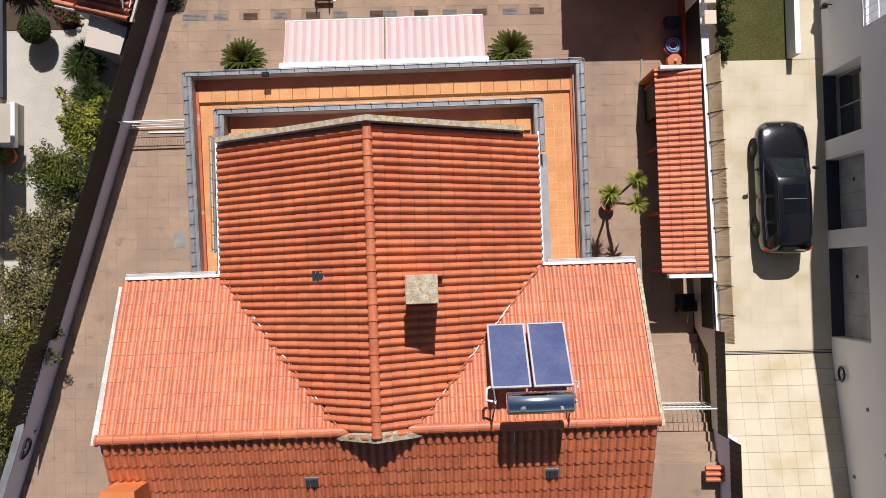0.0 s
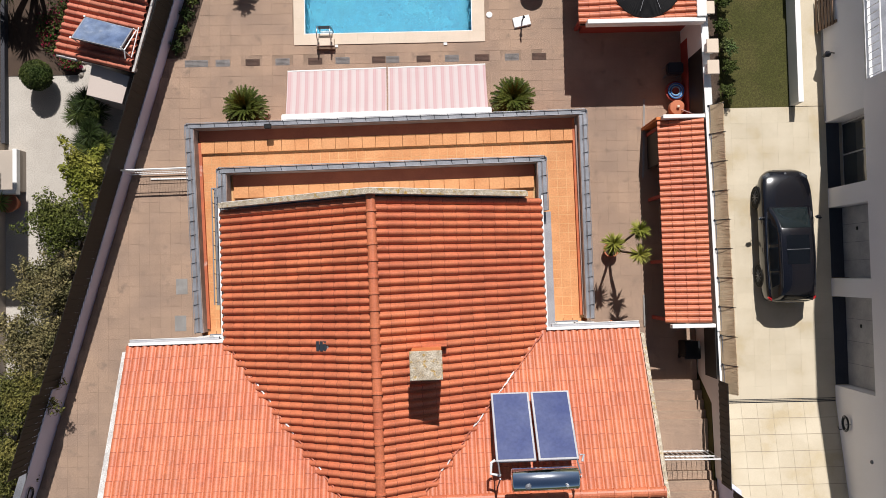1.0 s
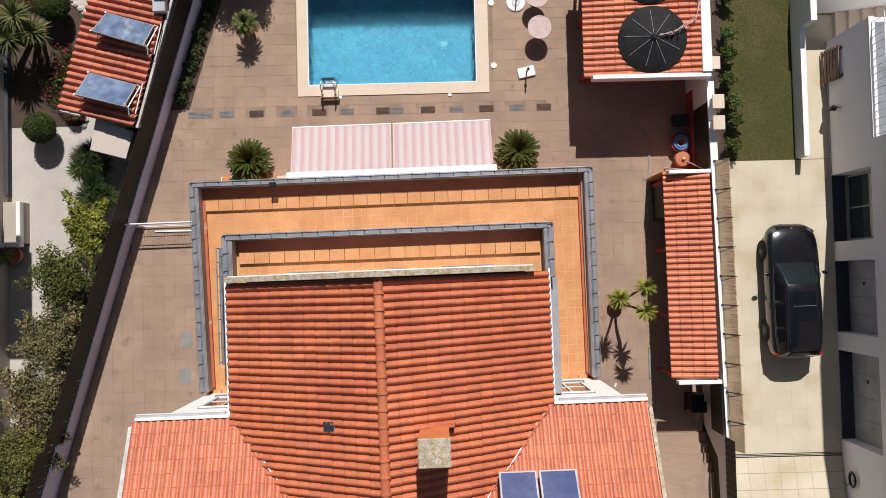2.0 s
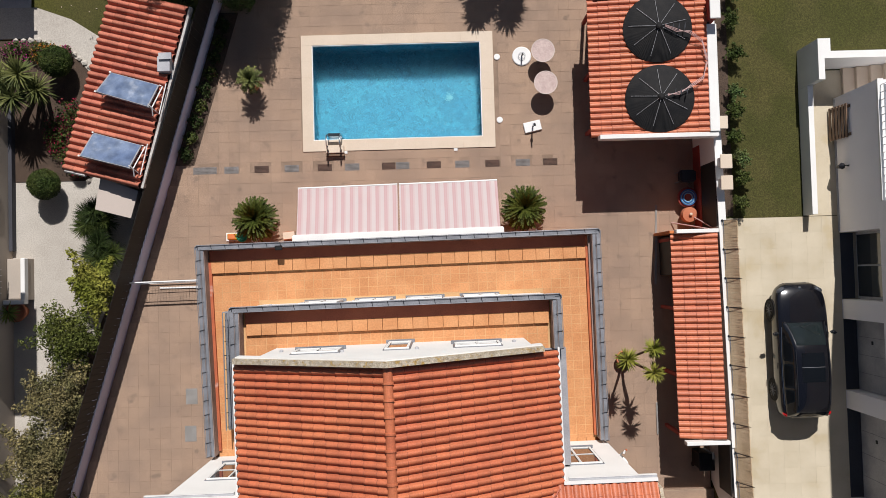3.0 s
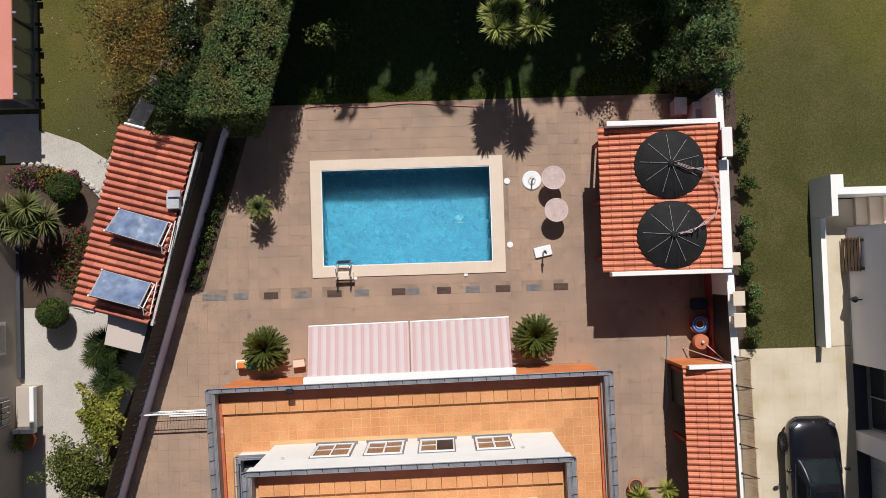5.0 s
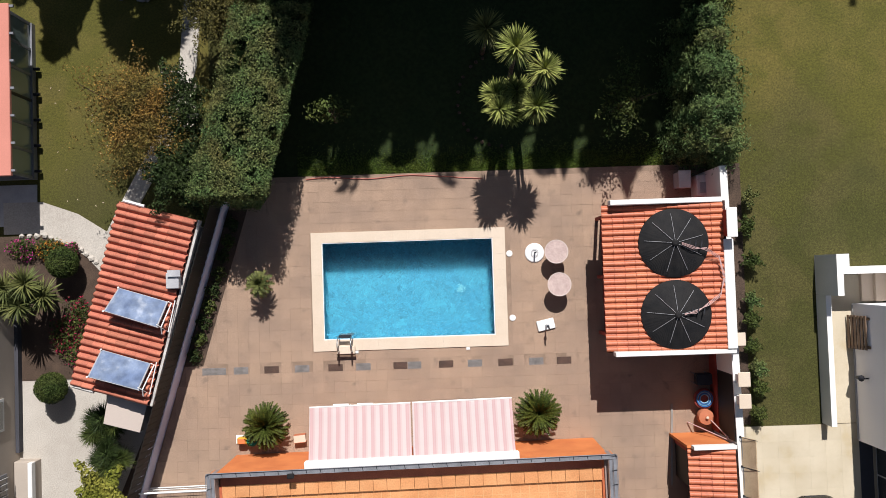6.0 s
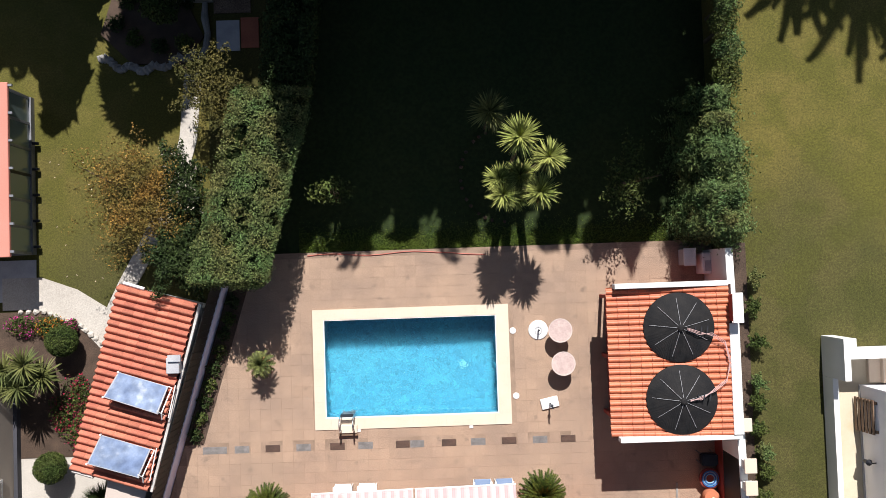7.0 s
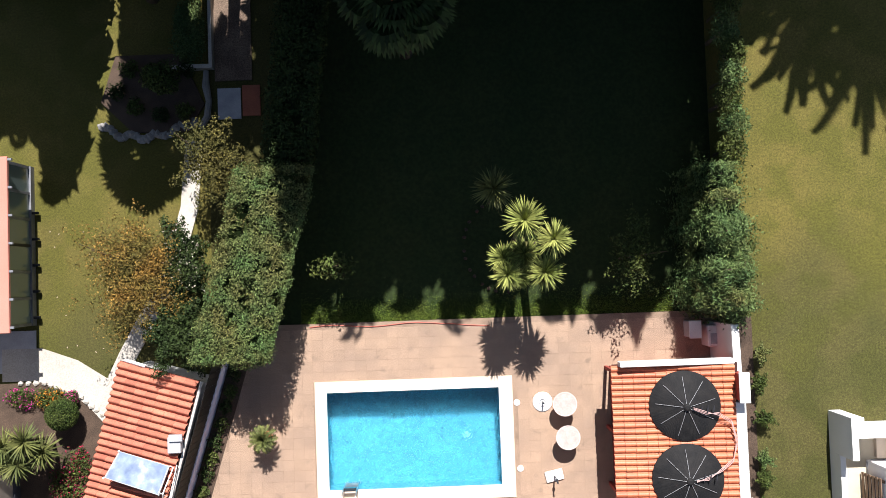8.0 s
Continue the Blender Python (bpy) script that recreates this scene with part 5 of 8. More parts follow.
def build_driveway():
    bed = structure(part("driveway", cube(9.9, 14.9, -16, 7.62, 1.2, 1.332), DRIVE_J), "cream concrete slab driveway", "driveway")
    s = 0.57
    spots = []
    for i in range(8):
        for j in range(41):
            x, y = 10.2 + (i + 0.5) * s, 7.33 - j * s
            if abs(y + 3.15) < 0.2:
                continue
            spots.append((x, y))
    part("ramp", prism([(10.06, -16), (14.9, -16), (14.9, -3.25), (10.06, -3.25)], 1.2, lambda x, y: 1.328 + 0.2 * (-3.25 - y)), DRIVE_J, bed, "sloping part of the driveway")
    lay_slabs(bed, "driveway_slab", [p for p in spots if p[1] > -3.1], s - 0.0006, s - 0.0006, DRIVE, DRIVE, lambda x, y: True, 1.336, jitter=0.0002, seed=8, edge=0.0008)
    lay_slabs(bed, "driveway_slab", [p for p in spots if p[1] < -3.1], s - 0.0045, s - 0.0045, DRIVE, DRIVE, lambda x, y: True, 1.336, jitter=0.0008, seed=8, rise=lambda y: (max(0, 0.2 * (-3.25 - y)), -11.31 if y < -3.25 else 0.0))
    dr = thing("drain_channel", pose(0, 0, 0), "dark narrow drain channel across the driveway", "drain")
    part("channel", cube(10.2, 14.4, -3.24, -3.08, 1.30, 1.335), DARK, dr)
    for i in range(3):
        part("bar", cube(10.22, 14.38, -3.225 + i * 0.05, -3.20 + i * 0.05, 1.335, 1.342), DARK, dr)
    # courtyard with its low wall
    structure(part("courtyard", cube(13.1, 15.4, 7.64, 13.0, 1.2, 1.33), DRIVE), "cream paved strip beside the neighbouring house", "paving")
    structure(part("low_wall", prism([(12.98, 7.66), (13.17, 7.66), (13.17, 12.3), (12.98, 12.3)], 1.2, 2.02), WHITE), "low white wall beside the lawn", "wall")
    structure(part("corner_wall", prism([(12.98, 12.31), (13.2, 12.31), (13.2, 13.05), (19, 13.05), (19, 13.3), (13.42, 13.3), (13.42, 13.75), (12.98, 13.75)], 1.2, 2.88), WHITE), "taller white corner wall by the stairs", "wall")
    st = structure(new("stairs"), "cream stone stairs between white walls", "stairs")
    for i in range(9):
        part("step", bevelled(cube(14.55 + i * 0.42, 18.9, 12.02, 13.04, 1.2, 1.33 + 0.17 * (i + 1)), 0.01), CREAM, st)


build_driveway()


def build_neighbour():
    nb = thing("neighbour_house", pose(0, 0, 0), "pale grey rendered house with recessed garage bays", "house")
    x0, z0 = 14.25, 1.3
    openings = [(4.55, 7.0), (1.25, 3.85), (-2.65, 0.6)]
    top = 3.95
    bm = bmesh.new()
    cuts = [11.95] + [c for a, b in openings for c in (b, a)] + [-16]
    for i in range(0, len(cuts), 2):
        part("pier", cube(x0, x0 + 0.7, cuts[i + 1], cuts[i], z0 - 0.1, top), FACADE, nb, "pale grey rendered pier")
    box(bm, x0, x0 + 8, -16, 7.9, top + 0.002, 10.3)
    part("wall", bm, FACADE, nb, "white rendered upper wall")
    part("low_wing", cube(x0, x0 + 8, 7.905, 11.95, top + 0.002, 4.12), FACADE, nb, "white rendered top of the low wing")
    part("wing_roof", cube(x0 + 0.2, x0 + 8, 7.91, 11.8, 4.121, 4.14), ZINC, nb, "grey flat roof")
    part("roof_edge", cube(x0 - 0.02, x0 + 0.18, 7.91, 11.97, 4.123, 4.22), WHITE, nb, "white roof edge")
    for i in range(16):
        part("rail_bar", tube([(x0 + 0.08, 8.0 + i * 0.25, 4.2), (x0 + 0.08, 8.0 + i * 0.25, 4.95)], 0.014, 5), PLASTIC, nb, "white balcony bar")
    part("balcony_rail", tube([(x0 + 0.08, 7.95, 4.96), (x0 + 0.08, 11.9, 4.96)], 0.025, 6), PLASTIC, nb, "white balcony rail")
    part("back_wall", cube(x0 + 0.7, x0 + 8, -16, 11.95, z0 - 0.1, top), FACADE, nb)
    for k, (a, b) in enumerate(openings):
        if k == 0:
            w = part("window", cube(x0 + 0.60, x0 + 0.66, a + 0.02, b - 0.02, z0 + 0.05, top - 0.02), ZINC_L, nb, "large glazed garden window")
            n = 2
            for i in range(n):
                c, d = a + 0.08 + (b - a - 0.16) * i / n, a + 0.08 + (b - a - 0.16) * (i + 1) / n
                part("pane", cube(x0 + 0.57, x0 + 0.60, c + 0.03, d - 0.03, z0 + 0.15, top - 0.1), PANE, w, "reflecting glass pane")
        else:
            g = part("garage_door", cube(x0 + 0.5, x0 + 0.56, a + 0.02, b - 0.02, z0, top - 0.02), ZINC_L, nb, "grey garage door")
            for i in range(1, 4):
                y = a + (b - a) * i / 4
                part("door_joint", cube(x0 + 0.492, x0 + 0.5, y - 0.008, y + 0.008, z0 + 0.03, top - 0.05), ZINC, g)
            part("door_handle", cube(x0 + 0.47, x0 + 0.5, a + (b - a) * 0.66, a + (b - a) * 0.66 + 0.12, z0 + 1.0, z0 + 1.08), DARK, g)
        # Recess floor shade is put into the threshold's dark bluish colour.
        part("threshold", cube(x0 + 0.02, x0 + 0.5, a + 0.02, b - 0.02, z0 - 0.05, z0 + 0.04), BLUE_GREY, nb, "threshold coloured dark bluish as the shaded recess floor")
    part("plinth", cube(x0 - 0.03, x0, 7.05, 11.9, z0, z0 + 0.12), ZINC_L, nb)
    part("parapet_joint", cube(x0 - 0.006, x0, -7.2, -4.2, 1.3, 1.32), DARK, nb)
    for y, z in ((-4.9, 3.6), (-6.2, 4.6), (-7.4, 2.6)):
        bm = lathe([(0.07, 0), (0.07, 0.03), (0.04, 0.06)], 12)
        bmesh.ops.transform(bm, matrix=pose(x0, y, z, 0, -90, 0), verts=bm.verts[:])
        part("wall_fitting", bm, ZINC, nb)
    # hose coil
    hc = thing("hose_reel", pose(x0 - 0.06, -3.9, 2.15), "coiled dark garden hose hanging on the wall", "hose")
    for i in range(4):
        r = 0.20 + 0.028 * i
        pts = [(-0.03 * (i % 2) - 0.02, r * math.cos(a), r * 0.8 * math.sin(a)) for a in (math.tau * k / 18 for k in range(19))]
        part("loop", tube(pts, 0.014, 6), DARK, hc)
    part("hose_end", tube([(-0.03, -0.2, -0.15), (-0.05, -0.3, -0.4), (-0.03, -0.22, -0.55)], 0.014, 6), DARK, hc)
    part("hook", tube([(0.06, 0, 0.16), (-0.1, 0, 0.14), (-0.1, 0, 0.2)], 0.015, 6), ZINC, hc)
    # wooden slats leaning on the wall and a black lamp
    sl = thing("wooden_pallet", pose(x0 - 0.18, 10.95, 1.33), "weathered slatted wooden pallet leaning on the wall", "pallet")
    for i in range(6):
        bm = cube(-0.02, 0.02, -0.6, 0.6, 0, 0.1)
        bmesh.ops.transform(bm, matrix=pose(0.16 * i / 6 - 0.06, 0, 0.1 + 0.17 * i, 0, 10, 0), verts=bm.verts[:])
        part("slat", bm, WOOD, sl)
    for y in (-0.5, 0.5):
        bm = cube(-0.02, 0.02, y - 0.05, y + 0.05, 0, 1.15)
        bmesh.ops.transform(bm, matrix=pose(0.0, 0, 0, 0, 8, 0), verts=bm.verts[:])
        part("batten", bm, WOOD, sl)
    lp = thing("wall_lamp", pose(x0, 9.35, 2.2), "black wall lantern on the grey wall", "lamp")
    part("arm", tube([(0, 0, 0), (-0.15, 0, 0.06), (-0.2, 0, 0)], 0.02, 6), DARK, lp)
    part("lantern", lathe([(0.05, -0.4), (0.1, -0.1), (0.12, -0.08), (0.02, 0.04)], 8, None, (-0.2, 0, 0)), DARK, lp)


BLUE_GREY = surface("blue_grey_plinth_and_shade", (0.055, 0.055, 0.065), (0.042, 0.043, 0.05), fine=30)
build_neighbour()


# ---- roof fittings on the house ----
def house_z(u, v):
    """Height of the tiled roof over a plan point of the house."""
    g = (WING - EAVE) / (-4.0 - VR)
    if v > -4.0 + (4.3 - abs(u)) * (VR + 4.0) / (4.3 - UV):
        return RIDGE - 0.533 * abs(u)
    if v > VR:
        return EAVE + g * (-4.0 - v)
    return WING - g * (VR - v)


HM = pose(-1.75, 4.0, 0, 0, 0, 0.9)


def build_roof_fittings():
    ch = thing("chimney", HM @ pose(1.22, -4.40, 0), "orange rendered chimney with a lichen-spotted concrete cap", "chimney")
    part("stack", cube(-0.36, 0.36, -0.3, 0.3, house_z(1.6, -4.4) - 0.3, 11.68), ORANGE, ch, "orange rendered stack")
    part("cap", bevelled(cube(-0.38, 0.38, -0.34, 0.34, 11.68, 11.77), 0.015), MORTAR, ch, "lichen-spotted cap")
    part("flashing", cube(-0.42, 0.5, 0.3, 0.36, house_z(1.2, -4.0) - 0.2, house_z(1.2, -4.0) + 0.1), TILE, ch)
    c2 = thing("chimney", HM @ pose(-6.35, -9.35, 0, 0, 0, 0), "orange rendered chimney with yellow lichen on its cap", "chimney")
    part("stack", cube(-0.42, 0.42, -0.42, 0.3, 9.2, 10.75), ORANGE, c2, "orange rendered stack with a slot")
    part("cap", bevelled(cube(-0.5, -0.1, -0.5, 0.1, 10.75, 10.84), 0.02), MORTAR, c2, "lichen-covered cap")
    part("slot", cube(0.42, 0.425, -0.2, 0.0, 10.2, 10.5), DARK, c2)
    part("aerial", tube([(-0.2, 0.15, 10.7), (-0.2, 0.15, 11.35)], 0.012, 5), DARK, c2)
    part("valve", lathe([(0.05, 0), (0.05, 0.2), (0.03, 0.25)], 8, None, (0.15, 0.1, 10.75)), STEEL, c2)
    # small roof windows of three glass tiles
    for u, v in ((-1.42, -4.0), (-1.78, -9.25), (4.32, -9.25)):
        z = house_z(u, v)
        main = v > -7
        tilt = (0, -28, 0) if main else (30, 0, 0)
        gl = thing("roof_light", HM @ pose(u, v, z + 0.06, *tilt), "small dark glass-tile roof light", "roof light")
        part("flashing", cube(-0.18, 0.18, -0.15, 0.15, -0.06, -0.02), ZINC, gl)
        for i in range(3):
            part("glass_tile", bevelled(cube(-0.16 + i * 0.11, -0.06 + i * 0.11, -0.13, 0.13, -0.02, 0.025), 0.012), PANE, gl, "dark glass tile")
    # solar water heater
    sh = thing("solar_water_heater", HM @ pose(0, 0, 0), "roof solar water heater with two blue collectors and a steel tank", "solar water heater")
    k = 0.42
    base = pose(3.80, -5.40, 9.72, -40, 0, 0)
    for i, x in enumerate((-1.0, 0.025)):
        bm = bevelled(cube(x, x + 0.97, -1.9, 0.0, -0.08, 0.0), 0.012)
        bmesh.ops.transform(bm, matrix=base, verts=bm.verts[:])
        c = part("collector", bm, ZINC_L, sh, "aluminium-framed collector")
        bm = cube(x + 0.05, x + 0.92, -1.85, -0.05, 0.003, 0.008)
        bmesh.ops.transform(bm, matrix=base, verts=bm.verts[:])
        part("absorber", bm, COLLECTOR, c, "blue absorber plate")
    p = Vector((3.87, -7.02, 11.3))
    zt = 11.62
    prof = [(0.1, -0.79), (0.235, -0.775), (0.26, -0.74), (0.26, 0.74), (0.235, 0.775), (0.1, 0.79)]
    bm = lathe(prof, 28)
    bmesh.ops.transform(bm, matrix=pose(p.x, p.y - 0.1, zt, 0, 90, 0), verts=bm.verts[:])
    tank = part("tank", bm, TANK, sh, "brushed steel water tank", True)
    bm = lathe([(0.07, 0), (0.07, 0.03), (0.03, 0.05)], 14)
    bmesh.ops.transform(bm, matrix=pose(p.x - 0.42, p.y - 0.2, zt + 0.25, 15, 0, 0), verts=bm.verts[:])
    part("cover_plate", bm, ZINC, tank)
    bm = lathe([(0.035, 0), (0.035, 0.03)], 10)
    bmesh.ops.transform(bm, matrix=pose(p.x + 0.48, p.y - 0.2, zt + 0.25, 15, 0, 0), verts=bm.verts[:])
    part("cover_plate", bm, ZINC_L, tank)
    for x in (-0.95, 0.95):
        a = base @ Vector((x, -0.1, -0.05))
        b = base @ Vector((x, -1.9, -0.05))
        part("leg", tube([(a.x, a.y, house_z(a.x, a.y)), a], 0.02, 6), ZINC, sh)
        part("leg", tube([(b.x, b.y, house_z(b.x, b.y)), b, (b.x, b.y - 0.2, zt - 0.25)], 0.02, 6), ZINC, sh)
        part("leg", tube([(b.x, b.y - 0.75, house_z(b.x, b.y - 0.75)), (b.x, b.y - 0.25, zt - 0.2)], 0.02, 6), ZINC, sh)
    a = base @ Vector((-1.02, -1.86, 0.0))
    part("pipe", tube([a, a + Vector((-0.1, -0.05, 0)), a + Vector((-0.12, -0.32, 0.0)), a + Vector((0.12, -0.36, 0.05))], 0.035, 8), PLASTIC, sh, "white insulated pipe")
    b = base @ Vector((1.02, -1.8, 0.0))
    part("pipe", tube([b, b + Vector((0.1, 0, 0)), b + Vector((0.05, -0.15, 0.05))], 0.03, 8), ZINC_L, sh)
    part("cable", tube([(p.x - 0.5, p.y - 0.3, zt - 0.1), (p.x - 0.48, p.y - 0.7, house_z(p.x - 0.48, p.y - 0.7) + 0.1), (p.x - 0.52, p.y - 1.3, house_z(p.x, p.y - 1.3) + 0.1)], 0.008, 5), PLASTIC, sh)


build_roof_fittings()


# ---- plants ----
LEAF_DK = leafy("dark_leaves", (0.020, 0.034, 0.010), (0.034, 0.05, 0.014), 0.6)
LEAF_MID = leafy("green_leaves", (0.038, 0.058, 0.014), (0.066, 0.08, 0.02), 0.7)
LEAF_YEL = leafy("yellow_green_leaves", (0.15, 0.165, 0.025), (0.22, 0.21, 0.04))
LEAF_GREY = leafy("grey_green_leaves", (0.20, 0.165, 0.075), (0.10, 0.095, 0.04), 0.7)
LEAF_BUSH = leafy("dense_bush_leaves", (0.06, 0.075, 0.016), (0.095, 0.105, 0.024), 0.7)
LEAF_OLIVE = leafy("olive_leaves", (0.14, 0.125, 0.035), (0.075, 0.08, 0.022), 0.7)
LEAF_OR = leafy("orange_green_leaves", (0.20, 0.115, 0.028), (0.095, 0.082, 0.022), 0.75)
LEAF_BR = leafy("olive_brown_leaves", (0.10, 0.085, 0.024), (0.055, 0.055, 0.016), 0.6)
# Bright tone puts sunlight on the lawn's edge into the leaf colour.
GRASS_E = leafy("edge_grass_sunlit_tone", (0.13, 0.19, 0.032), (0.15, 0.19, 0.036), 0.4)
LEAF_HEDGE = leafy("hedge_leaves", (0.072, 0.118, 0.038), (0.105, 0.104, 0.034), 0.65)
LEAF_CON = leafy("conifer_sprays", (0.062, 0.108, 0.038), (0.10, 0.13, 0.042), 0.55)
LEAF_CYC = leafy("cycad_leaflets", (0.034, 0.048, 0.009), (0.070, 0.078, 0.014), 0.5)
LEAF_COR = leafy("cordyline_blades", (0.24, 0.255, 0.07), (0.14, 0.17, 0.04), 0.5)
LEAF_PALM = leafy("palm_leaflets", (0.125, 0.13, 0.04), (0.065, 0.08, 0.026), 0.5)
FLOWER_W = leafy("white_flowers", (0.36, 0.32, 0.27), (0.26, 0.22, 0.17), 0.5)
FLOWER_R = leafy("red_flowers", (0.30, 0.012, 0.045), (0.24, 0.015, 0.06), 0.3)
FLOWER_P = leafy("pink_flowers", (0.42, 0.03, 0.18), (0.34, 0.035, 0.2), 0.3)
FLOWER_O = leafy("yellow_flowers", (0.45, 0.22, 0.03), (0.35, 0.12, 0.02), 0.3)


def leaf_cloud(name, blobs, count, size, mat, parent=None, seed=1, label="", flat=0.35, long=1.7, shell=0.55, kind="", ragged=1.0):
    """Many small leaves scattered over uneven lumps. blobs: (centre, radii). Each leaf is a folded diamond of its own."""
    rng = np.random.default_rng(seed)
    weight = np.array([r[0] * r[1] + r[0] * r[2] + r[1] * r[2] for _, r in blobs])
    pick = rng.choice(len(blobs), count, p=weight / weight.sum())
    way = rng.normal(size=(count, 3))
    way /= np.linalg.norm(way, axis=1)[:, None]
    rad = shell + (1.05 - shell) * rng.random(count) ** 0.6
    bump = 1 + ragged * (0.16 * np.sin(way[:, 0] * 7 + pick) * np.cos(way[:, 1] * 6 + pick * 2) + 0.10 * rng.normal(size=count))
    centre = np.array([b[0] for b in blobs])[pick]
    radii = np.array([b[1] for b in blobs])[pick]
    p = centre + way * radii * (rad * bump)[:, None]
    n = way * (1 - flat) + np.array([0, 0, 1.0]) * flat + 0.55 * rng.normal(size=(count, 3))
    n /= np.linalg.norm(n, axis=1)[:, None]
    a = np.cross(n, rng.normal(size=(count, 3)))
    a /= np.linalg.norm(a, axis=1)[:, None]
    b = np.cross(n, a)
    s = size * (0.6 + 0.8 * rng.random(count))[:, None]
    v = np.stack([p - a * s * long * 0.5, p - b * s * 0.4 + n * s * 0.1, p + a * s * long * 0.5 - n * s * 0.12, p + b * s * 0.4 + n * s * 0.1], 1).reshape(-1, 3)
    f = [(4 * i, 4 * i + 1, 4 * i + 2, 4 * i + 3) for i in range(count)]
    return from_lists(name, [tuple(x) for x in v], f, mat, parent, kind, label)


def trunk(parent, pts, radii, n=8):
    return part("trunk", tube(pts, radii, n), BARK, parent, "", True)


def shrub(name, at, label, category, blobs, count, size, mat, seed, group="", limbs=4, mat2=None):
    """A bush or tree: trunk, limbs to the lumps of its crown, and a crown of small leaves."""
    t = thing(name, pose(*at), label, category, group)
    top = max(c[2] for c, _ in blobs)
    trunk(t, [(0, 0, -0.05), (0.03, 0.02, top * 0.3), (0, 0, top * 0.6)], [0.09, 0.07, 0.05])
    for c, r in blobs[:limbs]:
        part("limb", tube([(0, 0, top * 0.25), (c[0] * 0.5, c[1] * 0.5, (top * 0.25 + c[2]) * 0.5), (c[0], c[1], c[2])], [0.05, 0.035, 0.015], 5), BARK, t)
    leaf_cloud("crown", blobs, count, size, mat, t, seed)
    if mat2:
        leaf_cloud("blossom", blobs, count // 3, size * 0.8, mat2, t, seed + 50, shell=0.95)
    return t


def lumps(seed, rx, ry, rz, z, n=7):
    rnd = random.Random(seed)
    out = [((0, 0, z), (rx * 0.7, ry * 0.7, rz * 0.8))]
    for i in range(n):
        a = math.tau * i / n + rnd.uniform(-0.3, 0.3)
        k = rnd.uniform(0.38, 0.62)
        q = rnd.uniform(0.36, 0.58)
        out.append(((math.cos(a) * rx * k, math.sin(a) * ry * k, z + rz * rnd.uniform(-0.35, 0.4)), (rx * q, ry * q, rz * rnd.uniform(0.4, 0.6))))
    return out


def sprays(seed, rx, ry, rz, z, n=16):
    """Lumps strung along rising branches, for crowns with an uneven, spiky outline."""
    rnd = random.Random(seed)
    out = []
    for i in range(n):
        a = i * 2.4 + rnd.uniform(-0.3, 0.3)
        reach = rnd.uniform(0.6, 1.12)
        lift = rnd.uniform(-0.5, 0.8)
        for f, q in ((0.3, 0.30), (0.55, 0.25), (0.8, 0.18), (1.0, 0.10)):
            out.append(((math.cos(a) * rx * reach * f, math.sin(a) * ry * reach * f, z + rz * (lift * f + 0.25 * (1 - f))), (rx * q, ry * q, rz * q * 1.2)))
    return out


def blades(name, heads, mat, parent, seed, width=0.035, seg=4, label=""):
    """Sword-shaped leaves in rosettes. heads: (centre, blade length, count, droop)."""
    rnd = random.Random(seed)
    v, f = [], []
    for c, length, count, droop in heads:
        c = Vector(c)
        for i in range(count):
            az = rnd.uniform(0, math.tau)
            el = rnd.uniform(-0.35, 1.25)
            L = length * rnd.uniform(0.75, 1.08)
            d = Vector((math.cos(az) * math.cos(el), math.sin(az) * math.cos(el), math.sin(el)))
            side = d.cross(Vector((0, 0, 1)))
            side = side.normalized() if side.length > 0.01 else Vector((1, 0, 0))
            p = c + d * 0.04
            k = len(v)
            for s in range(seg + 1):
                u = s / seg
                w = width * (0.55 + 1.2 * u * (1 - u) * 2) * (1 - u) ** 0.35
                v.append(tuple(p + side * w + Vector((0, 0, 0.01))))
                v.append(tuple(p - side * w + Vector((0, 0, 0.01))))
                d = (d + Vector((0, 0, -droop * (0.4 + u)))).normalized()
                p = p + d * (L / seg)
            for s in range(seg):
                f.append((k + 2 * s, k + 2 * s + 1, k + 2 * s + 3, k + 2 * s + 2))
    return from_lists(name, v, f, mat, parent, "", label)


def fronds(name, centre, count, length, mat, parent, seed, rise=0.7, droop=0.28, pairs=20, leaflet=0.2, wide=0.016):
    """Feather leaves from one crown: a curved rib with leaflets on both sides."""
    rnd = random.Random(seed)
    v, f = [], []
    c = Vector(centre)
    for i in range(count):
        az = math.tau * (i * 0.382) + rnd.uniform(-0.15, 0.15)
        el = rise * (1.15 - 1.25 * i / count) + rnd.uniform(-0.08, 0.08)
        L = length * rnd.uniform(0.85, 1.05)
        d = Vector((math.cos(az) * math.cos(el), math.sin(az) * math.cos(el), math.sin(el)))
        p = c.copy()
        for s in range(pairs):
            u = s / pairs
            side = d.cross(Vector((0, 0, 1))).normalized()
            up = side.cross(d)
            q = p + d * (L / pairs)
            k = len(v)
            v += [tuple(p + side * 0.012), tuple(p - side * 0.012), tuple(q - side * 0.01), tuple(q + side * 0.01)]
            f.append((k, k + 1, k + 2, k + 3))
            if u > 0.12:
                ll = leaflet * (1 - 0.55 * abs(u - 0.45) * 2) * rnd.uniform(0.9, 1.1)
                for sg in (-1, 1):
                    tip = p + (side * sg * 0.85 + d * 0.55 + up * 0.25).normalized() * ll
                    k = len(v)
                    v += [tuple(p), tuple(p + d * wide * 2), tuple(tip)]
                    f.append((k, k + 1, k + 2))
            d = (d + Vector((0, 0, -droop / pairs * (0.6 + 1.4 * u)))).normalized()
            p = q
    return from_lists(name, v, f, mat, parent)


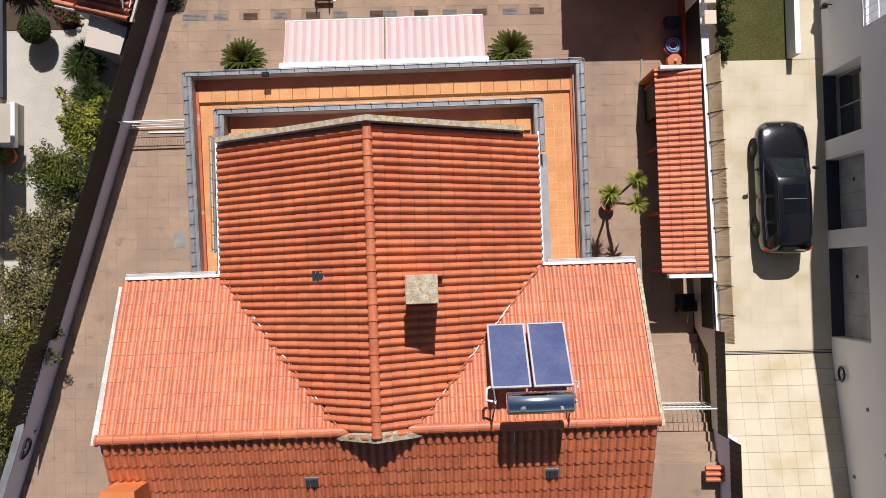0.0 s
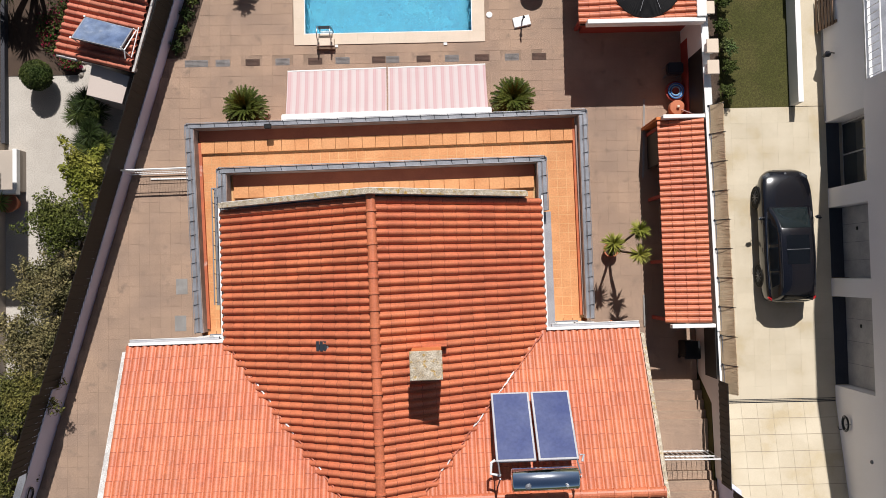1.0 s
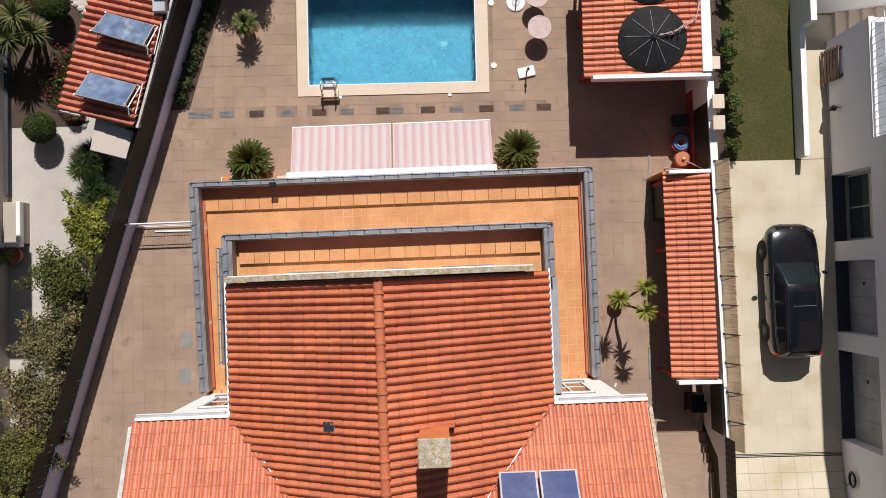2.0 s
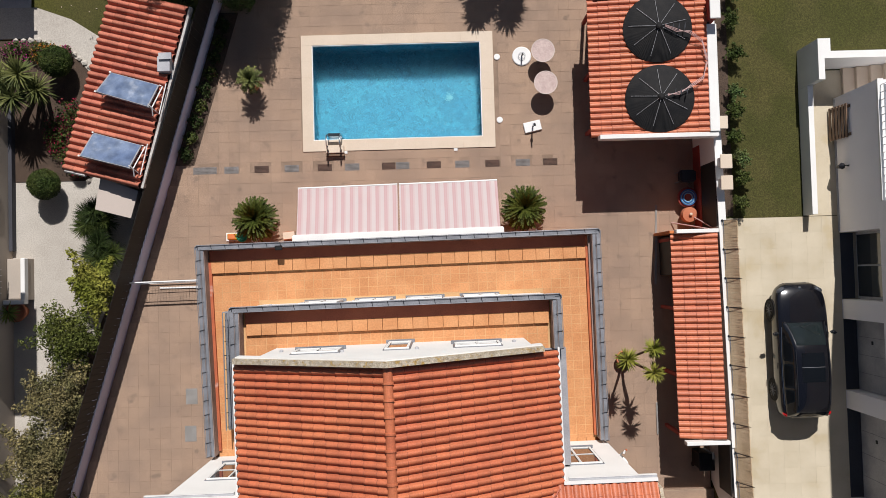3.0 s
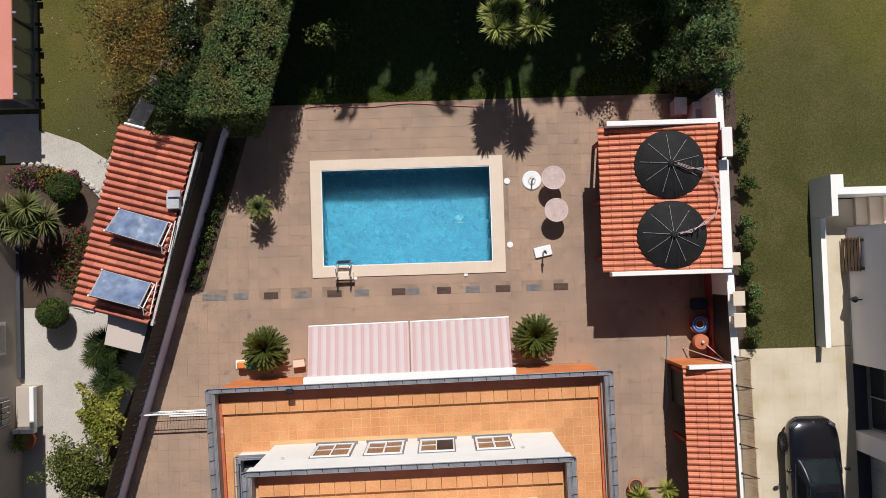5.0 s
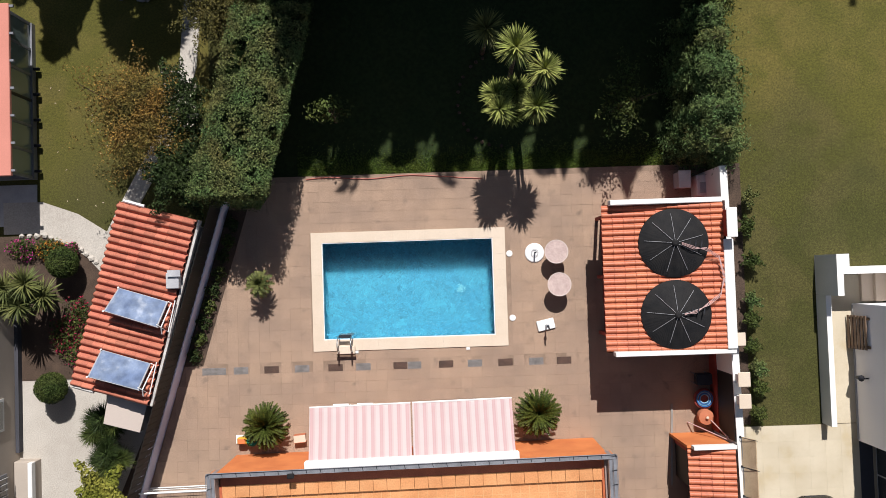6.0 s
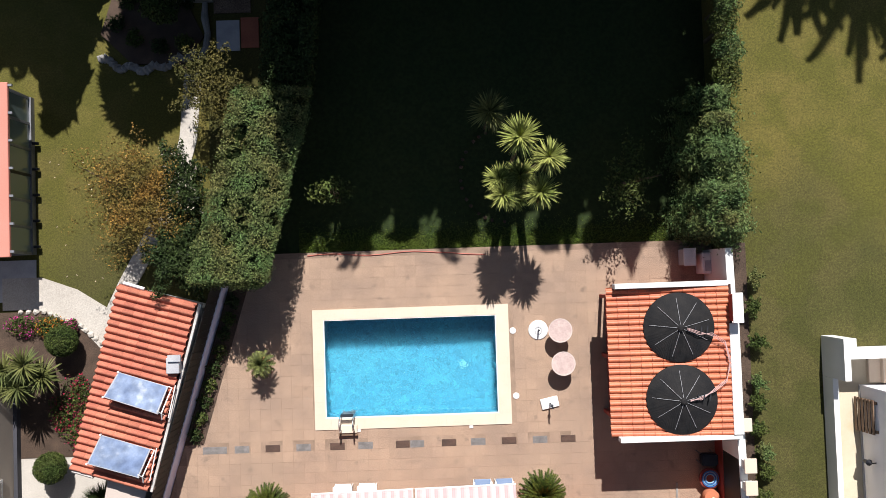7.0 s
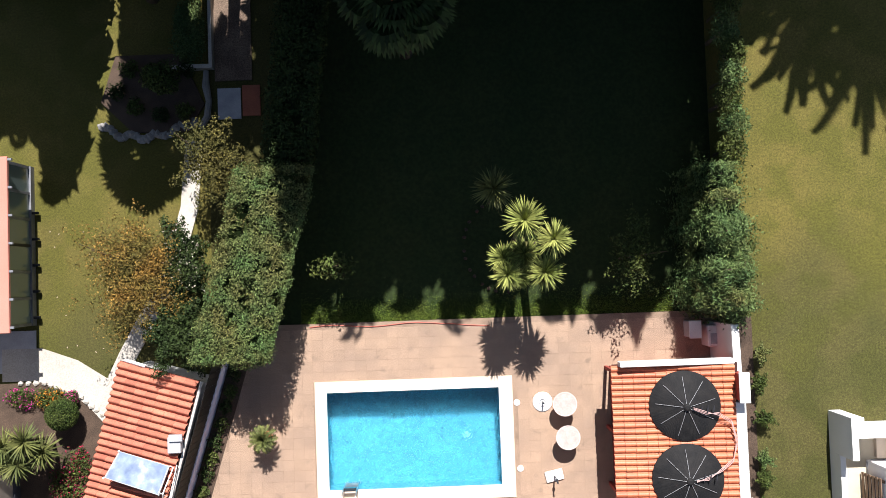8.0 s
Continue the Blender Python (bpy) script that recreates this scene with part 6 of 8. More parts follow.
def fan_crown(name, centre, count, length, mat, parent, seed):
    """Fan-palm leaves: stalks with pleated fans of narrow fingers."""
    rnd = random.Random(seed)
    v, f = [], []
    c = Vector(centre)
    for i in range(count):
        az = i * 2.4 + rnd.uniform(-0.2, 0.2)
        el = rnd.uniform(-0.5, 1.1)
        d = Vector((math.cos(az) * math.cos(el), math.sin(az) * math.cos(el), math.sin(el)))
        side = d.cross(Vector((0, 0, 1))).normalized()
        up = side.cross(d)
        hub = c + d * length * 0.55
        k = len(v)
        v += [tuple(c + side * 0.02), tuple(c - side * 0.02), tuple(hub - side * 0.015), tuple(hub + side * 0.015)]
        f.append((k, k + 1, k + 2, k + 3))
        for j in range(18):
            t = -1.7 + 3.4 * j / 17
            w = (d * math.cos(t) + side * math.sin(t)).normalized()
            s2 = w.cross(up)
            L = length * 0.5 * rnd.uniform(0.85, 1.0)
            mid = hub + w * L * 0.6
            tip = hub + w * L - up * L * 0.25 + Vector((0, 0, -0.08 * L))
            k = len(v)
            v += [tuple(hub), tuple(mid + s2 * 0.05 * length), tuple(tip), tuple(mid - s2 * 0.05 * length)]
            f.append((k, k + 1, k + 2, k + 3))
    return from_lists(name, v, f, mat, parent)


def pot(parent, r, h, mat=None, name="pot", label=""):
    o = part(name, lathe([(r * 0.65, 0), (r * 0.95, h * 0.85), (r * 1.08, h * 0.87), (r * 1.08, h), (r * 0.9, h), (r * 0.85, h - 0.05), (0.02, h - 0.05)], 20), mat or CLAY, parent, label, True)
    return o


def build_poolside_plants():
    for x, y, s in ((-7.32, 8.12, 31), (2.79, 8.26, 32)):
        c = thing("cycad", pose(x, y, 0), "dark green cycad with a full round crown beside the terrace wall", "cycad", "cycads by the awning")
        trunk(c, [(0, 0, 0), (0, 0, 0.35), (0, 0, 0.62)], [0.2, 0.21, 0.15], 10)
        fronds("crown", (0, 0, 0.70), 150, 0.92, LEAF_CYC, c, s, rise=1.15, droop=0.75, pairs=28, leaflet=0.13, wide=0.02)
    p = thing("potted_palm", pose(-7.38, 13.3, 0), "small potted palm with sparse fronds standing by the pool", "palm")
    pot(p, 0.24, 0.35)
    trunk(p, [(0, 0, 0.3), (0.02, 0.03, 0.6), (0, 0.05, 0.85)], [0.06, 0.055, 0.05], 8)
    fronds("crown", (0, 0.05, 0.85), 44, 0.6, LEAF_PALM, p, 33, rise=1.25, droop=1.3, pairs=14, leaflet=0.16, wide=0.02)
    d = thing("dragon_tree", pose(6.42, 2.5, 0), "potted yucca with three leafy heads on bare stems", "yucca")
    pot(d, 0.27, 0.38)
    part("soil", lathe([(0.05, 0.33), (0.23, 0.34)], 16), SOIL, d)
    heads = [(-0.32, 0.16, 2.2), (0.45, 0.6, 2.9), (0.46, -0.24, 2.75)]
    for h in heads:
        part("stem", tube([(0, 0, 0.3), (h[0] * 0.3, h[1] * 0.3, h[2] * 0.45), (h[0] * 0.8, h[1] * 0.8, h[2] * 0.8), h], [0.06, 0.05, 0.04, 0.035], 7), BARK, d, "bare grey stem", True)
    for i, h in enumerate(heads):
        blades("leaf_head", [(h, 0.46 if i == 0 else 0.40, 110, 0.10)], LEAF_YEL, d, 40 + i, 0.022)
    # cordylines on the shaded lawn
    rnd = random.Random(6)
    co = thing("cordyline_clump", pose(2.05, 19.9, 0), "clump of cordylines with pale spiky rosettes on tall stems", "cordyline")
    for i, (x, y, z, L) in enumerate(((2.0, 20.7, 4.9, 0.9), (2.97, 20.1, 4.4, 0.78), (1.5, 19.0, 3.6, 0.7), (2.75, 19.05, 3.7, 0.8), (1.42, 19.55, 3.4, 0.72), (2.15, 19.7, 3.2, 0.7), (1.95, 18.95, 3.0, 0.6))):
        h = (x - 2.05, y - 19.9, z)
        part("stem", tube([(h[0] * 0.3, h[1] * 0.3, -0.05), (h[0] * 0.7, h[1] * 0.7, z * 0.5), (h[0], h[1], z)], [0.11, 0.08, 0.06], 7), BARK, co, "grey stem", True)
        blades("leaf_head", [(h, L * 0.84, 210, 0.05)], LEAF_COR, co, 60 + i, 0.024)
        # Drooping brown blades added to fill out the clump's cast shadow.
        blades("dry_skirt", [((h[0], h[1], z - 0.18), L * 0.7, 90, 0.42)], LEAF_BR, co, 160 + i, 0.03)
    # Leaf tone stands for tree shade; place and height fit the camera's view.
    co = thing("cordyline", pose(1.20, 21.95, 0), "cordyline beside the clump on the lawn, darker-leaved to read as shaded", "cordyline")
    part("stem", tube([(0, 0, -0.05), (0.05, 0, 1.5), (0, 0, 2.9)], [0.1, 0.08, 0.06], 7), BARK, co, "grey stem", True)
    blades("leaf_head", [((0, 0, 2.95), 0.8, 150, 0.10)], LEAF_PALM, co, 70, 0.026)
    # stones round the bed
    for i in range(14):
        a = math.pi * 0.6 + math.pi * 0.9 * i / 13 + rnd.uniform(-0.06, 0.06)
        st = thing("edging_stone", pose(1.75 + 1.55 * math.cos(a), 20.1 + 1.75 * math.sin(a), 0, 0, 0, rnd.uniform(0, 90)), "dark edging stone round the cordyline bed", "stone", "edging stones")
        bm = bmesh.new()
        bmesh.ops.create_icosphere(bm, subdivisions=1, radius=0.08)
        for vtx in bm.verts:
            vtx.co *= rnd.uniform(0.75, 1.15)
        part("stone", bm, SOIL, st)
    shrub("orange_bush", (6.1, 19.5, 0), "sparse dark garden bush with sunlit leaf tips", "bush", sprays(5, 1.05, 1.6, 0.8, 2.1, 13), 1700, 0.07, LEAF_MID, 81)
    shrub("orange_bush", (-4.5, 19.5, 0), "low sparse bush on the shaded lawn", "bush", lumps(6, 0.9, 0.5, 0.5, 2.05), 420, 0.09, LEAF_MID, 82)


build_poolside_plants()


def hedge_block(name, outline_fn, boxes, count, size, mat, label, seed, lowest=0.05, shaggy=1.0, under=0.0):
    """A clipped hedge: a slab of leaves over its faces, uneven, with inner stems."""
    h = thing(name, pose(0, 0, 0), label, "hedge")
    rng = np.random.default_rng(seed)
    v, f = [], []
    for x0, x1, y0, y1, z1 in boxes:
        areas = np.array([(x1 - x0) * (y1 - y0) * 1.5, (y1 - y0) * z1, (y1 - y0) * z1, (x1 - x0) * z1, (x1 - x0) * z1])
        n = int(count * (x1 - x0 + y1 - y0) / sum((b[1] - b[0] + b[3] - b[2]) for b in boxes))
        face = rng.choice(5, n, p=areas / areas.sum())
        u, w = rng.random(n), rng.random(n)
        for i in range(n):
            fc = face[i]
            X, Y, Z = x0 + (x1 - x0) * u[i], y0 + (y1 - y0) * w[i], lowest + (z1 - lowest) * u[i]
            if fc == 0:
                p, nn = Vector((X, Y, z1)), Vector((0, 0, 1))
            elif fc in (1, 2):
                p, nn = Vector((x0 if fc == 1 else x1, Y, Z)), Vector((-1 if fc == 1 else 1, 0, 0))
            else:
                p, nn = Vector((x0 + (x1 - x0) * w[i], y0 if fc == 3 else y1, Z)), Vector((0, -1 if fc == 3 else 1, 0))
            wob = 0.07 * math.sin(p.x * 3.1 + p.z) + 0.06 * math.cos(p.y * 2.3 + p.x) + rng.normal() * 0.07 - (0.22 if rng.random() < 0.25 else 0)
            hole = noise.noise(p * 1.9) + 0.5 * noise.noise(p * 4.1)
            wob += 0.09 * math.sin(p.y * 5.3 + p.x * 2.0) * math.cos(p.z * 4.1 + p.y) - (0.36 if hole > 0.36 else 0)
            p = p + nn * wob * shaggy
            p.x += ((x0 + x1) / 2 - p.x) * under * max(0.0, 1 - p.z / z1)
            if outline_fn:
                p.x += outline_fn(p.y)
            nn = (nn + Vector(rng.normal(size=3)) * 0.5).normalized()
            a = nn.cross(Vector(rng.normal(size=3))).normalized()
            b = nn.cross(a)
            s = size * (0.6 + 0.8 * rng.random())
            k = len(v)
            v += [tuple(p - a * s), tuple(p - b * s * 0.45 + nn * s * 0.15), tuple(p + a * s), tuple(p + b * s * 0.45 + nn * s * 0.15)]
            f.append((k, k + 1, k + 2, k + 3))
        for i in range(int((y1 - y0) / 0.7)):
            y = y0 + 0.4 + i * 0.7
            x = (x0 + x1) / 2 + (outline_fn(y) if outline_fn else 0)
            part("stem", tube([(x, y, -0.6), (x + 0.1, y, z1 * 0.5), (x, y + 0.1, z1 - 0.3)], [0.08, 0.06, 0.03], 6), BARK, h)
    from_lists("foliage", v, f, mat, h)
    # oversized dark leaves inside, added to make the hedge's shadow solid
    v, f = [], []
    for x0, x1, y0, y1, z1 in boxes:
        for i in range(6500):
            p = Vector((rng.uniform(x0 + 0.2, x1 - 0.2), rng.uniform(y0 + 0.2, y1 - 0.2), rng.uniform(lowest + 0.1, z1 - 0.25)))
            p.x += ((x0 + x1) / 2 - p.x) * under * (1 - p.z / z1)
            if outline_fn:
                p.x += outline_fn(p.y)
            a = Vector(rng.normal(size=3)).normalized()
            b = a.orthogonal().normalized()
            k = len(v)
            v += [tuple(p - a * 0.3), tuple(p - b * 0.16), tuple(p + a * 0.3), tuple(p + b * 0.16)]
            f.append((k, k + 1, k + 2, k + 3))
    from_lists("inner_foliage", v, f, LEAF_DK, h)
    return h


def build_hedges():
    # tall clipped hedge along the slanting wall
    lean = lambda y: 0.26 * (y - 19.5)
    hedge_block("tall_hedge", lean, [(-8.35, -5.62, 16.38, 22.9, 3.42)], 64000, 0.042, LEAF_HEDGE, "tall clipped green hedge beside the boundary wall", 91, under=0.75)
    hedge_block("tall_hedge", lambda y: 0.12 * (y - 19.5), [(-7.2, -5.4, 22.9, 30.5, 2.9)], 22000, 0.055, LEAF_DK, "dark hedge running along the shaded lawn", 92, under=0.5)
    # conifers on the other boundary
    hedge_block("conifer_hedge", lambda y: 0.06 * math.sin(y * 3.0), [(8.5, 9.75, 17.5, 20.7, 2.6), (8.55, 9.5, 20.7, 22.6, 2.7)], 46000, 0.055, LEAF_CON, "shaggy green conifer hedge against the white boundary wall", 93, shaggy=2.6)
    rnd = random.Random(12)
    for i, (x, y, r, z) in enumerate(((8.55, 17.9, 0.85, 3.3), (9.7, 17.8, 0.8, 3.0), (8.65, 18.9, 0.85, 3.5), (9.7, 19.1, 0.75, 3.2), (8.6, 20.2, 0.8, 3.5), (9.6, 20.5, 0.6, 2.9), (8.7, 21.3, 0.7, 3.3), (8.7, 22.2, 0.5, 2.9))):
        t = thing("conifer", pose(x + 0.3 if x < 9 else x - 0.15, y, 0), "feathery green conifer against the white boundary wall", "conifer", "conifers by the wall")
        trunk(t, [(0, 0, -0.05), (0, 0, z * 0.5), (0, 0, z)], [0.1, 0.07, 0.02])
        bl = []
        for q in (0.2, 0.38, 0.55, 0.7, 0.83, 0.94):
            for a in range(6):
                w = rnd.uniform(0, math.tau)
                out = r * rnd.uniform(0.35, 0.95) * (1.15 - q * 0.55)
                bl.append(((math.cos(w) * out, math.sin(w) * out, z * q + rnd.uniform(-0.2, 0.2)), (r * 0.42, r * 0.42, 0.34)))
        leaf_cloud("foliage", bl, 5000, 0.042, LEAF_CON if i % 3 else LEAF_HEDGE, t, 100 + i, long=3.4, shell=0.1)
    rest = [(9.75 + 0.1 * math.sin(k * 2.1), 23.2 + k * 0.85) for k in range(10)]
    for i, (x, y) in enumerate(rest):
        shrub("hedge_shrub", (x, y, 0.3), "leafy green shrub growing along the fence line", "shrub", lumps(300 + i, 0.52, 0.7, 0.7, 1.9, 6), 1500, 0.055, LEAF_CON if i % 2 else LEAF_MID, 310 + i, "shrubs along the fence line", 3)
    # row of small shrubs on the lawn side of the white wall
    for i, y in enumerate((15.85, 14.9, 13.6, 12.25, 11.4, 10.6, 9.75, 9.0, 8.2)):
        r = rnd.uniform(0.36, 0.44)
        shrub("small_shrub", (10.5 + rnd.uniform(-0.12, 0.12), y + rnd.uniform(-0.1, 0.1), 1.3), "small green shrub in the border along the white wall", "shrub", sprays(330 + i, r, r, 0.3, 0.42, 9), 900, 0.05, LEAF_MID if i % 3 else LEAF_HEDGE, 340 + i, "border shrubs along the wall", 3)
    structure(part("flower_border", cube(9.85, 10.4, 7.7, 17.2, 1.2, 1.318), SOIL), "bare soil border along the wall", "soil bed")
    bm = prism([(wall_x(10.3) + 0.02, 10.3), (wall_x(10.3) + 0.75, 10.3), (wall_x(16.2) + 0.75, 16.2), (wall_x(16.2) + 0.02, 16.2)], -0.1, 0.012)
    structure(part("planting_bed", bm, SOIL), "narrow planting bed at the foot of the boundary wall", "soil bed")
    for i in range(9):
        y = 10.7 + i * 0.62
        shrub("low_plant", (wall_x(y) + 0.38, y, 0), "low leafy plant in the bed by the wall", "plant", lumps(360 + i, 0.3, 0.35, 0.22, 0.2, 4), 200, 0.07, LEAF_MID if i % 2 else LEAF_DK, 370 + i, "low plants by the wall", 2)


build_hedges()


def build_left_garden():
    L = -0.6
    # cobbled court and winding path
    structure(part("cobbled_court", prism([(-18, -14), (wall_x(-14) - 0.12, -14), (wall_x(10.4) - 0.12, 10.4), (-18, 10.4)], L - 0.1, L + 0.012), COBBLE), "pale cobbled court of the neighbouring garden", "paving")
    mid = [(-17.6, 16.2), (-16.2, 16.2), (-15.0, 15.75), (-14.0, 15.1), (-13.2, 14.2)]
    up = [(-13.6, 14.8), (-12.8, 16.4), (-11.9, 18.0), (-10.9, 20.0), (-10.3, 22.0), (-10.05, 24.6)]

    def ribbon(pts, w, name, label):
        a, b = [], []
        for i, p in enumerate(pts):
            q = Vector(pts[min(i + 1, len(pts) - 1)]) - Vector(pts[max(i - 1, 0)])
            q.normalize()
            a.append((p[0] - q.y * w, p[1] + q.x * w))
            b.append((p[0] + q.y * w, p[1] - q.x * w))
        return structure(part(name, prism(b + a[::-1], L - 0.1, L + 0.016 + 0.004 * len(pts)), COBBLE), label, "path")
    ribbon(mid, 0.62, "garden_path", "pale cobbled garden path")
    ribbon(up, 0.34, "garden_path_upper", "narrow pale path along the lawn")
    structure(part("flower_bed", prism([(-18, 9.9), (-14.1, 9.9), (-13.7, 11.2), (-13.35, 12.8), (-13.4, 13.9), (-14.6, 14.9), (-16.0, 15.5), (-18, 15.5)], L - 0.1, L + 0.03), SOIL), "brown soil flower bed", "soil bed")
    structure(part("planting_strip", prism([(wall_x(-14) - 1.9, -14), (wall_x(-14) - 0.2, -14), (wall_x(8.0) - 0.2, 8.0), (wall_x(8) - 0.9, 8.0), (wall_x(3) - 1.5, 3)], L - 0.1, L + 0.025), SOIL), "planting strip along the fence", "soil bed")
    rnd = random.Random(9)
    edge = [(-14.1, 9.9), (-13.7, 11.2), (-13.35, 12.8), (-13.4, 13.9), (-14.6, 14.9), (-16.0, 15.5), (-17.2, 15.5)]
    for (ax, ay), (bx, by) in zip(edge, edge[1:]):
        n = max(2, int(math.hypot(bx - ax, by - ay) / 0.24))
        for i in range(n):
            f = i / n
            st = thing("edging_stone", pose(ax + (bx - ax) * f, ay + (by - ay) * f, L + 0.03, 0, 0, rnd.uniform(0, 90)), "rough pale edging stone of the flower bed", "stone", "flower bed stones")
            bm = bmesh.new()
            bmesh.ops.create_icosphere(bm, subdivisions=1, radius=0.13)
            for vtx in bm.verts:
                vtx.co *= rnd.uniform(0.7, 1.15)
            part("stone", bm, COBBLE, st)
    # clipped balls
    for x, y, z in ((-15.45, 9.7, 0.35), (-14.95, 14.4, 0.3)):
        b = thing("topiary_ball", pose(x, y, L), "clipped round green bush", "topiary", "clipped round bushes")
        trunk(b, [(0, 0, 0), (0, 0, 0.4), (0, 0, 0.8)], [0.06, 0.05, 0.04])
        leaf_cloud("crown", [((0, 0, 0.85), (0.57, 0.57, 0.52))], 8000, 0.036, LEAF_MID, b, 400 + int(y), flat=0.1, shell=0.8, ragged=0.12)
        # Large dark leaves added inside to close gaps in the ball's shadow.
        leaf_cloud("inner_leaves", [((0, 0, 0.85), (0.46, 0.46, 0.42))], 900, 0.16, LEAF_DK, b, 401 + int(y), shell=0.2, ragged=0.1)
    # spiky palms and flowers
    pl = thing("yucca_clump", pose(-15.9, 13.3, L), "large clump of spiky pale green yuccas", "yucca")
    for i, (x, y, z) in enumerate(((-0.6, 0.2, 1.9), (0.15, 0.35, 2.0), (-0.2, -0.45, 1.8), (0.55, -0.1, 1.5), (-0.9, -0.3, 1.5))):
        part("stem", tube([(x * 0.3, y * 0.3, -0.05), (x * 0.8, y * 0.8, z * 0.6), (x, y, z)], [0.1, 0.08, 0.06], 7), BARK, pl)
        blades("leaf_head", [((x, y, z), 0.75, 110, 0.13)], LEAF_PALM, pl, 410 + i, 0.03)
    for i, (x, y, rx, ry, m2) in enumerate(((-16.7, 15.0, 0.85, 0.5, FLOWER_P), (-15.7, 14.95, 0.65, 0.45, FLOWER_O), (-15.2, 11.6, 0.6, 0.85, FLOWER_R), (-14.6, 12.3, 0.6, 0.85, FLOWER_R), (-14.55, 11.0, 0.55, 0.75, FLOWER_R), (-14.9, 14.9, 0.35, 0.3, FLOWER_P), (-14.4, 10.3, 0.4, 0.4, FLOWER_R))):
        shrub("flowering_shrub", (x, y, L), "low shrub covered in bright flowers", "flowers", lumps(420 + i, rx, ry, 0.3, 0.3, 5), 900, 0.06, LEAF_MID, 430 + i, "flowering shrubs in the bed", 2, m2)
    # big bushes along the fence
    for i, (x, y, rx, ry, rz, z, mat, sz, nm) in enumerate((
                                                          (-13.4, 5.9, 0.85, 1.1, 0.8, 1.2, LEAF_YEL, 0.12, "yellow-green citrus bush"), (-14.3, 3.9, 1.3, 1.3, 1.0, 1.3, LEAF_BUSH, 0.10, "dense dark green bush"),
                                                          (-14.75, 1.6, 1.2, 1.3, 0.9, 1.2, LEAF_GREY, 0.10, "grey-green flowering bush"), (-15.5, -0.5, 1.3, 1.3, 0.9, 1.3, LEAF_GREY, 0.10, "grey-green flowering bush"),
                                                          (-15.9, -2.6, 1.4, 1.2, 1.0, 1.4, LEAF_OLIVE, 0.10, "olive green bush"), (-16.7, -4.8, 1.2, 1.2, 0.9, 1.3, LEAF_OLIVE, 0.11, "oleander bush with long leaves"), (-17.9, -7.0, 1.2, 1.2, 0.9, 1.1, LEAF_MID, 0.11, "oleander bush with long leaves"))):
        shrub("garden_bush", (x, y, L), nm + " growing along the fence", "bush", sprays(450 + i, rx * 1.2, ry * 1.2, rz, z, 18), 9000, sz * 0.62, mat, 460 + i, "bushes along the fence", 4)
    for x, y, n in ((-13.45, 8.25, 5), (-13.2, 7.0, 4)):
        sp = thing("spiky_bush", pose(x, y, L), "dark green spiky bush with long thin leaves", "bush", "spiky bushes beside the cupboard")
        for i in range(n):
            a = math.tau * i / n
            c = (math.cos(a) * 0.38, math.sin(a) * 0.45, 0.9 + 0.25 * (i % 2))
            part("stem", tube([(0, 0, -0.05), (c[0] * 0.6, c[1] * 0.6, 0.45), c], [0.08, 0.06, 0.04], 6), BARK, sp)
            blades("leaf_head", [(c, 0.58, 300, 0.16), ((c[0] * 0.5, c[1] * 0.5, c[2] + 0.15), 0.5, 160, 0.1)], LEAF_DK if i % 3 else LEAF_MID, sp, 490 + i, 0.009)
    # trees by the hedge
    shrub("autumn_tree", (-11.25, 19.5, L), "small tree with orange-tinged leaves", "tree", sprays(470, 2.3, 2.4, 1.3, 2.5, 44), 21000, 0.05, LEAF_OR, 471, limbs=8)
    shrub("laurel_tree", (-9.75, 17.35, L), "dark leafy tree leaning over the shed roof", "tree", sprays(472, 1.4, 1.5, 1.0, 2.7, 18), 15000, 0.065, LEAF_DK, 473, limbs=8)
    blossom_tree = shrub("laurel_tree", (-9.7, 19.7, L), "dark leafy tree with white blossom beside the hedge", "tree", sprays(474, 1.2, 1.8, 0.9, 2.6, 18), 12000, 0.065, LEAF_DK, 475, limbs=8)
    leaf_cloud("blossom", sprays(474, 1.2, 1.8, 0.9, 2.7, 9), 420, 0.05, FLOWER_W, blossom_tree, 495)
    shrub("citrus_tree", (-8.7, 23.3, L), "brownish leafy tree beside the path", "tree", sprays(476, 1.4, 1.6, 1.0, 2.3, 16), 7000, 0.06, LEAF_BR, 477, limbs=8)
    shrub("garden_bush", (-10.95, 26.75, L), "dark leafy bush above the rockery", "bush", lumps(478, 0.8, 0.75, 0.6, 1.2), 2200, 0.07, LEAF_MID, 479)
    shrub("garden_bush", (-10.1, 28.9, L), "low green plants filling the walled bed", "bush", lumps(480, 0.75, 1.5, 0.3, 0.35), 7000, 0.05, LEAF_CON, 481)
    # rockery
    for i, (x, y) in enumerate(((-12.9, 26.5), (-12.2, 25.9), (-11.6, 27.2), (-12.4, 27.4), (-11.2, 25.6), (-10.3, 25.7), (-10.2, 27.3))):
        shrub("rockery_plant", (x, y, L + 0.08), "low dark plant growing over the rockery soil", "plant", lumps(520 + i, 0.42, 0.38, 0.22, 0.25, 5), 500, 0.06, LEAF_MID if i % 2 else LEAF_DK, 540 + i, "rockery plants", 2)
    for i in range(26):
        f = i / 25
        x, y = -13.6 + 3.6 * f, 26.3 - 1.5 * math.sin(math.pi * (0.25 + 0.55 * f)) + 0.1 * math.sin(i)
        st = thing("rockery_stone", pose(x, y, L, 0, 0, rnd.uniform(0, 90)), "rough whitish stone edging the rockery, greyed for its shade", "stone", "rockery stones")
        bm = bmesh.new()
        bmesh.ops.create_icosphere(bm, subdivisions=1, radius=0.2)
        for vtx in bm.verts:
            vtx.co *= rnd.uniform(0.7, 1.2)
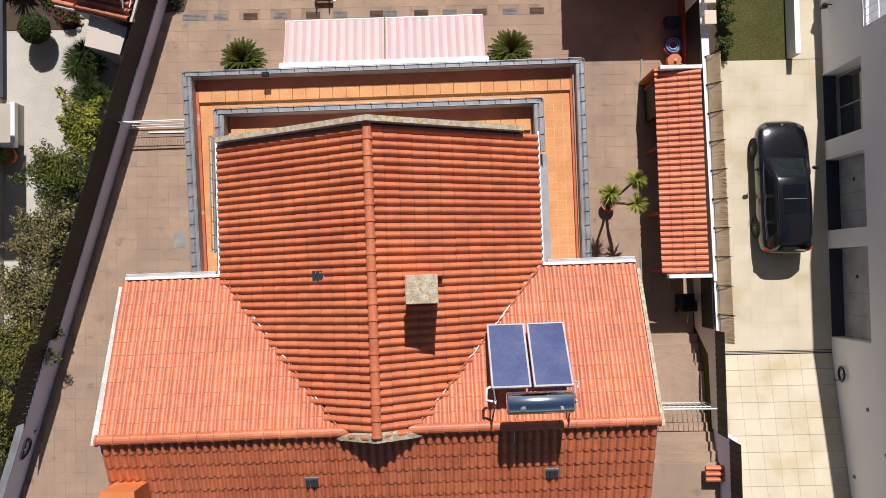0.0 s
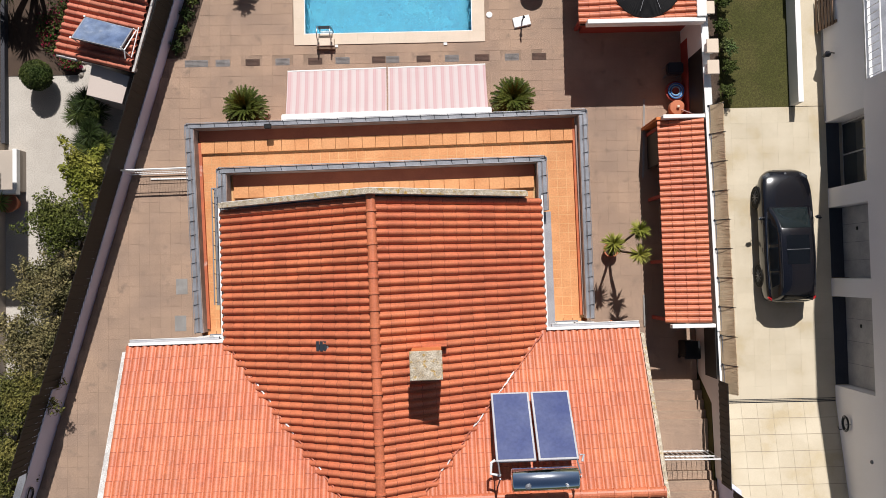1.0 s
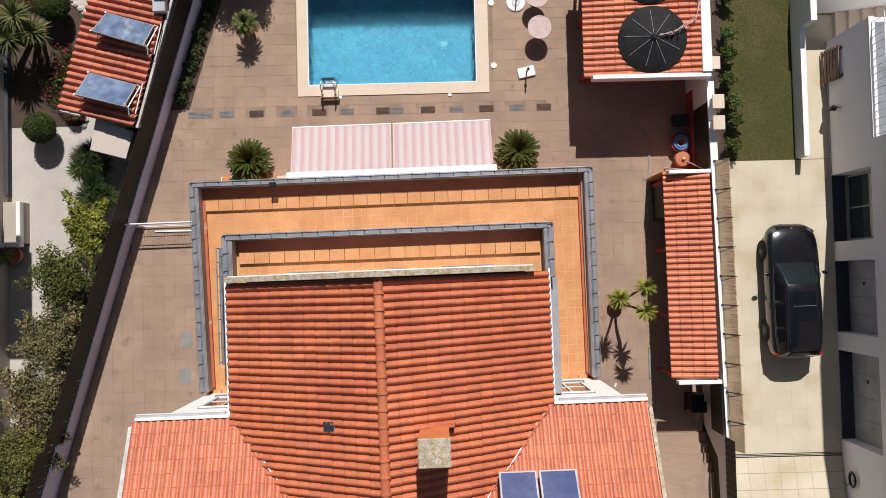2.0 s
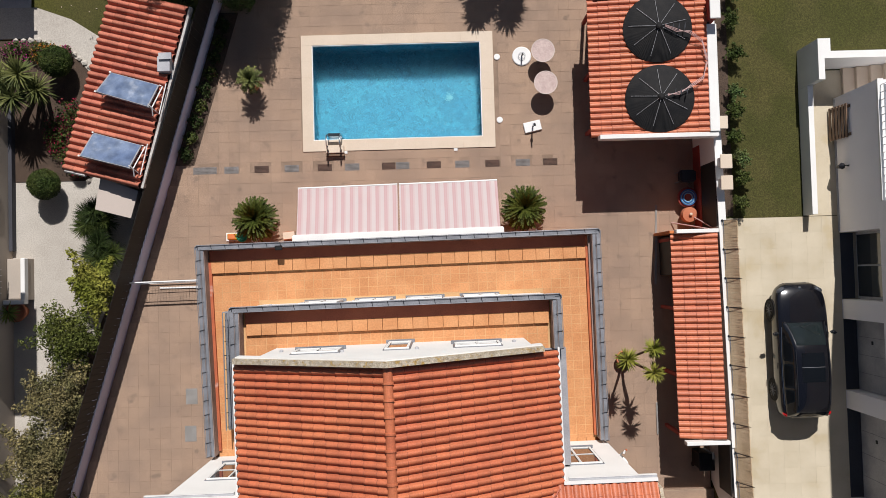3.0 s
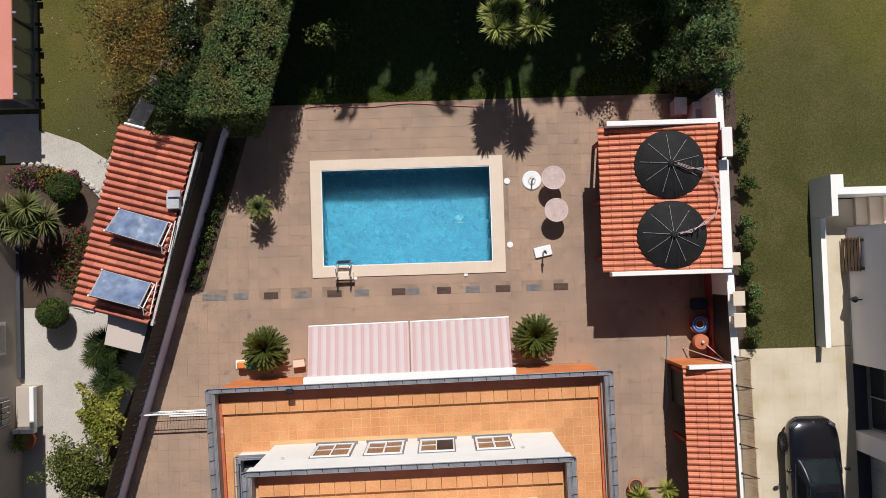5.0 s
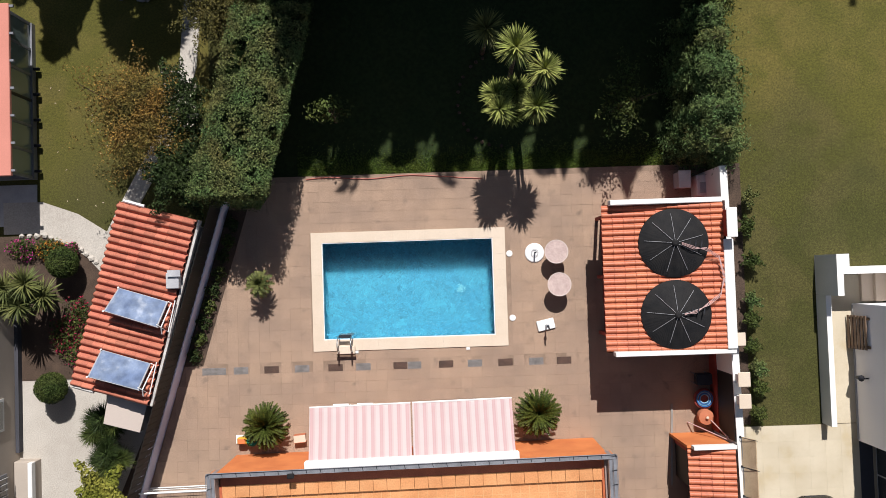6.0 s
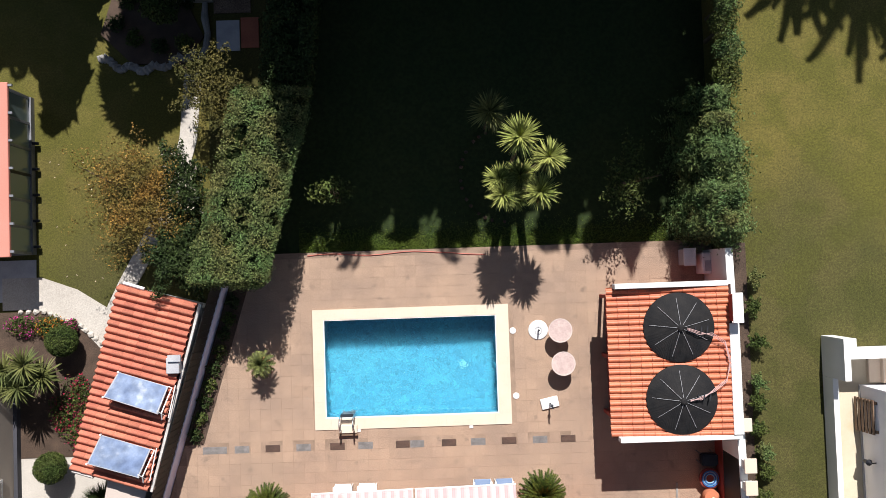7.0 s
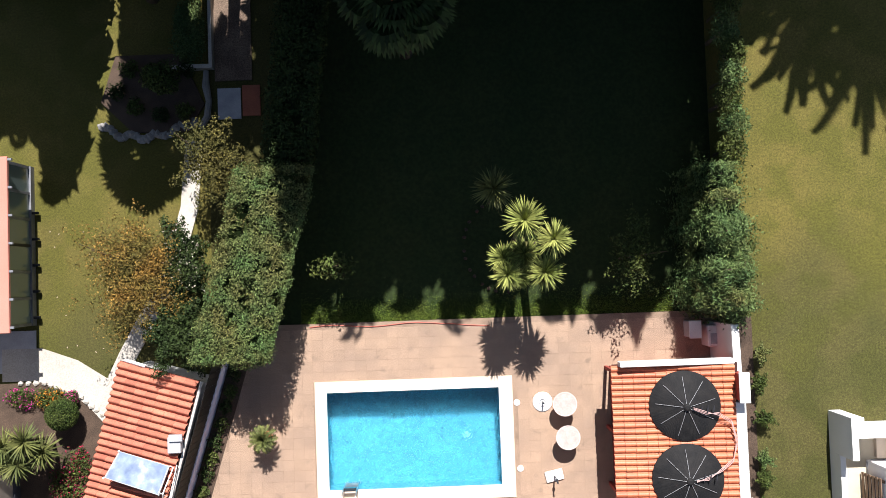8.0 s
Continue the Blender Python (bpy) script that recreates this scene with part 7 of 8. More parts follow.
        # Grey in place of whitish stone: tree shade put into the colour.
        part("stone", bm, REPAIR, st)
    structure(part("rockery_soil", prism([(-13.6, 26.2), (-12.4, 25.0), (-10.3, 24.95), (-9.6, 26), (-10.5, 28), (-13, 28)], L - 0.1, L + 0.1), SOIL), "dark soil of the rockery", "soil bed")
    # Pale edge given a grey colour that stands for its shade.
    structure(part("rockery_wall", tube([(-9.5, 27.3, L + 0.12), (-9.52, 26.7, L + 0.14), (-9.42, 26.1, L + 0.12), (-9.5, 25.5, L + 0.13), (-9.78, 25.05, L + 0.1)], [0.10, 0.15, 0.12, 0.14, 0.11], 8), REPAIR), "pale curved stone edge of the rockery, greyed for its shade", "wall")
    structure(part("bed_wall", prism([(-9.33, 27.35), (-9.20, 27.35), (-9.20, 31), (-9.33, 31), (-9.33, 27.5), (-10.8, 27.5), (-10.8, 27.35)], L, L + 0.35), COBBLE), "low stone edge of a bed", "wall")
    structure(part("gravel_strip", cube(-9.19, -7.75, 26.9, 33.0, L - 0.1, L + 0.04), GRAVEL), "brown gravel strip beside the bed", "gravel")
    structure(part("red_slab", bevelled(cube(-8.15, -7.45, 25.5, 26.7, L, L + 0.05), 0.01), REDBROWN), "red-brown painted slab beside the concrete pad", "paving")
    structure(part("concrete_pad", cube(-9.1, -8.2, 25.4, 26.6, L, L + 0.06), ZINC_L), "grey concrete pad", "paving")


build_left_garden()


def build_left_shed():
    sh = thing("garden_shed", pose(0, 0, 0), "long garden shed with a weathered barrel-tiled roof beside the fence", "shed")
    tl, e1, e2 = Vector((-11.98, 16.45, 1.88)), Vector((-0.273, -0.962, 0)), Vector((0.965, -0.263, 0.10))
    up = e2.normalized()
    L = 6.72
    W = 2.9
    c = [tl, tl + e1 * L, tl + e1 * L + e2 * W, tl + e2 * W]
    bm = bmesh.new()
    lo = [bm.verts.new(p - Vector((0, 0, 0.14))) for p in c]
    hi = [bm.verts.new(p) for p in c]
    bm.faces.new(lo[::-1])
    bm.faces.new(hi)
    for i in range(4):
        bm.faces.new((lo[i], lo[(i + 1) % 4], hi[(i + 1) % 4], hi[i]))
    bmesh.ops.recalc_face_normals(bm, faces=bm.faces[:])
    roof = part("roof", bm, UNDER, sh, "weathered red barrel-tiled roof")
    lay_tiles(roof, tl - up * 0.06, e1, up, 27, 7, lambda a, b: True, lambda c, r: True, TILE_OLD, TILE_OLD, tw=L / 27, tl=W / 7, seed=41, high=1.5)
    inner = [p + (sum(c, Vector()) / 4 - p) * 0.07 for p in c]
    part("wall", prism([(p.x, p.y) for p in inner], -0.6, 1.78), WHITE_D, sh, "off-white shed wall")
    a, b = c[3], c[2]
    part("eaves_wall", prism([(a.x + 0.02, a.y), (a.x + 0.1, a.y - 0.02), (b.x + 0.1, b.y - 0.02), (b.x + 0.02, b.y)][::-1], 2.0, 2.22), OLD_WHITE, sh, "weathered wall along the upper edge")
    part("ridge_board", tube([c[0] + Vector((0.1, 0.04, 0.06)), c[0] + e2 * 0.9 + Vector((0, 0.04, 0.06))], 0.06, 6), WHITE_D, sh)
    part("fascia", tube([c[1] + Vector((0, -0.03, 0.04)), c[1] + e2 * 0.8 + Vector((0, -0.03, 0.04))], 0.06, 6), OLD_WHITE, sh)
    v = part("vent_box", bevelled(cube(-10.25, -9.8, 13.3, 13.85, 1.9, 2.5), 0.02), ZINC_L, sh, "grey square roof vent")
    part("vent_cap", cube(-10.17, -9.72, 13.72, 13.95, 2.505, 2.58), ZINC_L, v)
    # tilted solar panels
    for corners, s in ((((-12.01, 13.4, 2.22), (-10.23, 12.85, 2.36), (-10.47, 11.99, 2.8), (-12.36, 12.61, 2.66)), 1), (((-12.66, 11.25, 2.22), (-10.88, 10.72, 2.36), (-11.16, 9.86, 2.8), (-12.96, 10.36, 2.66)), 2)):
        p = thing("solar_collector", pose(0, 0, 0), "tilted bluish solar water collector on the shed roof", "solar collector", "solar collectors on the shed")
        q = [Vector(k) for k in corners]
        n = (q[1] - q[0]).cross(q[3] - q[0]).normalized()
        n = n if n.z > 0 else -n
        def slabbed(pts, d0, d1, name, mat, label=""):
            bm = bmesh.new()
            lo = [bm.verts.new(k + n * d0) for k in pts]
            hi = [bm.verts.new(k + n * d1) for k in pts]
            bm.faces.new(lo[::-1])
            bm.faces.new(hi)
            for i in range(4):
                bm.faces.new((lo[i], lo[(i + 1) % 4], hi[(i + 1) % 4], hi[i]))
            bmesh.ops.recalc_face_normals(bm, faces=bm.faces[:])
            return part(name, bm, mat, p, label)
        slabbed(q, -0.07, 0.0, "frame", ZINC)
        m = sum(q, Vector()) / 4
        slabbed([k + (m - k) * 0.05 for k in q], 0.002, 0.006, "glass", PANEL_GLASS, "bluish glass with sky reflections in its colour")
        for k in (q[2], q[3]):
            part("leg", tube([k, (k.x, k.y, 1.98)], 0.018, 6), ZINC_L, p)
        k = q[2]
        part("pipe", tube([q[1], q[1] + Vector((0.12, -0.05, 0)), k + Vector((0.1, 0, -0.1)), k + Vector((0.05, -0.25, -0.3))], 0.022, 6), PLASTIC, p, "white pipe")
        part("pipe", tube([k + Vector((-0.02, 0.1, -0.02)), k + Vector((0.25, -0.2, -0.35)), k + Vector((0.5, 0.9, -0.4))], 0.02, 6), PLASTIC, p, "white pipe")
        for e in (q[0], q[3]):
            part("corner_cap", lathe([(0.035, 0), (0.035, 0.05)], 8, None, tuple(e)), PLASTIC, p)
    bx = thing("storage_box", pose(0, 0, 0), "beige flat-topped storage cupboard beside the shed", "cupboard")
    pts = [(-12.89, 8.55), (-11.59, 8.19), (-11.3, 9.19), (-12.67, 9.7)]
    part("body", prism([(x * 0.97 + -12.1 * 0.03, y * 0.97 + 8.9 * 0.03) for x, y in pts], -0.6, 1.6), BEIGE, bx)
    part("lid", bevelled(prism(pts, 1.603, 1.66), 0.01), BEIGE, bx, "beige lid")


BEIGE = surface("beige_plastic", (0.48, 0.41, 0.36), (0.45, 0.38, 0.33), fine=40, grain=0.04, rough=0.6)
# Mottle and pale patches put sky reflections into the glass colour.
PANEL_GLASS = surface("reflection_tinted_glass", (0.12, 0.165, 0.27), (0.20, 0.25, 0.345), big=2.2, fine=20, grain=0.06, rough=0.22, metal=0.3, bump=0, mid=(3.0, 0.2), stain=(0.33, 0.37, 0.45), stain_scale=2.2, stain_from=0.6)
build_left_shed()


def build_left_house():
    lh = thing("left_house", pose(0, 0, 0), "beige neighbouring house with a low porch ledge", "house")
    part("wall", cube(-22, -17.12, -14, 13.2, -0.62, 4.2), BEIGE_W, lh, "beige rendered wall")
    part("plinth", cube(-17.12, -16.98, 7.2, 13.2, -0.62, -0.3), BLUE_GREY, lh)
    pc = part("porch_ledge", bevelled(cube(-17.1, -16.3, 5.3, 6.9, -0.62, -0.12), 0.02), BEIGE_W, lh, "white porch step")
    part("rail_wall", bevelled(cube(-16.45, -16.28, 5.3, 6.9, -0.12, 0.15), 0.02), WHITE, pc)
    part("end_wall", bevelled(cube(-17.1, -16.28, 5.15, 5.32, -0.12, 0.2), 0.02), WHITE, pc)
    w = part("window", cube(-17.13, -17.06, 5.5, 6.6, 0.4, 1.6), ZINC, lh, "window with dark bars")
    part("pane", cube(-17.06, -17.05, 5.58, 6.52, 0.48, 1.52), PANE, w)
    for i in range(5):
        part("window_bar", tube([(-17.0, 5.6 + i * 0.22, 0.42), (-17.0, 5.6 + i * 0.22, 1.58)], 0.012, 5), PLASTIC, w)
    w = part("window", cube(-17.13, -17.08, 8.2, 9.4, 0.5, 1.7), WHITE, lh, "white-framed window")
    part("pane", cube(-17.08, -17.07, 8.3, 9.3, 0.6, 1.6), PANE, w)
    part("roof_slab", cube(-22, -15.75, 6.6, 10.4, 5.6, 6.0), BEIGE_W, lh, "projecting flat roof of the upper storey")
    part("roof_slab", cube(-22, -17.0, -14, 6.597, 5.6, 6.0), BEIGE_W, lh, "flat roof of the upper storey")
    part("upper_wall", cube(-22, -17.12, -14, 10.2, 4.2, 5.6), BEIGE_W, lh)
    pt = thing("planter", pose(-16.75, 4.85, -0.6), "orange clay planter with a spiky plant", "planter")
    pot(pt, 0.36, 0.55)
    blades("plant", [((-0.15, 0, 0.75), 0.45, 45, 0.12)], LEAF_COR, pt, 501, 0.025)
    # garden room with a pink roof
    gr = thing("garden_room", pose(0, 0, 0), "garden room with a salmon roof edge and tall glass panes", "garden room")
    part("roof", bevelled(cube(-22, -16.02, 17.55, 23.85, 1.58, 1.72), 0.02), SALMON, gr, "salmon pink roof")
    part("base", cube(-22, -16.28, 17.7, 23.8, -0.62, -0.35), ZINC, gr)
    part("back_wall", cube(-22, -20, 17.7, 23.8, -0.35, 1.55), BEIGE_W, gr)
    for i in range(7):
        y = 17.75 + i * 1.0
        part("rafter_end", cube(-16.06, -15.88, y - 0.04, y + 0.04, 1.60, 1.69), ZINC, gr)
        part("post", cube(-16.42, -16.32, y - 0.05, y + 0.05, -0.35, 1.56), DARK if i == 3 else ZINC, gr)
        if i < 6:
            part("pane", cube(-16.39, -16.36, y + 0.055, y + 0.945, -0.35, 1.54), TEAL, gr, "greenish glass pane")
        if i < 5:
            part("bracket", cube(-16.28, -16.05, y + 0.2, y + 0.3, -0.5, -0.38), DARK, gr)
    structure(part("room_terrace", cube(-18, -16.3, 15.9, 17.5, -0.7, -0.57), ZINC_L), "grey terrace beside the garden room", "paving")


BEIGE_W = surface("beige_render", (0.42, 0.36, 0.30), (0.37, 0.32, 0.27), fine=40, grain=0.05)
SALMON = surface("salmon_paint", (0.55, 0.22, 0.17), (0.5, 0.2, 0.15), fine=30, grain=0.05)
TEAL = glassy("greenish_glass", (0.17, 0.22, 0.21), 0.1)
build_left_house()


# ---- tall trees beyond the garden, whose shade lies over the lawn ----
def tall_tree(x, y, h, r, seed, name="tall_tree", palm=False, low=0.12, full=False):
    t = thing(name, pose(x, y, -0.1), "tall palm behind the garden" if palm else "tall dense dark evergreen tree behind the garden", "palm" if palm else "tree", "tall trees behind the garden")
    if palm:
        trunk(t, [(0, 0, 0), (0.1, 0, h * 0.5), (0, 0, h - 0.5)], [0.28, 0.22, 0.2], 10)
        if name == "fan_palm":
            fan_crown("crown", (0, 0, h - 0.5), 46, r, LEAF_DK, t, seed)
        else:
            fronds("crown", (0, 0, h - 0.5), 46 if full else 60, r, LEAF_DK, t, seed, rise=1.4, droop=1.3 if full else 1.7, pairs=48 if full else 40, leaflet=0.5 if full else 0.62, wide=0.07 if full else 0.045)
    else:
        trunk(t, [(0, 0, 0), (0.1, 0.1, h * 0.5), (0, 0, h * 0.92)], [0.32, 0.22, 0.05], 10)
        bl = []
        n = 26
        for i in range(n):
            f = i / (n - 1)
            z = h * (low + (0.96 - low) * f)
            rr = r * (0.95 - 0.62 * f ** 1.6)
            a = i * 2.4
            bl.append(((math.cos(a) * rr * 0.5, math.sin(a) * rr * 0.5, z), (rr * 0.62, rr * 0.62, h * 0.075)))
            if i % 3 == 0:
                part("limb", tube([(0, 0, z - 0.6), (math.cos(a) * rr * 0.5, math.sin(a) * rr * 0.5, z)], [0.09, 0.03], 5), BARK, t)
        leaf_cloud("crown", bl, 5200, 0.42, LEAF_DK, t, seed, shell=0.25)
    return t


def build_tall_trees():
    row = [(-5.2, 32.0, 16.60, 2.3), (-3.4, 31.6, 16.90, 2.2), (-1.4, 32.2, 16.60, 2.3), (0.4, 31.8, 17.00, 2.2), (2.3, 32.2, 16.80, 2.3), (4.2, 31.8, 17.00, 2.2), (6.1, 32.3, 18.0, 2.3), (7.4, 33.0, 18.7, 2.3)]
    back = [(-4.0, 35.2, 18.0, 3.0), (-0.8, 35.6, 18.0, 3.2), (2.6, 35.4, 18.0, 3.2), (5.6, 35.8, 18.0, 3.0), (-6.6, 35.0, 16.6, 1.9), (9.8, 35.5, 13.0, 2.0)]
    between = [(-4.3, 31.9, 15.3, 1.7), (-2.4, 32.0, 15.5, 1.6), (-0.5, 32.1, 15.3, 1.7), (1.35, 32.0, 15.5, 1.6), (3.25, 32.1, 15.4, 1.7), (5.15, 32.1, 15.5, 1.6), (6.8, 32.6, 15.3, 1.7)]
    for i, (x, y, h, r) in enumerate(row + back + between):
        tall_tree(x + 0.9, y, h - 0.85, r, 600 + i)
    for i, (x, y, h, r) in enumerate(((-18.0, 32.5, 8.4, 2.2), (-15.2, 31.6, 10.2, 1.6), (-11.7, 33.4, 9.6, 1.2), (-11.6, 31.8, 9.6, 1.2), (-11.9, 35.8, 11.5, 1.3), (-16.2, 36.0, 12.4, 2.2))):
        tall_tree(x + 0.6, y, h - 0.7, r, 620 + i)
    tall_tree(-1.75, 27.6, 6.6, 1.9, 640, "fan_palm", True)
    tall_tree(-11.35, 30.1, 6.4, 2.1, 645, "fan_palm", True)
    # Two unseen palms added to dapple the gravel strip with shade.
    tall_tree(-9.3, 31.8, 5.4, 2.2, 647, "date_palm", True)
    tall_tree(-8.2, 32.6, 7.2, 2.5, 646, "date_palm", True)
    tall_tree(13.7, 36.5, 10.5, 4.0, 641, "date_palm", True, full=True)
    tall_tree(16.0, 36.5, 11.3, 4.4, 642, "date_palm", True, full=True)
    tall_tree(13.4, 38.9, 10.5, 4.0, 648, "date_palm", True, full=True)
    tall_tree(16.3, 39.3, 11.3, 4.2, 649, "date_palm", True, full=True)
    tall_tree(18.8, 36.0, 11.5, 4.4, 643, "date_palm", True, full=True)


build_tall_trees()


def build_lawn_tufts():
    """A fringe of longer grass at the sunlit edge of the lawn, its colour raised to read as lit."""
    rng = np.random.default_rng(5)
    n = 16000
    x = rng.uniform(-6.0, 8.0, n)
    y = 17.42 + np.abs(rng.normal(size=n)) * 0.4
    h = rng.uniform(0.05, 0.13, n)
    a = rng.uniform(0, 6.28, n)
    v, f = [], []
    for i in range(n):
        dx, dy = math.cos(a[i]) * 0.012, math.sin(a[i]) * 0.012
        v += [(x[i] - dx, y[i] - dy, -0.07), (x[i] + dx, y[i] + dy, -0.07), (x[i] + dy * 3, y[i] - dx * 3, -0.07 + h[i])]
        f.append((3 * i, 3 * i + 1, 3 * i + 2))
    return from_lists("grass", v, f, GRASS_E, None, "stuff", "longer grass at the edge of the lawn")


tagged(build_lawn_tufts(), category="grass")


def build_fallen_leaves():
    """A few pale dry leaves lying on the lawn beside the shed."""
    rnd = random.Random(77)
    v, f = [], []
    for i in range(28):
        x, y, a = rnd.uniform(-15.8, -12.2), rnd.uniform(16.4, 21.5), rnd.uniform(0, 6.28)
        dx, dy = math.cos(a) * 0.04, math.sin(a) * 0.04
        k = len(v)
        v += [(x - dx, y - dy, -0.6), (x + dy * 0.4, y - dx * 0.4, -0.585), (x + dx, y + dy, -0.595), (x - dy * 0.4, y + dx * 0.4, -0.585)]
        f.append((k, k + 1, k + 2, k + 3))
    return from_lists("fallen_leaves", v, f, CREAM, None, "stuff", "pale dry leaves scattered on the lawn")


tagged(build_fallen_leaves(), category="leaves")


# ---- small things ----
def build_small_things():
    # parasol base and two tables
    pb = thing("parasol_base", pose(2.94, 14.2, 0), "round white parasol base with a short dark pole", "parasol base")
    part("base", lathe([(0.36, 0), (0.37, 0.03), (0.34, 0.055), (0.08, 0.06)], 28), PLASTIC, pb, "white round base")
    part("sleeve", tube([(0, 0, 0.1), (0, 0, 0.42)], 0.03, 8), DARK, pb)
    part("ring", lathe([(0.13, 0.095), (0.14, 0.115), (0.12, 0.115)], 20, caps=False), ZINC_L, pb)
    for x, y in ((3.67, 14.2), (3.74, 12.98)):
        t = thing("round_table", pose(x, y, 0), "round pinkish stone-topped garden table", "table", "round garden tables")
        part("tabletop", lathe([(0.42, 0.70), (0.44, 0.715), (0.44, 0.735), (0.43, 0.74)], 32), MARBLE, t, "pinkish stone top with white rim")
        part("rim", lathe([(0.435, 0.738), (0.445, 0.748), (0.415, 0.748), (0.415, 0.741)], 32, caps=False), RIM, t)
        part("column", tube([(0, 0, 0.04), (0, 0, 0.70)], 0.035, 8), DARK, t)
        part("foot", lathe([(0.2, 0), (0.2, 0.03), (0.05, 0.06)], 16), DARK, t)
    s = thing("pool_shower", pose(3.27, 11.45, 0, 0, 0, 12), "poolside shower post on a white rectangular base", "shower")
    part("base", bevelled(cube(-0.33, 0.33, -0.2, 0.2, 0, 0.09), 0.02), PLASTIC, s, "white base slab")
    part("post", tube([(0, -0.02, 0.08), (0, -0.02, 0.75), (0, -0.1, 0.8)], 0.03, 8), DARK, s, "dark post")
    part("tap", lathe([(0.06, 0), (0.06, 0.05)], 10, None, (0, -0.02, 0.55)), STEEL, s)
    ld = thing("pool_ladder", pose(-4.33, 11.0, 0.035), "steel pool ladder over a white boarding step", "ladder")
    for x in (-0.25, 0.25):
        part("handrail", tube([(x, -0.28, 0.0), (x, -0.28, 0.55), (x, -0.2, 0.72), (x, 0.0, 0.78), (x, 0.2, 0.68), (x, 0.28, 0.4), (x, 0.28, -1.0)], 0.022, 8), STEEL, ld, "bent steel handrail", True)
    for z in (-0.25, -0.5, -0.75):
        part("rung", bevelled(cube(-0.24, 0.24, 0.24, 0.32, z, z + 0.03), 0.008), STEEL, ld)
    part("top_tread", bevelled(cube(-0.24, 0.24, 0.22, 0.34, 0.3, 0.34), 0.008), PANE, ld)
    part("boarding_step", bevelled(cube(-0.34, 0.34, -0.40, -0.1, 0.003, 0.2), 0.02), CREAM, ld, "cream boarding step")
    part("step_edge", cube(-0.36, 0.36, -0.5, -0.405, 0.003, 0.14), WOOD, ld, "brown step edge")
    # chairs below the awning
    for x, m in ((-4.55, PLASTIC), (-3.65, PLASTIC), (0.62, BLUE), (1.42, BLUE)):
        c = thing("sun_lounger", pose(x, 7.72, 0), "white reclining chair with a blue cushion below the awning" if m is BLUE else "white reclining chair below the awning", "lounger", "loungers below the awning")
        part("seat", bevelled(cube(-0.3, 0.3, 0.1, 1.05, 0.34, 0.4), 0.015), m, c)
        bm = bevelled(cube(-0.3, 0.3, -0.6, 0.0, -0.02, 0.04), 0.015)
        bmesh.ops.transform(bm, matrix=pose(0, 0.1, 0.38, -50), verts=bm.verts[:])
        part("backrest", bm, m, c)
        for sx in (-0.32, 0.32):
            part("armrest", bevelled(cube(sx - 0.04, sx + 0.04, 0.1, 1.0, 0.55, 0.58), 0.01), PLASTIC, c)
            for y in (0.15, 0.95):
                part("leg", tube([(sx, y, 0), (sx, y, 0.56)], 0.02, 6), PLASTIC, c)
    # jar with hose, clay pot, bin, toys
    j = thing("hose_bowl", pose(9.05, 8.52, 0), "coiled blue hose in a round dark tub", "hose")
    pot(j, 0.36, 0.4, RED, "tub", "dark red tub")
    for i in range(4):
        r = 0.16 + 0.045 * i
        part("hose_loop", tube([(r * math.cos(a), r * math.sin(a), 0.42 + 0.04 * (i % 2)) for a in (math.tau * k / 20 for k in range(21))], 0.02, 6), BLUE_HOSE if i % 2 else PALE_BLUE, j, "blue hose loop")
    j = thing("clay_jar", pose(9.05, 7.86, 0), "lidded pinkish clay jar beside the red wall", "jar")
    part("body", lathe([(0.18, 0), (0.29, 0.3), (0.28, 0.5), (0.25, 0.55)], 24), CLAY, j, "", True)
    part("lid", lathe([(0.28, 0.55), (0.28, 0.58), (0.12, 0.61), (0.05, 0.62), (0.05, 0.67)], 24), CLAY, j, "clay lid with a pale knob")
    part("knob", lathe([(0.05, 0.67), (0.06, 0.7), (0.03, 0.73)], 10), CREAM, j)
    for a, b in (((8.5, 7.6, 0.05), (9.4, 7.25, 1.6)), ((9.2, 7.75, 0.6), (9.45, 7.3, 1.7))):
        p = thing("wooden_pole", pose(0, 0, 0), "thin reddish pole leaning on the wall", "pole")
        part("pole", tube([a, b], 0.022, 6), PINK, p)
    g = thing("barbecue", pose(8.95, 9.3, 0), "dark covered barbecue under the roof's shade", "barbecue")
    part("body", bevelled(cube(-0.3, 0.3, -0.22, 0.22, 0.5, 0.85), 0.05, 2), DARK, g)
    for sx in (-0.25, 0.25):
        for sy in (-0.18, 0.18):
            part("leg", tube([(sx, sy, 0), (sx, sy, 0.5)], 0.02, 6), ZINC, g)
    b = thing("wheeled_bin", pose(9.2, -1.3, 0), "black wheeled bin at the foot of the wall", "bin")
    part("body", bevelled(prism([(-0.26, -0.3), (0.26, -0.3), (0.26, 0.3), (-0.26, 0.3)], 0.06, 0.95), 0.03), BLACK, b)
    part("lid", bevelled(cube(-0.29, 0.29, -0.34, 0.33, 0.95, 1.0), 0.02), BLACK, b)
    for sx in (-0.24, 0.24):
        w = lathe([(0.09, -0.03), (0.09, 0.03)], 12)
        bmesh.ops.transform(w, matrix=pose(sx, -0.3, 0.09, 0, 90, 0), verts=w.verts[:])
        part("wheel", w, RUBBER, b)
    r = thing("post_box_roof", pose(9.55, -7.3, 1.15), "small red-tiled gate pier cap by the steps", "pier")
    part("pier", cube(-0.2, 0.2, -0.2, 0.2, 0.66, 0.95), WHITE, r)
    part("cap", bevelled(cube(-0.36, 0.3, -0.3, 0.28, 0.95, 1.07), 0.03), TILE, r, "red tile cap")
    for i in range(3):
        part("cap_tile", tube([(-0.36, -0.2 + i * 0.2, 1.08), (0.3, -0.2 + i * 0.2, 1.11)], 0.07, 8), TILE, r)
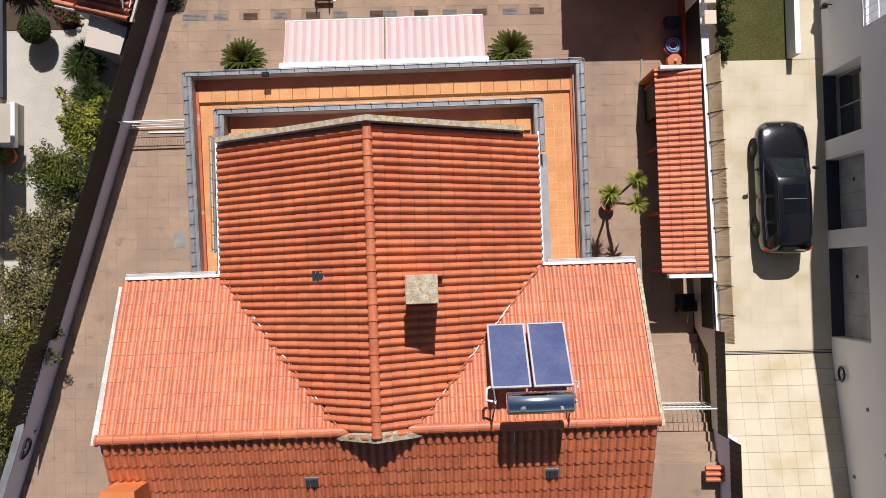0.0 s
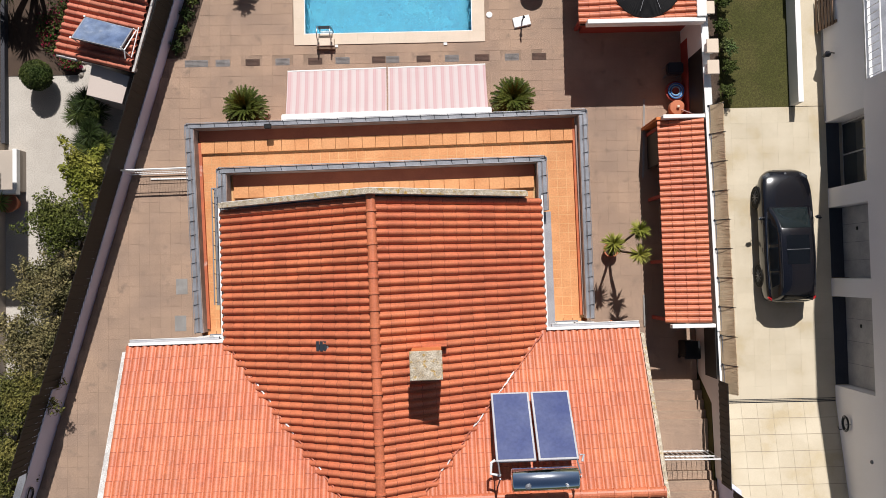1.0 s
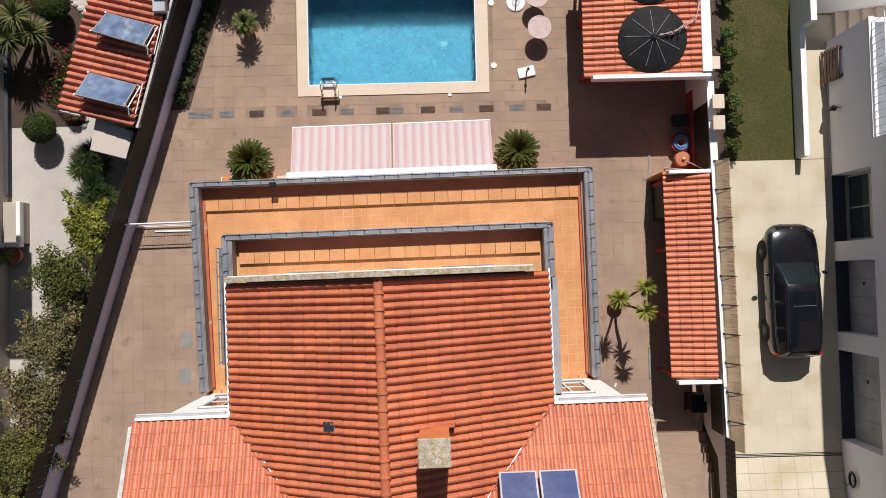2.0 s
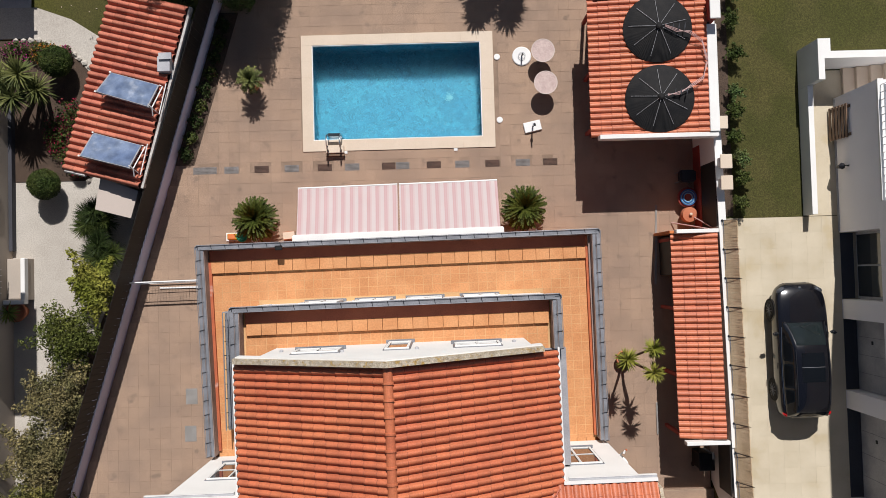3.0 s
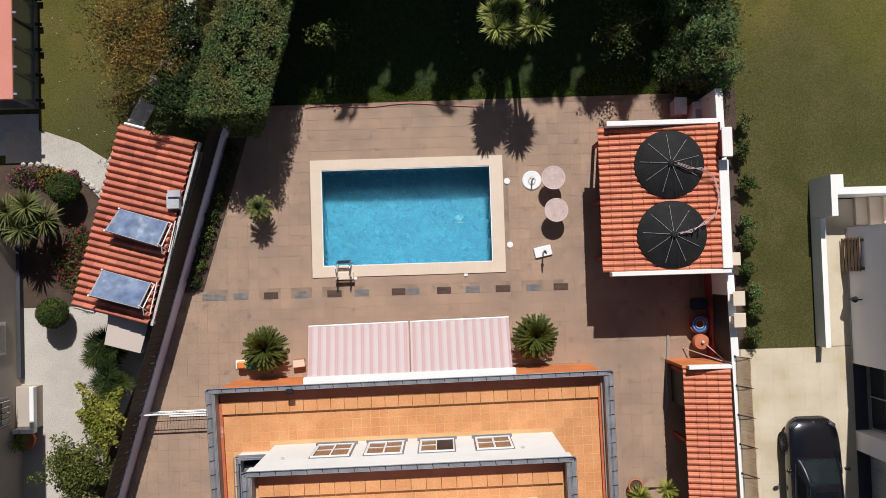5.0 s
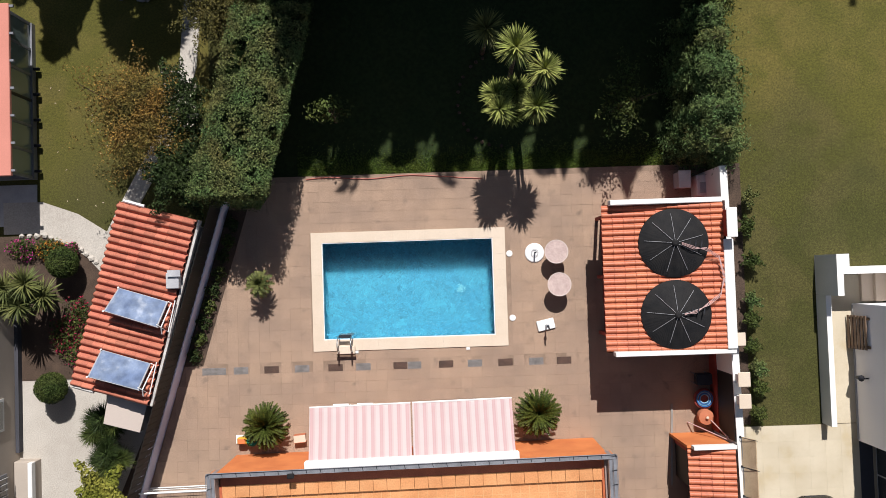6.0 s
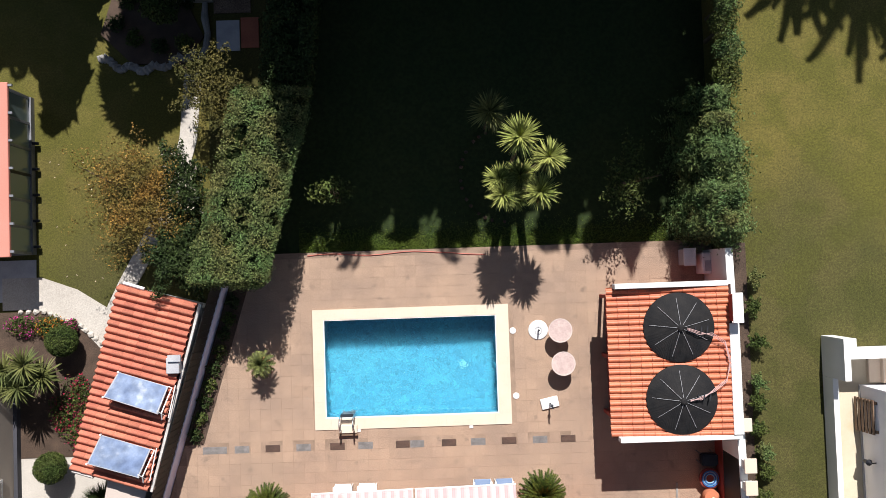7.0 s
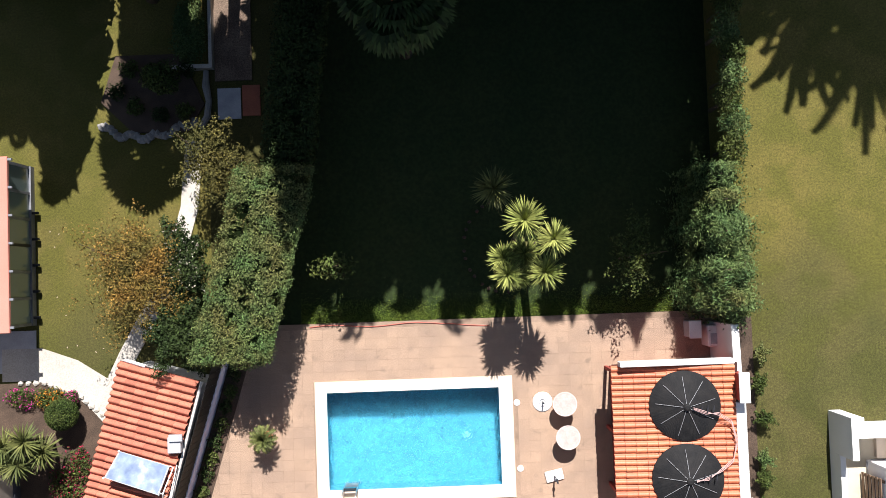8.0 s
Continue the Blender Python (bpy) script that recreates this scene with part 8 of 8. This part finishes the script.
    a = thing("pump_box", pose(8.55, 16.75, 0), "pale grey pump housing behind the pool house", "box")
    part("body", bevelled(cube(-0.2, 0.2, -0.3, 0.3, 0, 0.75), 0.03), ZINC_L, a)
    part("lid", bevelled(cube(-0.23, 0.23, -0.33, 0.33, 0.75, 0.8), 0.015), WHITE_D, a)
    a = thing("wash_basin", pose(9.25, 16.5, 0), "pale stone wash basin against the wall", "basin")
    part("body", bevelled(cube(-0.25, 0.25, -0.4, 0.4, 0, 0.8), 0.04), WHITE_D, a)
    part("bowl", bevelled(cube(-0.17, 0.17, -0.3, 0.1, 0.8, 0.84), 0.02), ZINC_L, a)
    t = thing("toy_house", pose(-8.3, 7.5, 0), "small yellow and orange plastic toy house on a white base", "toy")
    part("base", bevelled(cube(-0.3, 0.25, -0.16, 0.16, 0, 0.05), 0.01), PLASTIC, t)
    part("body", bevelled(cube(-0.18, 0.18, -0.12, 0.12, 0.05, 0.36), 0.03), YELLOW, t, "yellow body")
    part("roof", bevelled(cube(-0.14, 0.14, -0.1, 0.1, 0.36, 0.42), 0.02), ORANGE, t, "orange roof")
    part("door", cube(-0.12, 0.12, -0.126, -0.12, 0.06, 0.3), DARK, t)
    t = thing("green_pot", pose(-7.92, 7.5, 0), "green glazed flower pot by the terrace wall", "pot")
    pot(t, 0.2, 0.35, GREEN)
    for x, y in ((-7.5, 7.42), (3.15, 7.45)):
        t = thing("white_bowl", pose(x, y, 0), "shallow white bowl on the paving", "bowl", "white bowls")
        part("bowl", lathe([(0.08, 0), (0.15, 0.07), (0.16, 0.1), (0.14, 0.1), (0.07, 0.03)], 18), PLASTIC, t)
    t = thing("wooden_crate", pose(-6.15, 7.5, 0, 0, 0, 5), "small pale wooden crate by the wall", "crate")
    for z in (0.02, 0.12, 0.22):
        for y in (-0.14, 0.14):
            part("board", cube(-0.22, 0.22, y - 0.01, y + 0.01, z, z + 0.07), CLAY, t)
    part("lid", cube(-0.22, 0.22, -0.13, 0.13, 0.27, 0.29), CREAM, t)
    h = thing("garden_hose", pose(0, 0, 0), "thin red hose lying along the edge of the lawn", "hose")
    pts = [(-5.7 + 0.45 * i, 17.28 + 0.05 * math.sin(i * 0.9) + (0.0 if i < 12 else -0.07 * (i - 12)), 0.02) for i in range(16)]
    part("tube", tube(pts, 0.018, 6), RED_HOSE, h)
    # flood lamp on the parapet
    f = thing("flood_lamp", HM @ pose(-4.1, 3.0, 3.32), "small black flood lamp on the terrace parapet", "lamp")
    part("head", bevelled(cube(-0.12, 0.12, -0.1, 0.06, 0.0, 0.1), 0.02), BLACK, f)
    part("bracket", tube([(0, 0, -0.04), (0, 0.02, 0.05)], 0.02, 6), DARK, f)
    # hose hung on the slanting wall
    hb = thing("hung_hose", pose(*along_wall(-6.2, -0.03, 0.75), 0, 0, -17.1), "dark coiled hose hanging on the grey boundary wall", "hose")
    for i in range(4):
        a0, b0 = 0.34 + 0.025 * i, 0.15 + 0.025 * i
        pts = [(0.02 + 0.02 * (i % 2), -a0 * math.cos(a), b0 * math.sin(a) + 0.08 * math.cos(2 * a)) for a in (math.tau * k / 22 for k in range(23))]
        part("loop", tube(pts, 0.014, 6), DARK, hb)
    part("hook", tube([(-0.1, 0, 0.15), (0.08, 0, 0.16), (0.08, 0, 0.22)], 0.015, 5), ZINC, hb)


RIM = surface("pale_stone_rim", (0.56, 0.47, 0.43), fine=30, grain=0.08)
MARBLE = surface("pink_marble", (0.50, 0.39, 0.355), (0.43, 0.325, 0.30), big=6, fine=25, grain=0.12, rough=0.4)
BLUE = surface("blue_cushion", (0.20, 0.28, 0.42), fine=40, grain=0.05)
BLUE_HOSE = surface("blue_hose", (0.03, 0.16, 0.45), fine=40, grain=0.05, rough=0.4)
PALE_BLUE = surface("pale_blue_hose", (0.30, 0.50, 0.62), fine=40, grain=0.05, rough=0.4)
YELLOW = surface("yellow_plastic", (0.62, 0.36, 0.03), fine=40, grain=0.03, rough=0.4)
GREEN = surface("green_glaze", (0.02, 0.22, 0.13), fine=40, grain=0.05, rough=0.3)
RED_HOSE = surface("red_hose", (0.45, 0.10, 0.07), fine=40, grain=0.05, rough=0.5)
build_small_things()
